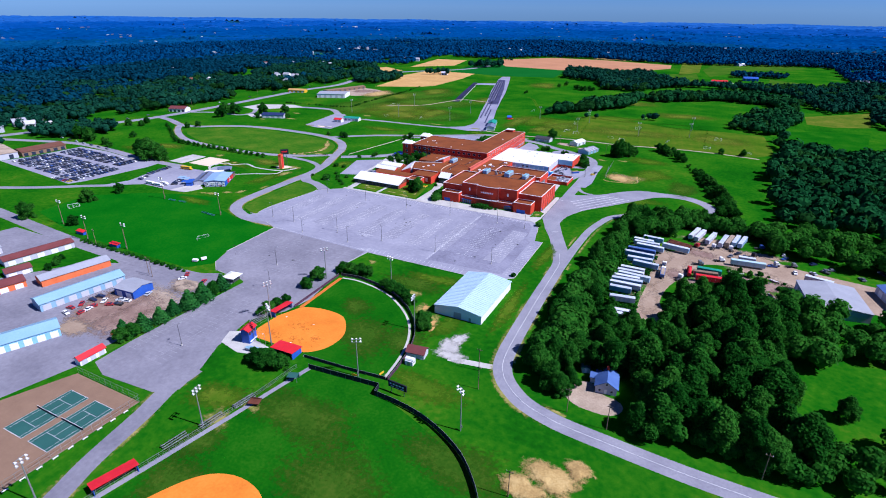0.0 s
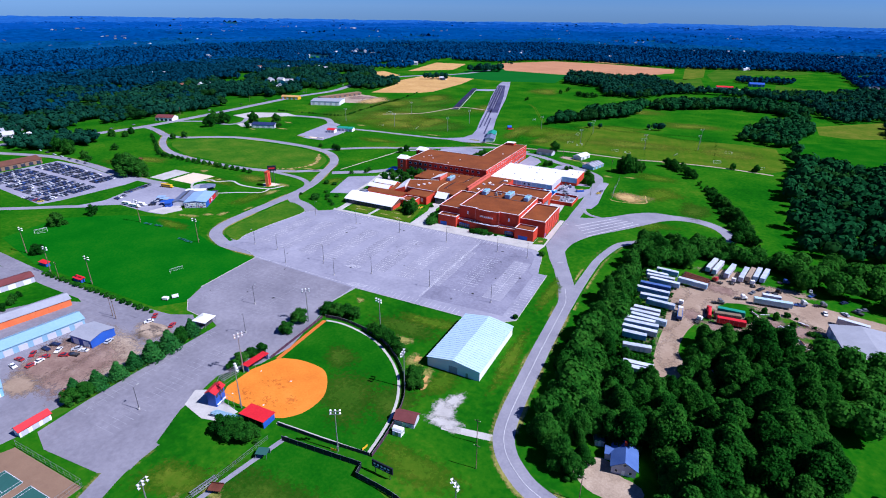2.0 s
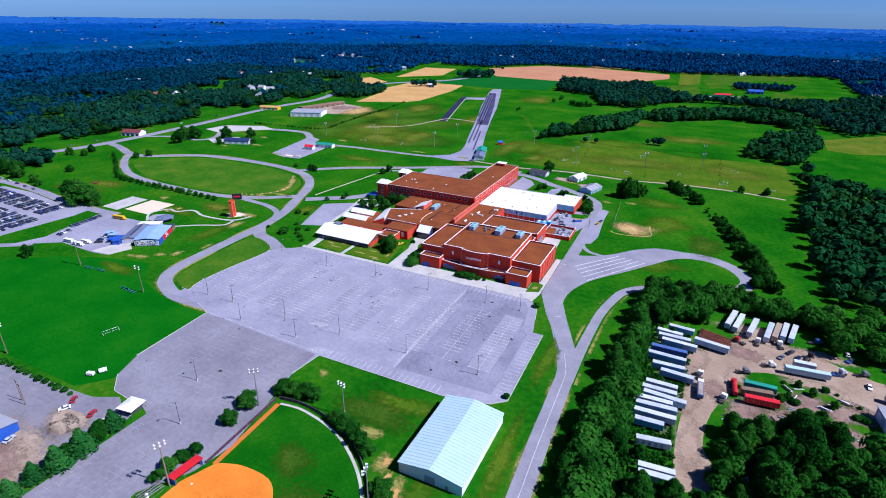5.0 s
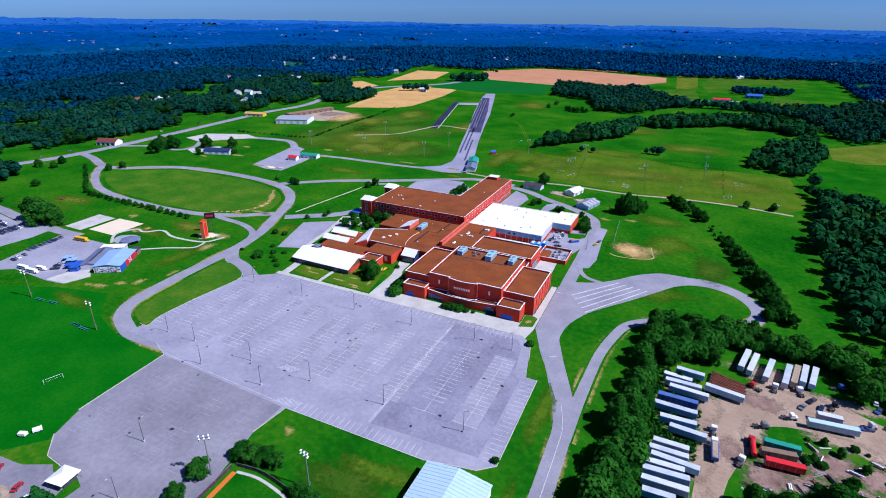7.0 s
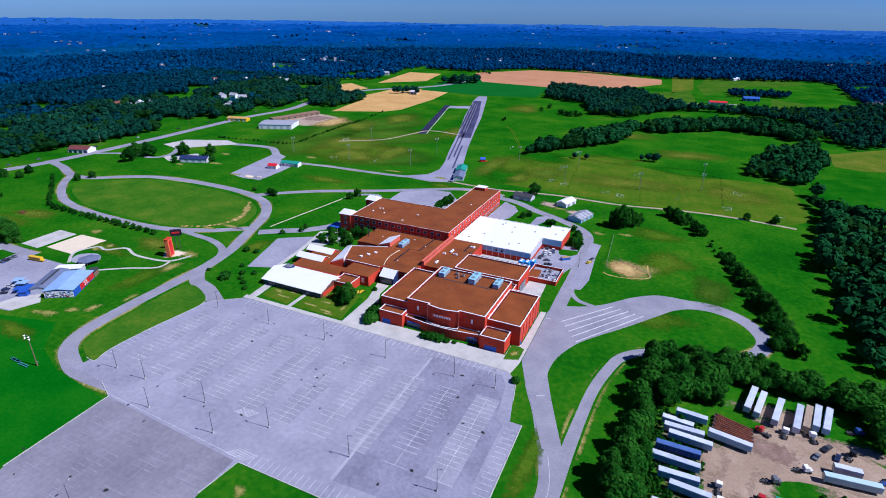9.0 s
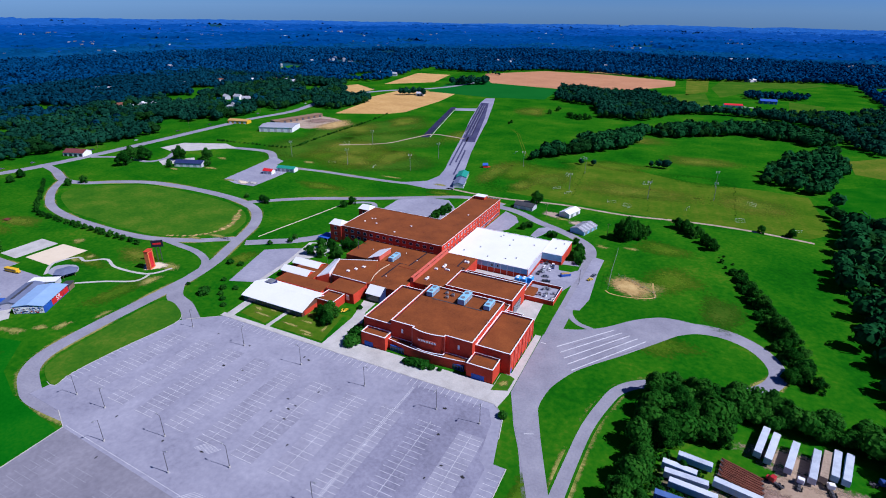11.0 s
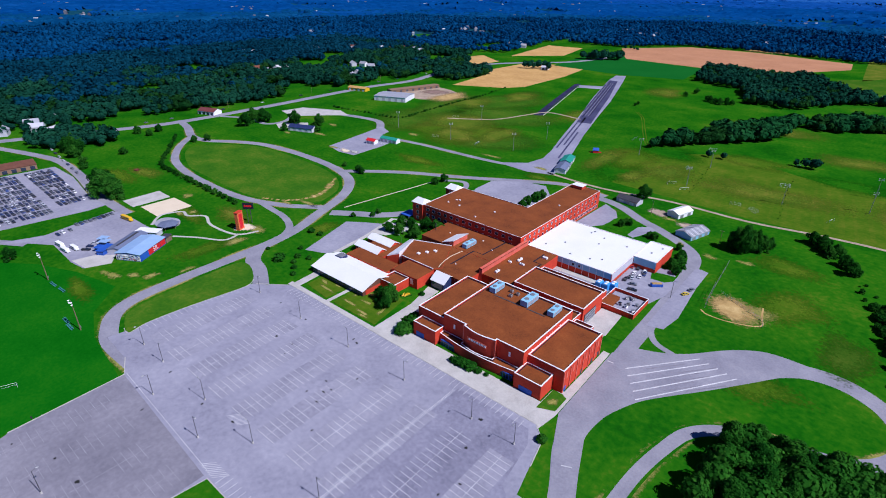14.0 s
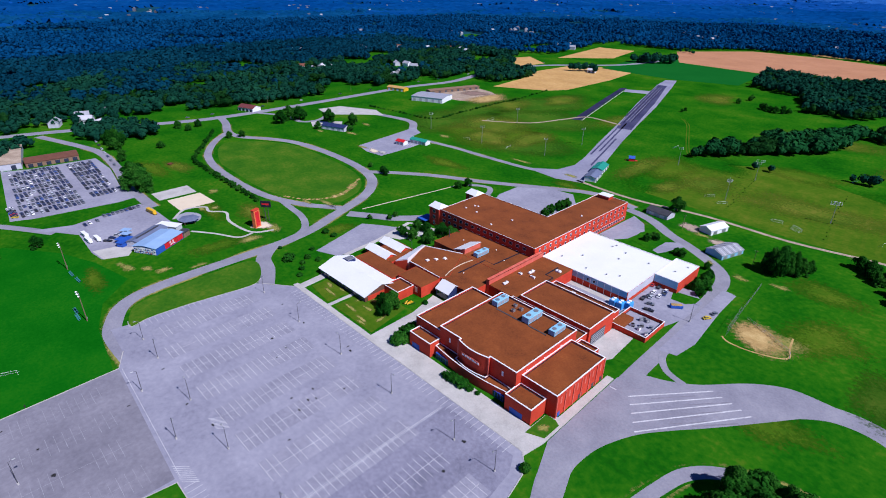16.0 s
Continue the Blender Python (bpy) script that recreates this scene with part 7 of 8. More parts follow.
part("sign_panel", box(8.004, -12.2, 0.5, 8.12, -4.6, 4.4), M["blue"], club, "blue wall panel")
sp = part("sign_panel", box(8.004, -4.5, 0.5, 8.12, 12.2, 4.4), M["red"], club, "red sign panel")
font = bpy.data.curves.new("lettering", "FONT")
font.body, font.size, font.extrude, font.align_x = "S/L", 4.0, 0.03, "CENTER"
letters = new("lettering", bpy.data.meshes.new_from_object(bpy.data.objects.new("lettering", font)))
letters.data.materials.append(M["coping"])
letters.parent = sp
letters.matrix_basis = pose(8.16, 2.2, 1.1, 90, 0, 90)
part("sign_panel", box(8.124, 6.6, 0.5, 8.16, 7.0, 4.4), M["maroon"], sp)
gable(-19.0, -6, -8.6, 19.5, 3.0, 4.2, "y", over=0.4, roof=M["grey_slate"], wall=M["siding"], parent=club)
for x0, y0, x1, y1, h, m, w in ((-18, 20, -3, 26, 3.2, "white", "siding"), (-24, -9, -19.5, 1, 2.8, "blue", "blue"), (4, 13.2, 8.2, 19, 3.6, "dark_steel", "wood")):
    a = part("annex", box(x0, y0, -0.1, x1, y1, h), M[w], club)
    part("annex_roof", box(x0 - 0.4, y0 - 0.4, h + 0.004, x1 + 0.4, y1 + 0.4, h + 0.3), M[m], a)
part("ridge_vent", box(-14.4, -3, 4.42, -13.2, 17, 4.7), M["dark_steel"], club)
for x, y in ((-29, 5), (-33, 9), (-26, -3)):
    part("canopy", box(x - 3.0, y - 2.6, 2.6, x + 3.0, y + 2.6, 2.8), M["sky_roof"] if y > 0 else M["blue"], club)
    for k in (-2, 2):
        part("canopy_post", tube((x + k, y + k, -0.1), (x + k, y + k, 2.6), 0.07, None, 6), M["steel"], club)
patch("apron", [(-279.5, -81.2), (-263.6, -79.4), (-258.5, -66.5), (-268, -60.5), (-277.1, -69.8)], Z_LOT + 0.03, M["concrete"], "pale concrete apron by the clubhouse")
patch("sand_court", [(-356, -21), (-357, 7), (-338, 7), (-338, -21)], 0.1, M["concrete"], "pale concrete court slab")
patch("sand_court", [(-334, -17), (-334, 8), (-308, 9), (-308, -17)], 0.1, M["sand"], "cream sand volleyball court")
hx = thing("shelter", -283.5, -20, 0.1, 15, "open hexagonal shelter with a grey slate roof", "shelter")
bm = bmesh.new()
rim = [bm.verts.new((7.2 * math.cos(math.pi * k / 3), 7.2 * math.sin(math.pi * k / 3), 2.7)) for k in range(6)]
tip = bm.verts.new((0, 0, 3.7))
for k in range(6):
    bm.faces.new((rim[k], rim[(k + 1) % 6], tip))
bm.faces.new(rim[::-1])
part("roof", bm, M["grey_slate"], hx)
for k in range(6):
    part("post", tube((6.4 * math.cos(math.pi * k / 3), 6.4 * math.sin(math.pi * k / 3), -0.1), (6.4 * math.cos(math.pi * k / 3), 6.4 * math.sin(math.pi * k / 3), 2.7), 0.12, None, 6), M["wood"], hx)
patch("shelter_pad", curve_through([(-297, -24), (-302, -15), (-292, -9), (-282, -14), (-284, -23)], 4, True), 0.1, M["grey_roof"], "round grey paved pad")
band("path", curve_through([(-296, -26), (-308, -14), (-303, -1), (-293, -2), (-283, 6), (-266, 1), (-240, 4), (-233, 17)], 5), 2.0, -0.1, 0.11, M["concrete"], "winding pale concrete path")
band("path", curve_through([(-268, -25), (-254, -15), (-238, -6), (-238, 4)], 5), 1.8, -0.1, 0.105, M["concrete"], "winding pale concrete path")
soft_patch("tower_pad", -246, 14, 6, 6, 0.12, "sand", "cream gravel pad round a brick tower", 55, 0.0, 1.3)
bt = thing("brick_tower", -245, 11, 0, 20, "tall narrow orange-red brick tower by the drive", "tower")
part("shaft", box(-1.3, -2.6, -0.2, 1.3, 2.6, 12.4), M["orange"], bt)
part("cap", box(-1.5, -2.8, 12.404, 1.5, 2.8, 12.9), M["brick"], bt)
part("recess_panel", box(1.303, -1.6, 1.0, 1.4, 1.6, 11.5), M["red"], bt)
sg = thing("display_sign", -249, 21, 0, 40, "black display sign on two steel posts", "sign")
part("panel", box(-3.6, -0.4, 10.5, 3.6, 0.4, 15.0, 0.05), M["black"], sg)
part("bar", box(-2.6, -0.46, 12.2, 2.4, -0.404, 13.4), M["red"], sg)
for k in (-1.2, 1.2):
    part("post", tube((k, 0, -0.2), (k, 0, 10.5), 0.25, None, 8), M["dark_steel"], sg)
kk = thing("canopy_tent", -114, -173, 0.0, 8, "white canopy roof on posts at the car park edge", "canopy")
bm = bmesh.new()
q = [bm.verts.new(p) for p in ((-4, -4, 3.0), (4, -4, 3.0), (4, 4, 3.0), (-4, 4, 3.0), (0, 0, 4.4))]
for f in ((0, 1, 4), (1, 2, 4), (2, 3, 4), (3, 0, 4), (3, 2, 1, 0)):
    bm.faces.new([q[i] for i in f])
part("roof", bm, M["white"], kk)
for i in (-3.6, 3.6):
    for j in (-3.6, 3.6):
        part("post", tube((i, j, -0.1), (i, j, 3.0), 0.08, None, 6), M["steel"], kk)
part("counter", box(-2.5, -2.5, 0, 2.5, 2.5, 1.6), M["dark_steel"], kk)
play = thing("playground", -146, 342, 0, 30, "red and blue playground shelter on airfield grass", "playground")
gable(-2.6, -2.2, 2.6, 2.2, 2.8, 4.6, "x", over=0.3, roof=M["blue"], wall=M["red"], parent=play)
for k in (-4.2, 4.2):
    part("ramp", box(k - 1.2, -1.0, -0.05, k + 1.2, 1.0, 0.7), M["red"], play)
for i in range(4):
    fb = thing("far_barn", (-150, -20, 40, 130)[i], (1130, 1400, 1330, 1120)[i] + 250, far_rise((-150, -20, 40, 130)[i], (1130, 1400, 1330, 1120)[i] + 250), 20 * i, "distant white farm building among trees", "barn", "far farm buildings")
    gable(-16, -7, 16, 7, 5, 8, "x", over=0.5, roof=M["white"], wall=M["siding"], parent=fb)

# dumpster and yard cars follow
dm = thing("dumpster", -1.6, 125.5, Z_LOT, 40, "blue steel dumpster in the school yard", "dumpster")
part("bin", box(-3.2, -1.3, 0.15, 3.2, 1.3, 1.7, 0.06), M["blue"], dm)
part("load", box(-2.9, -1.1, 1.703, 2.9, 1.1, 2.0, 0.2), M["dirt"], dm)
for k in (-2.4, 2.4):
    part("skid", box(k - 0.15, -1.3, -0.02, k + 0.15, 1.3, 0.147), M["dark_steel"], dm)


# ---- vehicles ----
def wheels(parent, xs, half, r=0.33, w=0.22):
    me = None
    for x in xs:
        for s in (-1, 1):
            o = part("wheel", tube((0, -w / 2, 0), (0, w / 2, 0), r, None, 10), M["tyre"], parent) if me is None else new("wheel", me)
            me = o.data
            o.parent = parent
            o.location = (x, s * half, r)


PAINTS = [material("car_paint_" + n, [c, tuple(min(1, k * 1.15) for k in c)], 2, 0.3, 0.3, spec=0.6) for n, c in
          (("white", (0.72, 0.72, 0.74)), ("silver", (0.42, 0.44, 0.48)), ("black", (0.015, 0.016, 0.02)), ("grey", (0.12, 0.13, 0.15)), ("blue", (0.03, 0.07, 0.25)), ("red", (0.36, 0.02, 0.02)), ("dark_blue", (0.012, 0.02, 0.07)), ("yellow", (0.55, 0.40, 0.02)))]
PAINT_NAME = ["white", "silver", "black", "grey", "blue", "red", "dark blue", "yellow"]


def car(x, y, z, turn, k, pickup=False, group="parked cars", where="in a parking lot", lights=True):
    """A car: rounded body, glazed cabin with its own roof, four wheels and lights."""
    c = thing("car", x, y, z, turn, PAINT_NAME[k] + (" pickup truck" if pickup else " car") + " parked " + where, "car", group)
    L, W = (2.7, 0.95) if pickup else (2.25, 0.88)
    prof = [(-L, 0.45), (-L + 0.05, 0.86), (-0.6 * L, 0.95), (0.45 * L, 0.95), (L - 0.1, 0.75), (L, 0.45), (L - 0.1, 0.28), (-L + 0.1, 0.28)]
    bm = bmesh.new()
    a = [bm.verts.new((px, -W, pz)) for px, pz in prof]
    b = [bm.verts.new((px, W, pz)) for px, pz in prof]
    bm.faces.new(a)
    bm.faces.new(b[::-1])
    for i in range(len(prof)):
        j = (i + 1) % len(prof)
        bm.faces.new((a[j], a[i], b[i], b[j]))
    part("body", bm, PAINTS[k], c)
    x0, x1 = (-0.35, 1.15) if pickup else (-1.6, 0.95)
    bm = bmesh.new()
    lo = [bm.verts.new(p) for p in ((x0, -W + 0.05, 0.953), (x1, -W + 0.05, 0.953), (x1, W - 0.05, 0.953), (x0, W - 0.05, 0.953))]
    hi = [bm.verts.new(p) for p in ((x0 + 0.35, -W + 0.22, 1.38), (x1 - 0.65, -W + 0.22, 1.38), (x1 - 0.65, W - 0.22, 1.38), (x0 + 0.35, W - 0.22, 1.38))]
    for q in (lo[::-1], hi, *[(lo[i], lo[(i + 1) % 4], hi[(i + 1) % 4], hi[i]) for i in range(4)]):
        bm.faces.new(q)
    part("cabin_glass", bm, M["glass"], c)
    part("roof", box(x0 + 0.33, -W + 0.2, 1.384, x1 - 0.63, W - 0.2, 1.46, 0.03), PAINTS[k], c)
    if pickup:
        part("load_bed", box(-L + 0.15, -W + 0.1, 0.955, -0.45, W - 0.1, 1.1), M["dark_steel"], c)
    for s in (-1, 1) if lights else ():
        part("headlight", box(L - 0.08, s * 0.62 - 0.16, 0.6, L + 0.01, s * 0.62 + 0.16, 0.74), M["coping"], c)
        part("tail_light", box(-L - 0.01, s * 0.66 - 0.14, 0.62, -L + 0.06, s * 0.66 + 0.14, 0.8), M["red"], c)
    wheels(c, (-0.62 * L, 0.62 * L), W - 0.1)
    return c


MASTER = [car(-392 + 3 * k, -106, Z_LOT, 240, k, k in (2, 4), "lot cars", "in a crowded lot", False) for k in range(8)]
rng = random.Random(12)


def park(x, y, turn, z=Z_LOT, k=None):
    c = copy_thing(MASTER[rng.choice((0, 1, 1, 2, 3, 3, 4, 6, 6, 6, 3, 1, 2, 6, 3, 4, 2, 3)) if k is None else k], pose(x, y, z, 0, 0, turn))
    return c


ROWS = [((-478 + 14.6 * i + d, -93 - 1.2 * i), (-478 + 14.6 * i + d, -57 - 0.6 * i)) for i in range(8) for d in (0, 5.6)] + [((-474 + 14.6 * i + d, -51 - 0.6 * i), (-474 + 14.6 * i + d, -31 - 0.9 * i)) for i in range(7) for d in (0, 5.6)]
for (x0, y0), (x1, y1) in ROWS:
    n = int(math.hypot(x1 - x0, y1 - y0) / 2.75)
    for i in range(n):
        if rng.random() < 0.95:
            t = i / n
            park(x0 + (x1 - x0) * t, y0 + (y1 - y0) * t, 2 + rng.choice((0, 180)) + rng.uniform(-3, 3))
for x, y, a, k in ((14.0, 127, 60, 7), (15, 134, 75, 3), (-12.5, 118, 20, 3), (-13, 129, 100, 0), (-12, 134, 100, 4), (-10.3, 112, 10, 2), (-17, 126, 95, 3), (-17, 131, 95, 0), (-18, 121, 95, 2), (-21, 138, 95, 5), (-17.5, 138.5, 95, 2), (-13, 137, 95, 0), (-15.7, 124.9, 100, 1)):
    park(x, y, a, Z_LOT + 0.01, k)
for x, y in ((-141, -180), (-139, -185), (-126, -182), (-118, -184), (-140, -205), (-143, -215), (-144, -219), (-147, -221), (-153, -226), (-152, -232), (-161, -232), (-160, -227), (-159, -222), (-153, -220), (-159, -218), (-152, -229), (-158, -236), (-147, -215.5), (-121, -236)):
    park(x, y, rng.uniform(0, 360), Z_ROAD + 0.02, rng.choice((0, 5, 4, 1, 5, 0, 2, 6, 5)))
for i in range(9):
    park(-333 - 0.3 * i, -60 + i * 2.9, 2 + 180 * (i % 2), Z_LOT)
for x, y in ((-325, -74), (-326, -70.7), (-327, -66)):
    park(x, y, 4, Z_LOT)
for x, y in ((-288, -70), (-291, -66.7), (-293.5, -63)):
    park(x, y, 40, Z_LOT)
for i in range(7):
    park(-540 + 15 * i, -12 - 1.4 * i, 0, Z_SOIL)
for i in range(14):
    park(-580 + rng.uniform(-2, 2), 20 + i * 60 + rng.uniform(-20, 20), 90 + rng.uniform(-4, 4), Z_ROAD + 0.02)


def bus(x, y, turn, mat, label, L=10.5, h=2.9):
    b = thing("bus", x, y, Z_LOT, turn, label, "bus", "buses")
    part("body", box(-L / 2, -1.2, 0.5, L / 2, 1.2, h, 0.18), M[mat], b)
    for s in (-1, 1):
        for i in range(int(L / 1.3) - 1):
            xx = -L / 2 + 0.8 + i * 1.3
            part("window", box(xx, s * 1.2 + (0.004 if s > 0 else -0.03), 1.7, xx + 0.95, s * 1.2 + (0.03 if s > 0 else -0.004), 2.4), M["glass"], b)
    part("bonnet", box(L / 2 + 0.004, -1.0, 0.5, L / 2 + 1.2, 1.0, 1.5, 0.12), M[mat], b)
    wheels(b, (-L / 2 + 2, L / 2 - 0.6), 1.05, 0.48, 0.3)
    return b


bus(-317.5, -33.5, 8, "yellow", "yellow school bus in the clubhouse yard")
bus(-306.5, -78.5, 6, "white", "white passenger bus beside the clubhouse", 7.5, 2.6)
bus(-296, -79.0, 6, "white", "white passenger bus beside the clubhouse", 7.5, 2.6)
bus(-295, -74.2, 6, "white", "white passenger bus beside the clubhouse", 6.5, 2.5)


def trailer(x0, y0, x1, y1, mat, label, h=3.9, w=2.6):
    """A box trailer lying between two ends: ribbed body, doors, landing legs and wheels."""
    L = math.hypot(x1 - x0, y1 - y0)
    t = thing("trailer", (x0 + x1) / 2, (y0 + y1) / 2, Z_ROAD, math.degrees(math.atan2(y1 - y0, x1 - x0)), label, "trailer", "parked trailers")
    part("body", box(-L / 2, -w / 2, 1.15, L / 2, w / 2, h, 0.06), M["trailer_side"] if mat == "unit" else M["siding"] if mat == "white" else M[mat], t)
    part("roof", box(-L / 2 + 0.05, -w / 2 + 0.05, h + 0.004, L / 2 - 0.05, w / 2 - 0.05, h + 0.05), M["trailer_roof"] if mat in ("unit", "siding", "white") else M[mat], t)
    for s in (-1, 1):
        part("door", box(-L / 2 - 0.06, s * 0.62 - 0.58, 1.3, -L / 2 - 0.004, s * 0.62 + 0.58, h - 0.15), M["steel"], t)
        for i in range(int(L / 2.2)):
            xx = -L / 2 + 1 + i * 2.2
            part("rib", box(xx, s * w / 2 + (0.003 if s > 0 else -0.05), 1.2, xx + 0.08, s * w / 2 + (0.05 if s > 0 else -0.003), h - 0.05), M["steel"], t)
    part("chassis", box(-L / 2 + 0.4, -0.5, 0.8, L / 2 - 0.4, 0.5, 1.147), M["dark_steel"], t)
    for s in (-0.7, 0.7):
        part("landing_leg", box(L / 2 - 2.8, s - 0.1, -0.02, L / 2 - 2.55, s + 0.1, 1.147), M["dark_steel"], t)
    wheels(t, (-L / 2 + 1.2, -L / 2 + 2.5), 1.05, 0.5, 0.4)
    return t


TRAILERS = [(77, -9, 89, -10, "unit"), (72, -15.5, 84, -16.5, "unit"), (73, -20, 88, -20, "white"), (75, -24, 91, -25, "unit"), (71, -32, 87, -32, "slate"), (70, -38.5, 87, -39, "unit"), (73, -46.5, 87, -46, "unit"), (77, -51, 91, -52, "unit"),
            (72, -62, 85, -62, "white"), (71, -66.5, 85, -66.5, "white"), (72, -70, 89, -71, "unit"), (70, -74.5, 84, -74, "white"), (70, -78.5, 86, -77.5, "unit"), (70, -83.5, 86, -83, "siding"), (71, -89, 82, -88.5, "unit"), (76, -117, 88, -116, "siding"), (75.5, -113.6, 88, -112.6, "white"), (73, -100, 85.4, -98, "white"),
            (108, 22, 104, 5, "white"), (111.5, 20, 107.5, 3, "white"), (118, 18, 114, 1, "white"), (125, 17, 121.5, -0.5, "white"), (128.5, 18, 125.2, 2, "gravel"), (132, 20, 129, 4.5, "unit"), (136, 20, 132.5, 4, "unit"),
            (89.5, -16.5, 105, -19, "unit"), (111, -43.6, 123.6, -43.2, "green_roof"), (109.6, -49.6, 121.8, -47.6, "wood"), (111, -54.4, 124, -53.2, "red"), (128, -23, 146, -21, "pale_blue"), (132, -16.5, 141, -16, "siding"), (165, -27, 178, -30, "white")]
for x0, y0, x1, y1, m in TRAILERS:
    col = {"unit": "pale blue", "white": "dusty white", "slate": "purple-blue", "siding": "pale grey", "gravel": "tan", "green_roof": "green", "wood": "tan wooden", "red": "red", "pale_blue": "light blue"}[m]
    trailer(x0, y0, x1, y1, m, col + " box trailer parked in a gravel yard")


def flatbed(x0, y0, x1, y1, mat, label):
    L = math.hypot(x1 - x0, y1 - y0)
    t = thing("flatbed_trailer", (x0 + x1) / 2, (y0 + y1) / 2, Z_ROAD, math.degrees(math.atan2(y1 - y0, x1 - x0)), label, "trailer", "flatbed trailers")
    part("deck", box(-L / 2, -1.1, 1.1, L / 2, 1.1, 1.2), M["dark_steel"], t)
    for k in range(5):
        o, e = -1.0 + 0.5 * k, 0.5 * ((k * 7) % 4)
        part("load_beam", box(-L / 2 + e, o - 0.16, 1.203, L / 2 - 0.4 * e, o + 0.16, 1.5 + 0.1 * (k % 2)), M[mat], t, "rusty steel beam")
    for i in range(7):
        xx = -L / 2 + 0.5 + i * (L - 1) / 6
        part("cross_beam", box(xx - 0.1, -1.2, 0.9, xx + 0.1, 1.2, 1.097), M["dark_steel"], t)
    wheels(t, (-L / 2 + 1.2, -L / 2 + 2.5), 1.05, 0.5, 0.4)
    return t


for i in range(4):
    flatbed(92 - i * 0.3, -2.5 - i * 2.6, 106, -7 - i * 2.4, "rust", "rust-brown flatbed trailer parked among others")


def truck(x, y, turn, k, label, L=3.2):
    t = thing("truck", x, y, Z_ROAD, turn, label, "truck", "yard trucks")
    part("chassis", box(-L, -0.5, 0.6, L, 0.5, 0.9), M["dark_steel"], t)
    cab = part("cab", box(0.1, -1.15, 0.92, 1.9, 1.15, 2.9, 0.15), PAINTS[k], t)
    part("windscreen", box(1.905, -1.0, 1.9, 1.96, 1.0, 2.6), M["glass"], cab)
    part("bonnet", box(1.97, -0.95, 0.92, L, 0.95, 1.8, 0.15), PAINTS[k], t)
    part("fifth_wheel", tube((-1.6, 0, 0.903), (-1.6, 0, 1.1), 0.5, None, 10), M["dark_steel"], t)
    wheels(t, (-2.4, -1.2, L - 0.8), 1.0, 0.5, 0.35)
    return t


for x, y, a, k in ((118, -2, 80, 0), (110, -5, 150, 5), (93.5, -44, 90, 0), (103, -57, 70, 0), (107, -44, 85, 5), (111, -32, 20, 3), (122, -21, 20, 0), (140, -5, 60, 2), (151, -13, 30, 1), (128, 0, 100, 0), (144, 11, 20, 4), (160, -10, 20, 3)):
    truck(x, y, a, k, PAINT_NAME[k] + " lorry tractor parked in a gravel yard")
tp = thing("tipper_truck", 94, -56, Z_ROAD, 92, "dark blue tipper truck parked in a gravel yard", "truck")
part("tipper_body", box(-5.5, -1.25, 1.2, 4.2, 1.25, 2.8, 0.06), M["slate"], tp)
part("load", box(-5.2, -1.0, 2.5, 3.9, 1.0, 2.9, 0.15), M["gravel"], tp)
part("cab", box(4.4, -1.2, 0.8, 6.6, 1.2, 2.9, 0.15), M["white"], tp)
wheels(tp, (-4, -2.8, 5.4), 1.0, 0.5, 0.35)
tk = thing("tank_trailer", 107.5, -48, Z_ROAD, 92, "rusty red tank trailer in a gravel yard", "trailer")
part("tank", tube((-4.5, 0, 1.9), (4.5, 0, 1.9), 1.0, None, 14), M["red"], tk)
part("chassis", box(-4.5, -0.5, 0.6, 4.5, 0.5, 0.95), M["dark_steel"], tk)
wheels(tk, (-3.5, -2.3), 1.0, 0.5, 0.35)
rng = random.Random(31)
for i, (x, y, rx, ry) in enumerate(((112, -60, 9, 8), (126, -62, 13, 10), (144, -60, 14, 11), (134, -44, 12, 8), (118, -48, 9, 8), (150, -44, 10, 8))):
    soft_patch("scrap_ground", x, y, rx, ry, Z_SOIL + 0.02 + 0.002 * i, "yard_dirt", "oily bare earth under scrap metal", 240 + i, 0.0, 0.85)
for i in range(84):
    x, y = rng.uniform(104, 170), rng.uniform(-78, -56 if i % 3 else -34)
    if y > -58 and x < 127:
        continue
    if x > 158 and y > -66:
        continue
    j = thing("scrap_part", x, y, 0.0, rng.uniform(0, 180), "pile of scrap metal beams in weeds", "scrap", "scrap heaps")
    n = rng.randint(2, 5)
    for k in range(n):
        o = rng.uniform(-0.6, 0.6)
        part("beam", box(-rng.uniform(1, 3.2), o - 0.15, 0.0 + k * 0.25, rng.uniform(1, 3.2), o + 0.2, 0.22 + k * 0.25), M[rng.choice(["steel", "rust", "dark_steel", "siding", "coping"])], j)
for i in range(22):
    park(rng.uniform(126, 215), rng.uniform(-12, 8) - (0 if rng.random() < 0.5 else 8), rng.uniform(0, 360), Z_ROAD)

ys = thing("yard_shed", 113, -103, 0, 20, "small pale metal shed under trees", "shed")
gable(-3, -2, 3, 2, 2.4, 3.2, "x", over=0.3, roof=M["grey_roof"], wall=M["siding"], parent=ys)
part("door", box(-0.6, -2.1, 0.05, 0.6, -2.003, 2.0), M["steel"], ys)

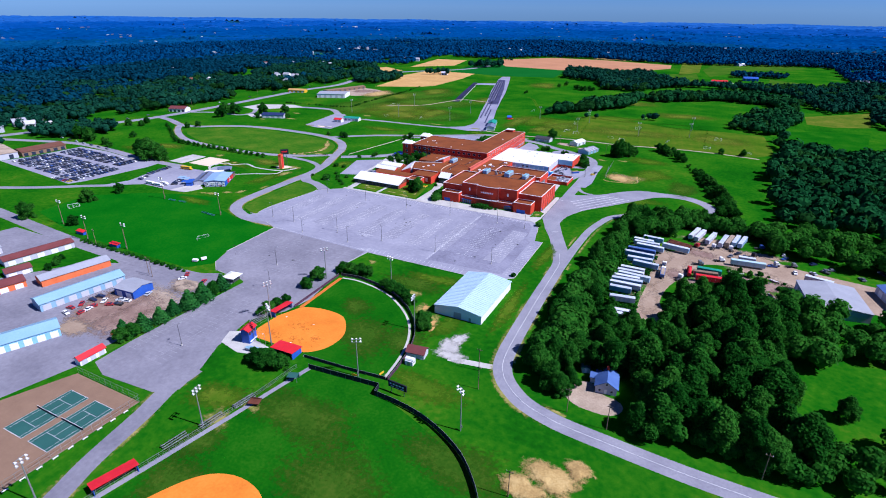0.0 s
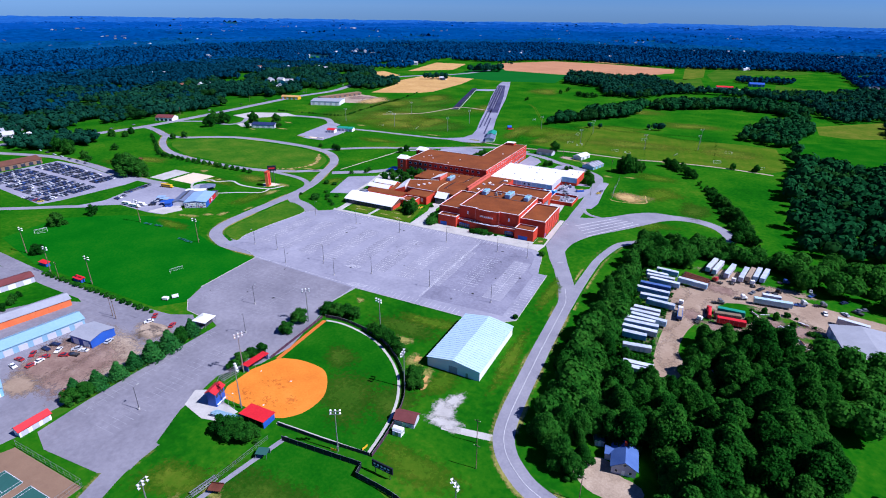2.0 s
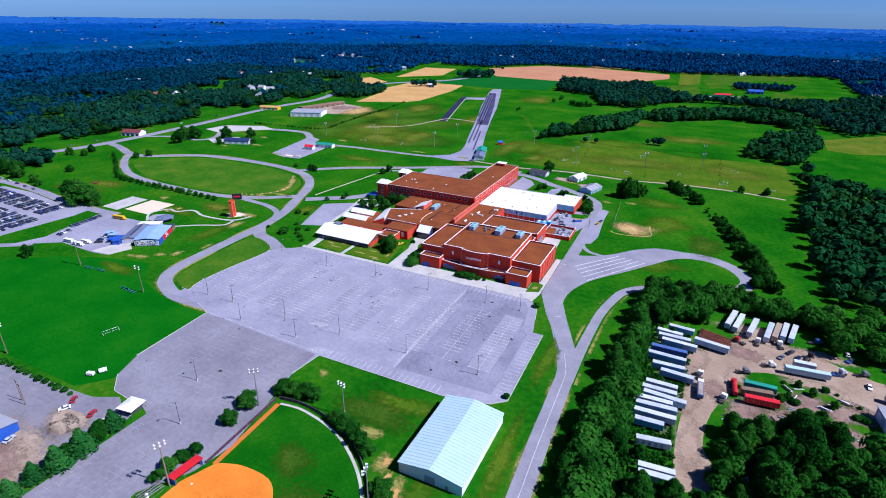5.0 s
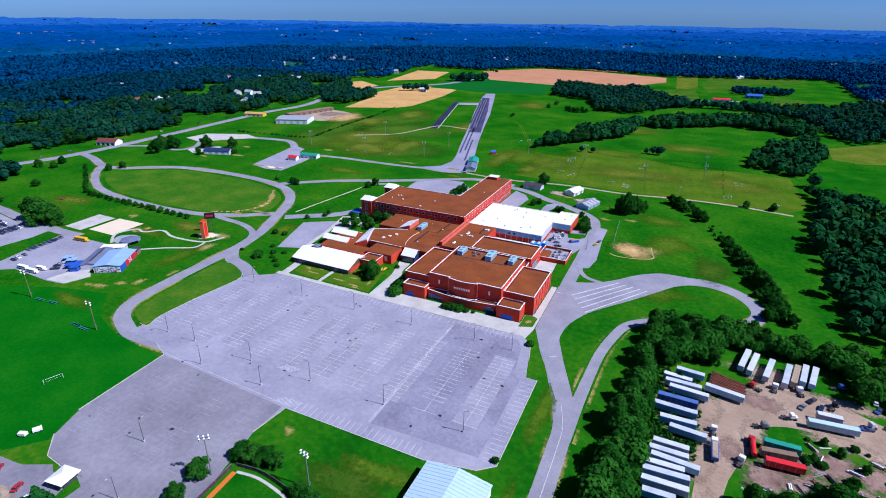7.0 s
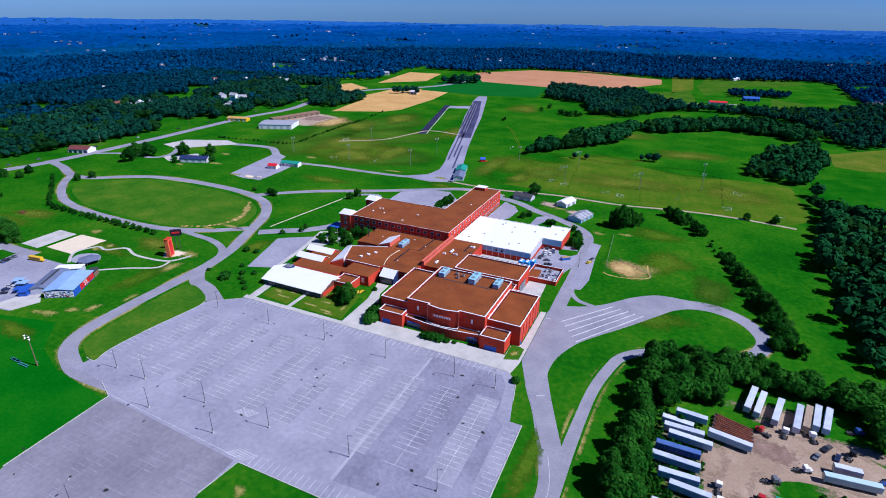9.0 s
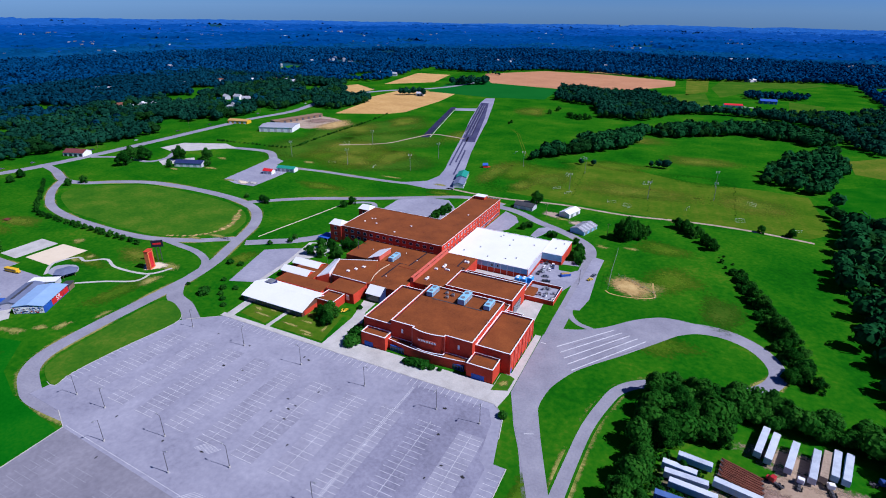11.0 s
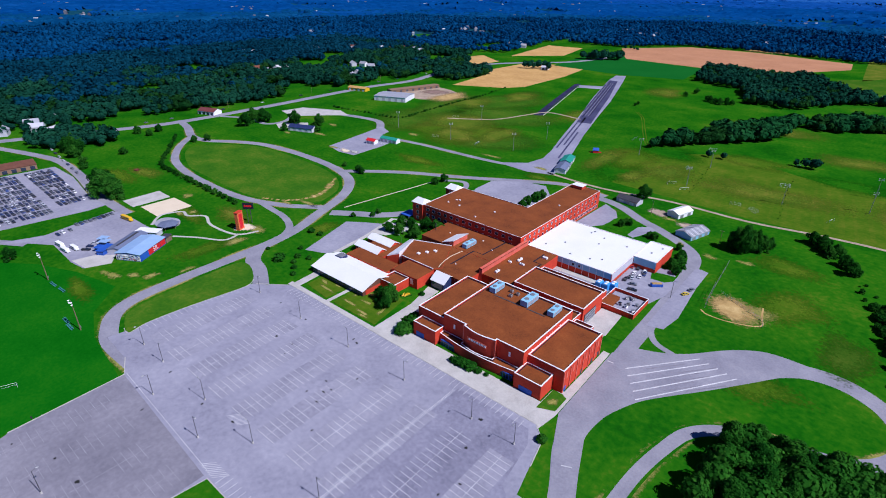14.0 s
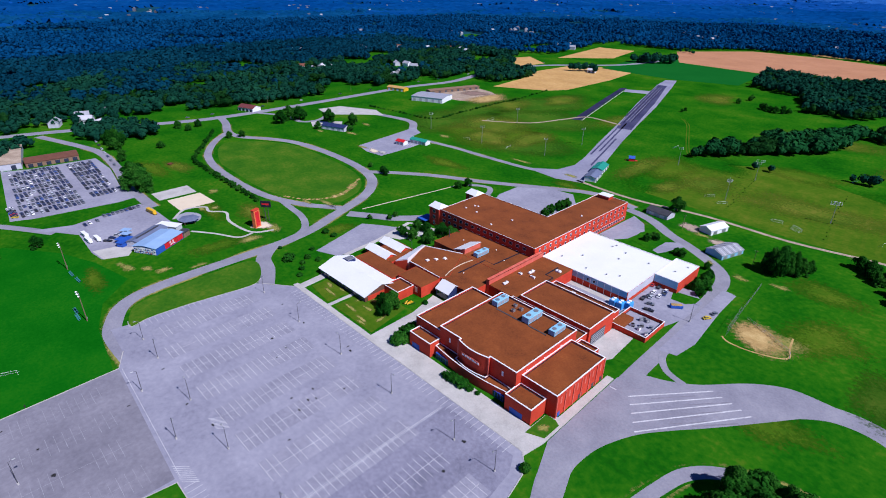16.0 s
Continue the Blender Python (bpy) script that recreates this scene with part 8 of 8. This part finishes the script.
# ---- planted trees ----
for x, y in ((-111, -183), (-110.5, -190), (-110, -196), (-109.5, -205), (-112, -212), (-111, -220), (-112, -228), (-118, -234), (-113, -238), (-113.5, -187), (-112.5, -201), (-112, -233)):
    if tree_rng.random() < 0.55:
        plant("conifer", x, y, tree_rng.uniform(6, 9.5), group="evergreen row", slim=1.15)
    else:
        plant("round_tree", x, y, tree_rng.uniform(5, 7.5), "bushy bright green tree in a row beside a car park", "evergreen row", 1.1)
for x, y, h in ((-74, -193, 4), (-74.5, -188, 4.5), (-73.5, -183, 4.5), (-72, -178, 4), (-73, -161, 5.5), (-74, -150, 6.5), (-67, -136.5, 5.5), (-62, -135.5, 6), (-57, -134.5, 6), (-52, -134, 5.5),
                (-36, -141, 5), (-31, -142.5, 5.5), (-26, -144, 5), (-21, -147, 5.5), (-16, -150, 5), (-1, -163.5, 6), (1.5, -167, 5.5), (-48.2, -222.8, 6), (-44.4, -222.6, 6.6), (-40.4, -222.4, 6.6), (-36.6, -221, 6)):
    plant("round_tree", x, y, h * 1.08, "dense rounded dark green hedge tree by the ball field", "hedge trees", 1.25)
for x, y, h in ((-46, -2.5, 2.6), (-43, -2.0, 3.2), (-40, -1.8, 3.4), (-37, -1.6, 3.2), (-33, -1.2, 2.2), (-78.6, 0, 5.4), (-78.4, 4, 6.2), (-79.0, -3, 4.2), (-79.6, 8, 5.6), (-76.2, 4, 4.6), (-29, -0.5, 1.4), (-95, 30, 2.0), (-187, 2, 4.4), (-178, 6, 2), (-172, 2, 2.2), (-166, -3, 2), (-182, 12, 2.4), (-175, 15, 2), (-190, 20, 2),
                (9, -17, 2.6), (20, -97, 2.0), (-205, 6, 1.6), (-197, 41, 2.4), (-205, 40, 3)):
    plant("bush", x, y, h)
for x, y, h in ((-104, 13.5, 10.5), (-101, 8, 7.5), (-108, 12, 8), (-168, 76, 7), (-159, 77, 8), (-168, 90, 7), (-161, 91, 7), (-147, 80, 8), (-150, 95, 9), (-143, 97, 8), (-136, 96, 7), (-152, 86, 7), (-194, 86, 4), (-195, 92, 4), (-204, 76, 3.5), (-122, 172, 6.5), (-123, 181, 7), (-122, 190, 7.5), (-121, 198, 7.5), (-61, 254, 11),
                (-2, 152, 7), (0, 158, 7.5), (-2, 164, 7), (2, 147, 5), (-48, 196, 5), (-52, 193, 4), (-276, 146, 6), (-270, 143, 6.5), (-296, 147, 4), (-203, 176, 7), (-205, 167, 6), (-376, -24, 20), (-392, -22, 17), (-366, -21, 14), (-500, -6, 12), (-512, 2, 13), (-522, -4, 14), (-540, 8, 13), (-471, -8, 8), (-458, -12, 6), (-3, 172, 5), (-8, 180, 5), (-26, 185, 5), (-30, 186, 4.5), (-52, 190, 5.5), (-50, 196, 5), (-310.7, -171.5, 12), (-309, -129, 10), (-307.6, -104.6, 8), (-216.7, -206.8, 4), (-214.5, -211.6, 4), (-222, -200, 3.5), (-219, -204, 4.5),  (-468, 94, 7), (-464, 106, 7), (-542, 70, 8), (-525, 74, 7), (-534, 88, 8), (-477, 29, 7), (-487, 164, 15), (-496, 181, 16), (-490, 190, 15), (-456, 209, 15), (-429, 222, 13), (-450, 190, 6), (-440, 182, 6), (-410, 205, 7), 
                (56, 249, 9), (62, 246, 9), (71, 237, 9), (79, 223, 6), (115, 270, 6), (135, 270, 7), (-270, -164, 7), (64, 240, 8), (68, 234, 7), (76, 226, 8), (83, 216, 6)):
    plant("round_tree", x, y, h)
LINE = [(-500 + 7.3 * k, 92 - 4.75 * k) for k in range(12)] + [(-410 + 7.6 * k, 36.2 - 0.12 * k) for k in range(17)]
for x, y in LINE:
    plant("round_tree", x + tree_rng.uniform(-0.8, 0.8), y - 1.5, tree_rng.uniform(3.6, 4.8), "small rounded street tree along the drive", "drive trees")
for x, y in ((81, 215), (89.5, 195), (93, 186), (100, 172), (103, 164), (104, 156), (107, 146), (110, 136), (113, 126), (116, 114), (119, 104), (121, 94), (122, 84), (123, 74), (121, 66), (118, 118), (121, 110), (124, 99), (125, 88), (126, 79), (124, 70), (117, 109), (128, 64), (128, 74), (112, 131), (102, 168), (98, 178)):
    plant("round_tree", x + tree_rng.uniform(-2.5, 2.5), y, tree_rng.uniform(7, 10) if y > 205 else tree_rng.uniform(1.6, 3.4) if y > 178 else tree_rng.uniform(3, 5.5) if y > 150 else tree_rng.uniform(6, 11), "scrubby green hedge tree along a field edge", "field hedge")

hedge_rng = random.Random(15)
for i in range(60):
    t = i / 60
    x, y = 86 + 40 * t ** 0.8, 208 - 142 * t
    if y > 180 and i % 3:
        continue
    plant("bush", x + hedge_rng.uniform(-4, 4), y + hedge_rng.uniform(-2, 2), hedge_rng.uniform(0.7, 1.4) if y > 180 else hedge_rng.uniform(2.0, 4.2), "scrubby green hedge shrub along a field edge", "field hedge")

for x, y, h in ((17, 203, 12), (20, 205, 16), (23.5, 204.5, 18), (27, 207, 15), (30.5, 210, 13), (33.5, 214, 11), (24, 211, 16), (29, 216, 13), (36, 220, 9)):
    plant("round_tree", x, y, h, "tall leafy tree in a clump on a field", "field clump", 0.62)
for x0, y0, x1, y1 in ((19.5, 387, 29, 281), (96, 393, 97, 303), (-47, 379, -38, 293)):
    for k in range(16):
        t = k / 15
        plant("bush", x0 + (x1 - x0) * t + hedge_rng.uniform(-1, 1), y0 + (y1 - y0) * t, hedge_rng.uniform(0.3, 0.7), "low scrub in a ditch across the practice field", "ditch scrub")

for x, y, h in ((113, -84, 11), (119, -79, 11), (107, -92, 10), (124, -84, 12), (116, -95, 12)):
    plant("tree", x, y, h, "large spreading leafy tree in the scrap yard", "yard trees")

scrub_rng = random.Random(44)
for i in range(26):
    plant("bush", scrub_rng.uniform(124, 162), scrub_rng.uniform(-74, -30), scrub_rng.uniform(1.0, 2.6), "wild green shrub among scrap metal", "yard scrub")

# ---- woods ----
YARD = [(100, -124), (68, -124), (67, -6), (92, 4), (102, 26), (140, 24), (152, 4), (220, -8), (220, -58), (186, -76), (158, -66), (150, -46), (130, -70), (106, -74), (100, -106)]
HOUSE_PLOT = [(64, -193), (99, -193), (99, -162), (72, -162)]
EASTWOOD = [(60, -180), (52, -146), (52, -122), (55, -90), (58, -37), (62, 24), (66, 36), (104, 40), (130, 30), (170, 44), (240, 40), (240, -192), (98, -192)]
GLADE = [(146, -138), (154, -122), (176, -116), (205, -108), (240, -118), (240, -156), (190, -158), (166, -170), (152, -178), (145, -168)]
def clear_of(x0, y0, x1, y1, gap=2.0):
    """The outline of a parked trailer, with room about it."""
    d = math.hypot(x1 - x0, y1 - y0)
    ux, uy = (x1 - x0) / d, (y1 - y0) / d
    return [(x0 - ux * gap - uy * gap, y0 - uy * gap + ux * gap), (x1 + ux * gap - uy * gap, y1 + uy * gap + ux * gap), (x1 + ux * gap + uy * gap, y1 + uy * gap - ux * gap), (x0 - ux * gap + uy * gap, y0 - uy * gap - ux * gap)]


WEEDS = [(66, -122), (88, -118), (86, -90), (87.5, -60), (89, -34), (86, -12), (67, -4)]
SCRUB = [(126, -34), (150, -15), (164, -28), (162, -56), (150, -76), (132, -72), (122, -52)]
DEEP = []
for px, py in scatter(EASTWOOD, 9.6, 21, (YARD, HOUSE_PLOT, SCRUB, GLADE)):
    if px < 152 and py < -60:
        big = tree_rng.random() < 0.6 and px > 70 and not (px < 112 and py > -146)
        plant("tree", px, py, tree_rng.uniform(14, 19) if big else tree_rng.uniform(8, 13))
    elif px < 142:
        plant("tree", px, py, tree_rng.uniform(8.5, 13.5))
    else:
        DEEP.append((px, py))
woodland("woodland", DEEP, "dense leafy wood beyond the trailer yard", 10.5, 33, 320, M["leaf"], 0.12)
for px, py, h in ((71, -184, 9), (73, -177, 8), (150, -150, 12), (168, -150, 10)):
    plant("tree", px, py, h, "bright leafy tree standing clear of the wood", "wood edge trees")
UNDER = [p for p in scatter(EASTWOOD, 5.6, 23, (YARD, HOUSE_PLOT, SCRUB, GLADE)) if p[0] < 156]
woodland("undergrowth", UNDER, "dense leafy undergrowth between the trees of a wood", 6.5, 34, 150, M["leaf"], 0.15)
STRIP = [(57, -172), (53, -146), (54, -122), (57, -90), (60, -37), (62, 0), (66, 34), (104, 37), (150, 36), (150, 26), (102, 29), (90, 8), (66, -3), (66.5, -120), (70, -172)]
woodland("undergrowth", scatter(STRIP, 5.4, 25, (HOUSE_PLOT,)), "tall leafy thicket along the edge of a trailer yard", 9.0, 35, 230, M["leaf"], 0.13)
woodland("tall_weeds", scatter(WEEDS, 1.5, 26, [clear_of(*q[:4]) for q in TRAILERS[:18]]), "rank green weeds between parked trailers", 1.5, 36, 40, M["leaf"], 0.25)
for px, py in ((79, -14), (133, -32), (138, -36), (128, -44), (145, -42), (66, -55), (67, -68), (66, -80), (68, -102), (75, -106), (96, -122), (70, -122), (140, -52)):
    plant("tree", px, py, tree_rng.uniform(3, 4.5) if px > 110 else tree_rng.uniform(5, 9))

for x, y, h in ((-176, 694, 7), (-171, 727, 8), (-142, 682, 8), (-136, 676, 9), (-128, 670, 8), (-121, 668, 9), (-114, 672, 7), (-108, 677, 7), (-205, 580, 4), (-205, 590, 4.5), (-118, 690, 7), (-96, 700, 8)):
    plant("round_tree", x, y, h, "dark field tree standing in an open meadow", "meadow trees")
for i, off in enumerate((0, 3)):
    band("wheel_track", curve_through([(-190 + off, 545), (-172 + off, 520), (-150 + off, 470), (-129 + off, 423), (-116 + off, 400), (-102 + off, 388)], 5), 0.9, -0.1, Z_SOIL + 0.004, M["mown_pale"], "faint yellow wheel track in a meadow")
WOODS = [([(-114, 392), (-77, 436), (-24, 505), (38, 612), (102, 660), (159, 645), (208, 608), (216, 670), (153, 740), (100, 712), (34, 676), (-35, 590), (-89, 520), (-104, 455)], 7, "dark green leafy wood beyond the fields"),
         ([(-206, 834), (-129, 805), (-96, 700), (-40, 695), (22, 800), (70, 820), (134, 815), (226, 750), (260, 900), (190, 870), (70, 830), (0, 880), (-65, 1000), (-144, 985), (-240, 1000)], 8, "dark green leafy wood beyond the fields"),
         ([(-1150, -60), (-700, -60), (-665, 20), (-620, 60), (-602, 155), (-590, 240), (-592, 407), (-575, 520), (-600, 640), (-600, 800), (-760, 830), (-1150, 830)], 8.5, "dense dark green wood beside the highway"),
         ([(-600, 640), (-556, 560), (-500, 545), (-490, 640), (-530, 690)], 8, "dark wood beside a stubble field"),
         ([(118, 422), (139, 504), (169, 561), (209, 616), (201, 492), (181, 433), (169, 384)], 8, "dark wood at the meadow edge"),
         ([(168, 384), (166, 264), (157, 210), (154, 150), (155, 100), (160, 58), (420, 60), (560, 300), (300, 330), (223, 300), (185, 350)], 9, "dense dark green wood at the field edge"),
         ([(230, 640), (300, 500), (600, 420), (900, 700), (700, 1100), (330, 1000), (200, 800)], 10, "dense dark wood beyond the meadows"),
         ([(200, 60), (240, 40), (240, -195), (420, -190), (420, 60)], 9, "dense dark wood beyond the trailer yard"),
         ([(-900, -300), (-640, -300), (-625, -60), (-900, -60)], 10, "dense dark wood beyond the halls")]
CLEAR = [[(-624, 308), (-647, 365), (-560, 330), (-558, 265)], [(-870, 510), (-809, 547), (-739, 499), (-749, 438)], [(178, 428), (224, 460), (273, 462), (249, 326), (207, 314), (174, 327)], [(214, 566), (307, 651), (282, 514), (240, 494), (211, 503)], [(-670, 778), (-576, 715), (-574, 784), (-652, 840)], blob(-660, 330, 26, 30, 16, 0.3, 2), blob(-700, 520, 40, 45, 16, 0.3, 3), blob(-760, 180, 25, 40, 16, 0.3, 4), blob(-850, 600, 50, 40, 16, 0.3, 5), blob(-640, 120, 14, 24, 16, 0.3, 6), blob(-900, 300, 30, 30, 16, 0.3, 8)]
HAMLETS = [(-810, 386), (-780, 389), (-789, 413), (-772, 422), (-735, 542), (-717, 552), (-688, 543), (-870, 740), (-841, 745), (-835, 775), (-806, 780), (-776, 772), (-1013, 489), (-995, 500), (-967, 629), (-937, 624), (-1084, 1040), (-1041, 1026), (-709, 1019), (-706, 1055), (-665, 1014), (-900, 690), (-925, 705), (-640, 455), (-655, 480)]
CLEAR += [blob(x + 3, y - 7, 13, 19, 10, 0.2, i) for i, (x, y) in enumerate(HAMLETS)]
CLEAR += [[(-1126, 1123), (-965, 1080), (-921, 928), (-960, 935)], [(-760, 879), (-748, 1038), (-700, 1000), (-690, 900)]]
light_rng = random.Random(3)
for i, (poly, gap, lab) in enumerate(WOODS):
    places = [p for p in scatter(poly, gap, 40 + i, CLEAR) if noise.noise((p[0] / 70, p[1] / 70, 4.4)) < 0.40]
    pale = [p for p in places if noise.noise((p[0] / 45, p[1] / 45, 8.8)) + light_rng.uniform(-0.45, 0.45) > 0.34 and p[0] > -830]
    # farther west the trees get leaf colours with haze mixed in
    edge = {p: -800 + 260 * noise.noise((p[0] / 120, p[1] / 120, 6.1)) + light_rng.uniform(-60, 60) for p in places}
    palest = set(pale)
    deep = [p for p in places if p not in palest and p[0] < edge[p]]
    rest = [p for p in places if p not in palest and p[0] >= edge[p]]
    k = 34 if i in (0, 2, 3) else 24
    woodland("woodland", rest, lab, 11.5, 60 + i, k + 14 if i in (0, 4, 5, 7) else k, M["wood_near"] if i in (0, 4, 5, 7) else M["wood_haze_faint"], 0.27)
    if len(pale) > 3:
        woodland("woodland", pale, "lighter green trees within the wood", 10.0, 160 + i, k, M["wood_light"], 0.27)
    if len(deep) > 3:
        woodland("woodland", deep, "deep wood farther from the highway, tinted with haze", 11.5, 260 + i, 20, M["wood_haze"], 0.32)
woodland("woodland", scatter([(112, 1040), (215, 1062), (225, 1110), (110, 1120)], 9, 97), "dark haze-tinted trees round far farm buildings", 10.0, 98, 16, M["wood_haze"], 0.35)
woodland("woodland", scatter([(-690, -70), (-628, -70), (-622, 45), (-690, 45)], 13, 76), "leafy trees round roadside houses", 9.0, 75, 60, M["wood_haze_faint"], 0.2)
woodland("woodland", scatter([(-600, -20), (-545, -20), (-515, 30), (-540, 50), (-590, 30)], 8.5, 77) + scatter([(-575, -95), (-520, -110), (-505, -98), (-560, -60)], 9, 78), "leafy trees beside the highway houses", 11.0, 79, 60, M["wood_haze_faint"], 0.2)
woodland("woodland", scatter([(-482, 940), (-470, 965), (-410, 1000), (-404, 975), (-440, 945)], 9, 99), "tall trees beside a ploughed field", 15.0, 101, 40, M["wood_haze_faint"], 0.25)
woodland("woodland", [(-490, 748), (-483, 752), (-476, 757), (-470, 764), (-462, 774), (-444, 756), (-478, 768)], "tall trees round a farmhouse", 13.0, 102, 60, M["wood_haze_faint"], 0.2)
woodland("far_woodland", scatter([(-640, 1190), (-500, 1200), (-390, 1345), (-220, 1352), (-20, 1300), (330, 1425), (330, 1540), (-720, 1560)], 10.5, 103), "distant dark woodland beyond a ploughed field, tinted haze blue", 12.0, 104, 14, M["wood_haze_blue"], 0.38)
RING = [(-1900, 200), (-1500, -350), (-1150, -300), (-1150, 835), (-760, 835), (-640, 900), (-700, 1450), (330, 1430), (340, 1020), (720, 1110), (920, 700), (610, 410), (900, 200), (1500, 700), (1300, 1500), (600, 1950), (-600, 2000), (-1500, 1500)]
woodland("far_woodland", [p for p in scatter(RING, 12, 71, CLEAR) if noise.noise((p[0] / 240, p[1] / 160, 2.2)) + 0.5 * noise.noise((p[0] / 80, p[1] / 60, 5.1)) < 0.34], "distant dark woodland with clearings, tinted haze blue", 12.0, 72, 12, M["wood_haze_blue"], 0.40)
woodland("hedgerow", [(x + random.Random(i).uniform(-5, 5), y) for i, (x, y) in enumerate([(-60 + 6 * k, 404 + 0.9 * k) for k in range(4)] + [(16 + 4 * k, 431) for k in range(5)] + [(-476 + 9 * k, 1168 + 10 * math.sin(k)) for k in range(5)] + [(-500 + 6 * k, 795 + 3 * k) for k in range(5)])], "small clumps of trees in the fields", 8.0, 91, 60, M["wood_haze_faint"], 0.2)
rng = random.Random(64)
cottages = 0
HAMLETS += [(-635, -27), (-628, 2), (-669, 35), (-652, 4), (-600, 8)]
while cottages < len(HAMLETS):
    x, y = HAMLETS[cottages]
    h = thing("cottage", x, y, 0, rng.uniform(0, 180), rng.choice(["small white house among trees", "small grey-roofed house among trees", "brown-roofed house among trees"]), "house", "houses in the wood")
    gable(-7, -5, 7, 5, 5.5, 9.0, "x", over=0.5, roof=M[rng.choice(["grey_roof", "siding", "grey_roof", "shingle"])], wall=M[rng.choice(["white", "siding", "siding"])], parent=h)
    cottages += 1


def canopy(name, x0, y0, x1, y1, step, label, seed, rmin, rmax, mat):
    """Closed treetops far off: an uneven sheet with clearings between."""
    nx, ny = int((x1 - x0) / step), int((y1 - y0) / step)
    v, f, ok = [], [], []
    r = random.Random(seed)
    for j in range(ny + 1):
        for i in range(nx + 1):
            x, y = x0 + i * step + r.uniform(-0.35, 0.35) * step, y0 + j * step + r.uniform(-0.35, 0.35) * step
            clear = noise.noise((x / 420, y / 260, 2.2)) + 0.55 * noise.noise((x / 130, y / 90, 5.1)) > 0.36
            near = -680 < x < 350 and y < 1520
            d = math.hypot(x, y) + 420 * noise.noise((x / 160, y / 160, 3.3)) + r.uniform(-130, 130)
            keep = not clear and not near and rmin < d < rmax and not inside(x, y, RING)
            ok.append(keep)
            v.append((x, y, far_rise(x, y) + (r.uniform(5, 15) if keep else -2.0)))
    for j in range(ny):
        for i in range(nx):
            q = (j * (nx + 1) + i, j * (nx + 1) + i + 1, (j + 1) * (nx + 1) + i + 1, (j + 1) * (nx + 1) + i)
            if sum(ok[k] for k in q) >= 2:
                f += [(q[0], q[1], q[2]), (q[0], q[2], q[3])]
    return tagged(link_mesh(name, v, f, mat), label, "trees", kind="stuff")


# Treetop sheets by distance, each band with more haze in its colour
canopy("far_woodland", -2900, -900, 1900, 2700, 10, "distant dark woodland with small clearings, tinted haze blue", 4, 1400, 2300, M["wood_haze_blue"])
canopy("backdrop_hills", -4200, 0, 3000, 3700, 18, "wooded hills toward the horizon, coloured deep haze blue", 5, 2100, 3400, M["hills_haze"])
canopy("backdrop_hills", -5200, 0, 3600, 4600, 22, "wooded hills near the horizon, coloured haze blue", 6, 3200, 4550, M["hills_haze_blue"])
canopy("backdrop_hills", -5900, 0, 4600, 5900, 30, "hills on the horizon, coloured pale haze blue", 7, 4250, 7200, M["hills_haze_pale"])


def far_houses(n, seed):
    """Specks of houses in the far woods, past counting."""
    r = random.Random(seed)
    v, f = [], []
    while n:
        x, y = r.uniform(-3000, 1200), r.uniform(300, 3200)
        if (-640 < x < 330 and y < 1420) or (-1150 < x < -600 and y < 830) or noise.noise((x / 220, y / 220, 9.0)) < 0.3:
            continue
        n -= 1
        a, w, d, h = r.uniform(0, 3.14), r.uniform(4, 7), r.uniform(3.5, 5), r.uniform(2, 4)
        z = far_rise(x, y) + 7
        i = len(v)
        for lx, ly, lz in ((-w, -d, -8), (w, -d, -8), (w, d, -8), (-w, d, -8), (-w, -d, h), (w, -d, h), (w, d, h), (-w, d, h), (-w, 0, h + 4), (w, 0, h + 4)):
            v.append((x + lx * math.cos(a) - ly * math.sin(a), y + lx * math.sin(a) + ly * math.cos(a), z + lz))
        f += [tuple(i + k for k in q) for q in ((0, 1, 5, 4), (2, 3, 7, 6), (1, 2, 6, 9, 5), (3, 0, 4, 8, 7), (4, 5, 9, 8), (6, 7, 8, 9))]
    return tagged(link_mesh("far_houses", v, f, M["far_house"]), "specks of pale houses in the far woods", "houses", kind="stuff")


far_houses(190, 17)
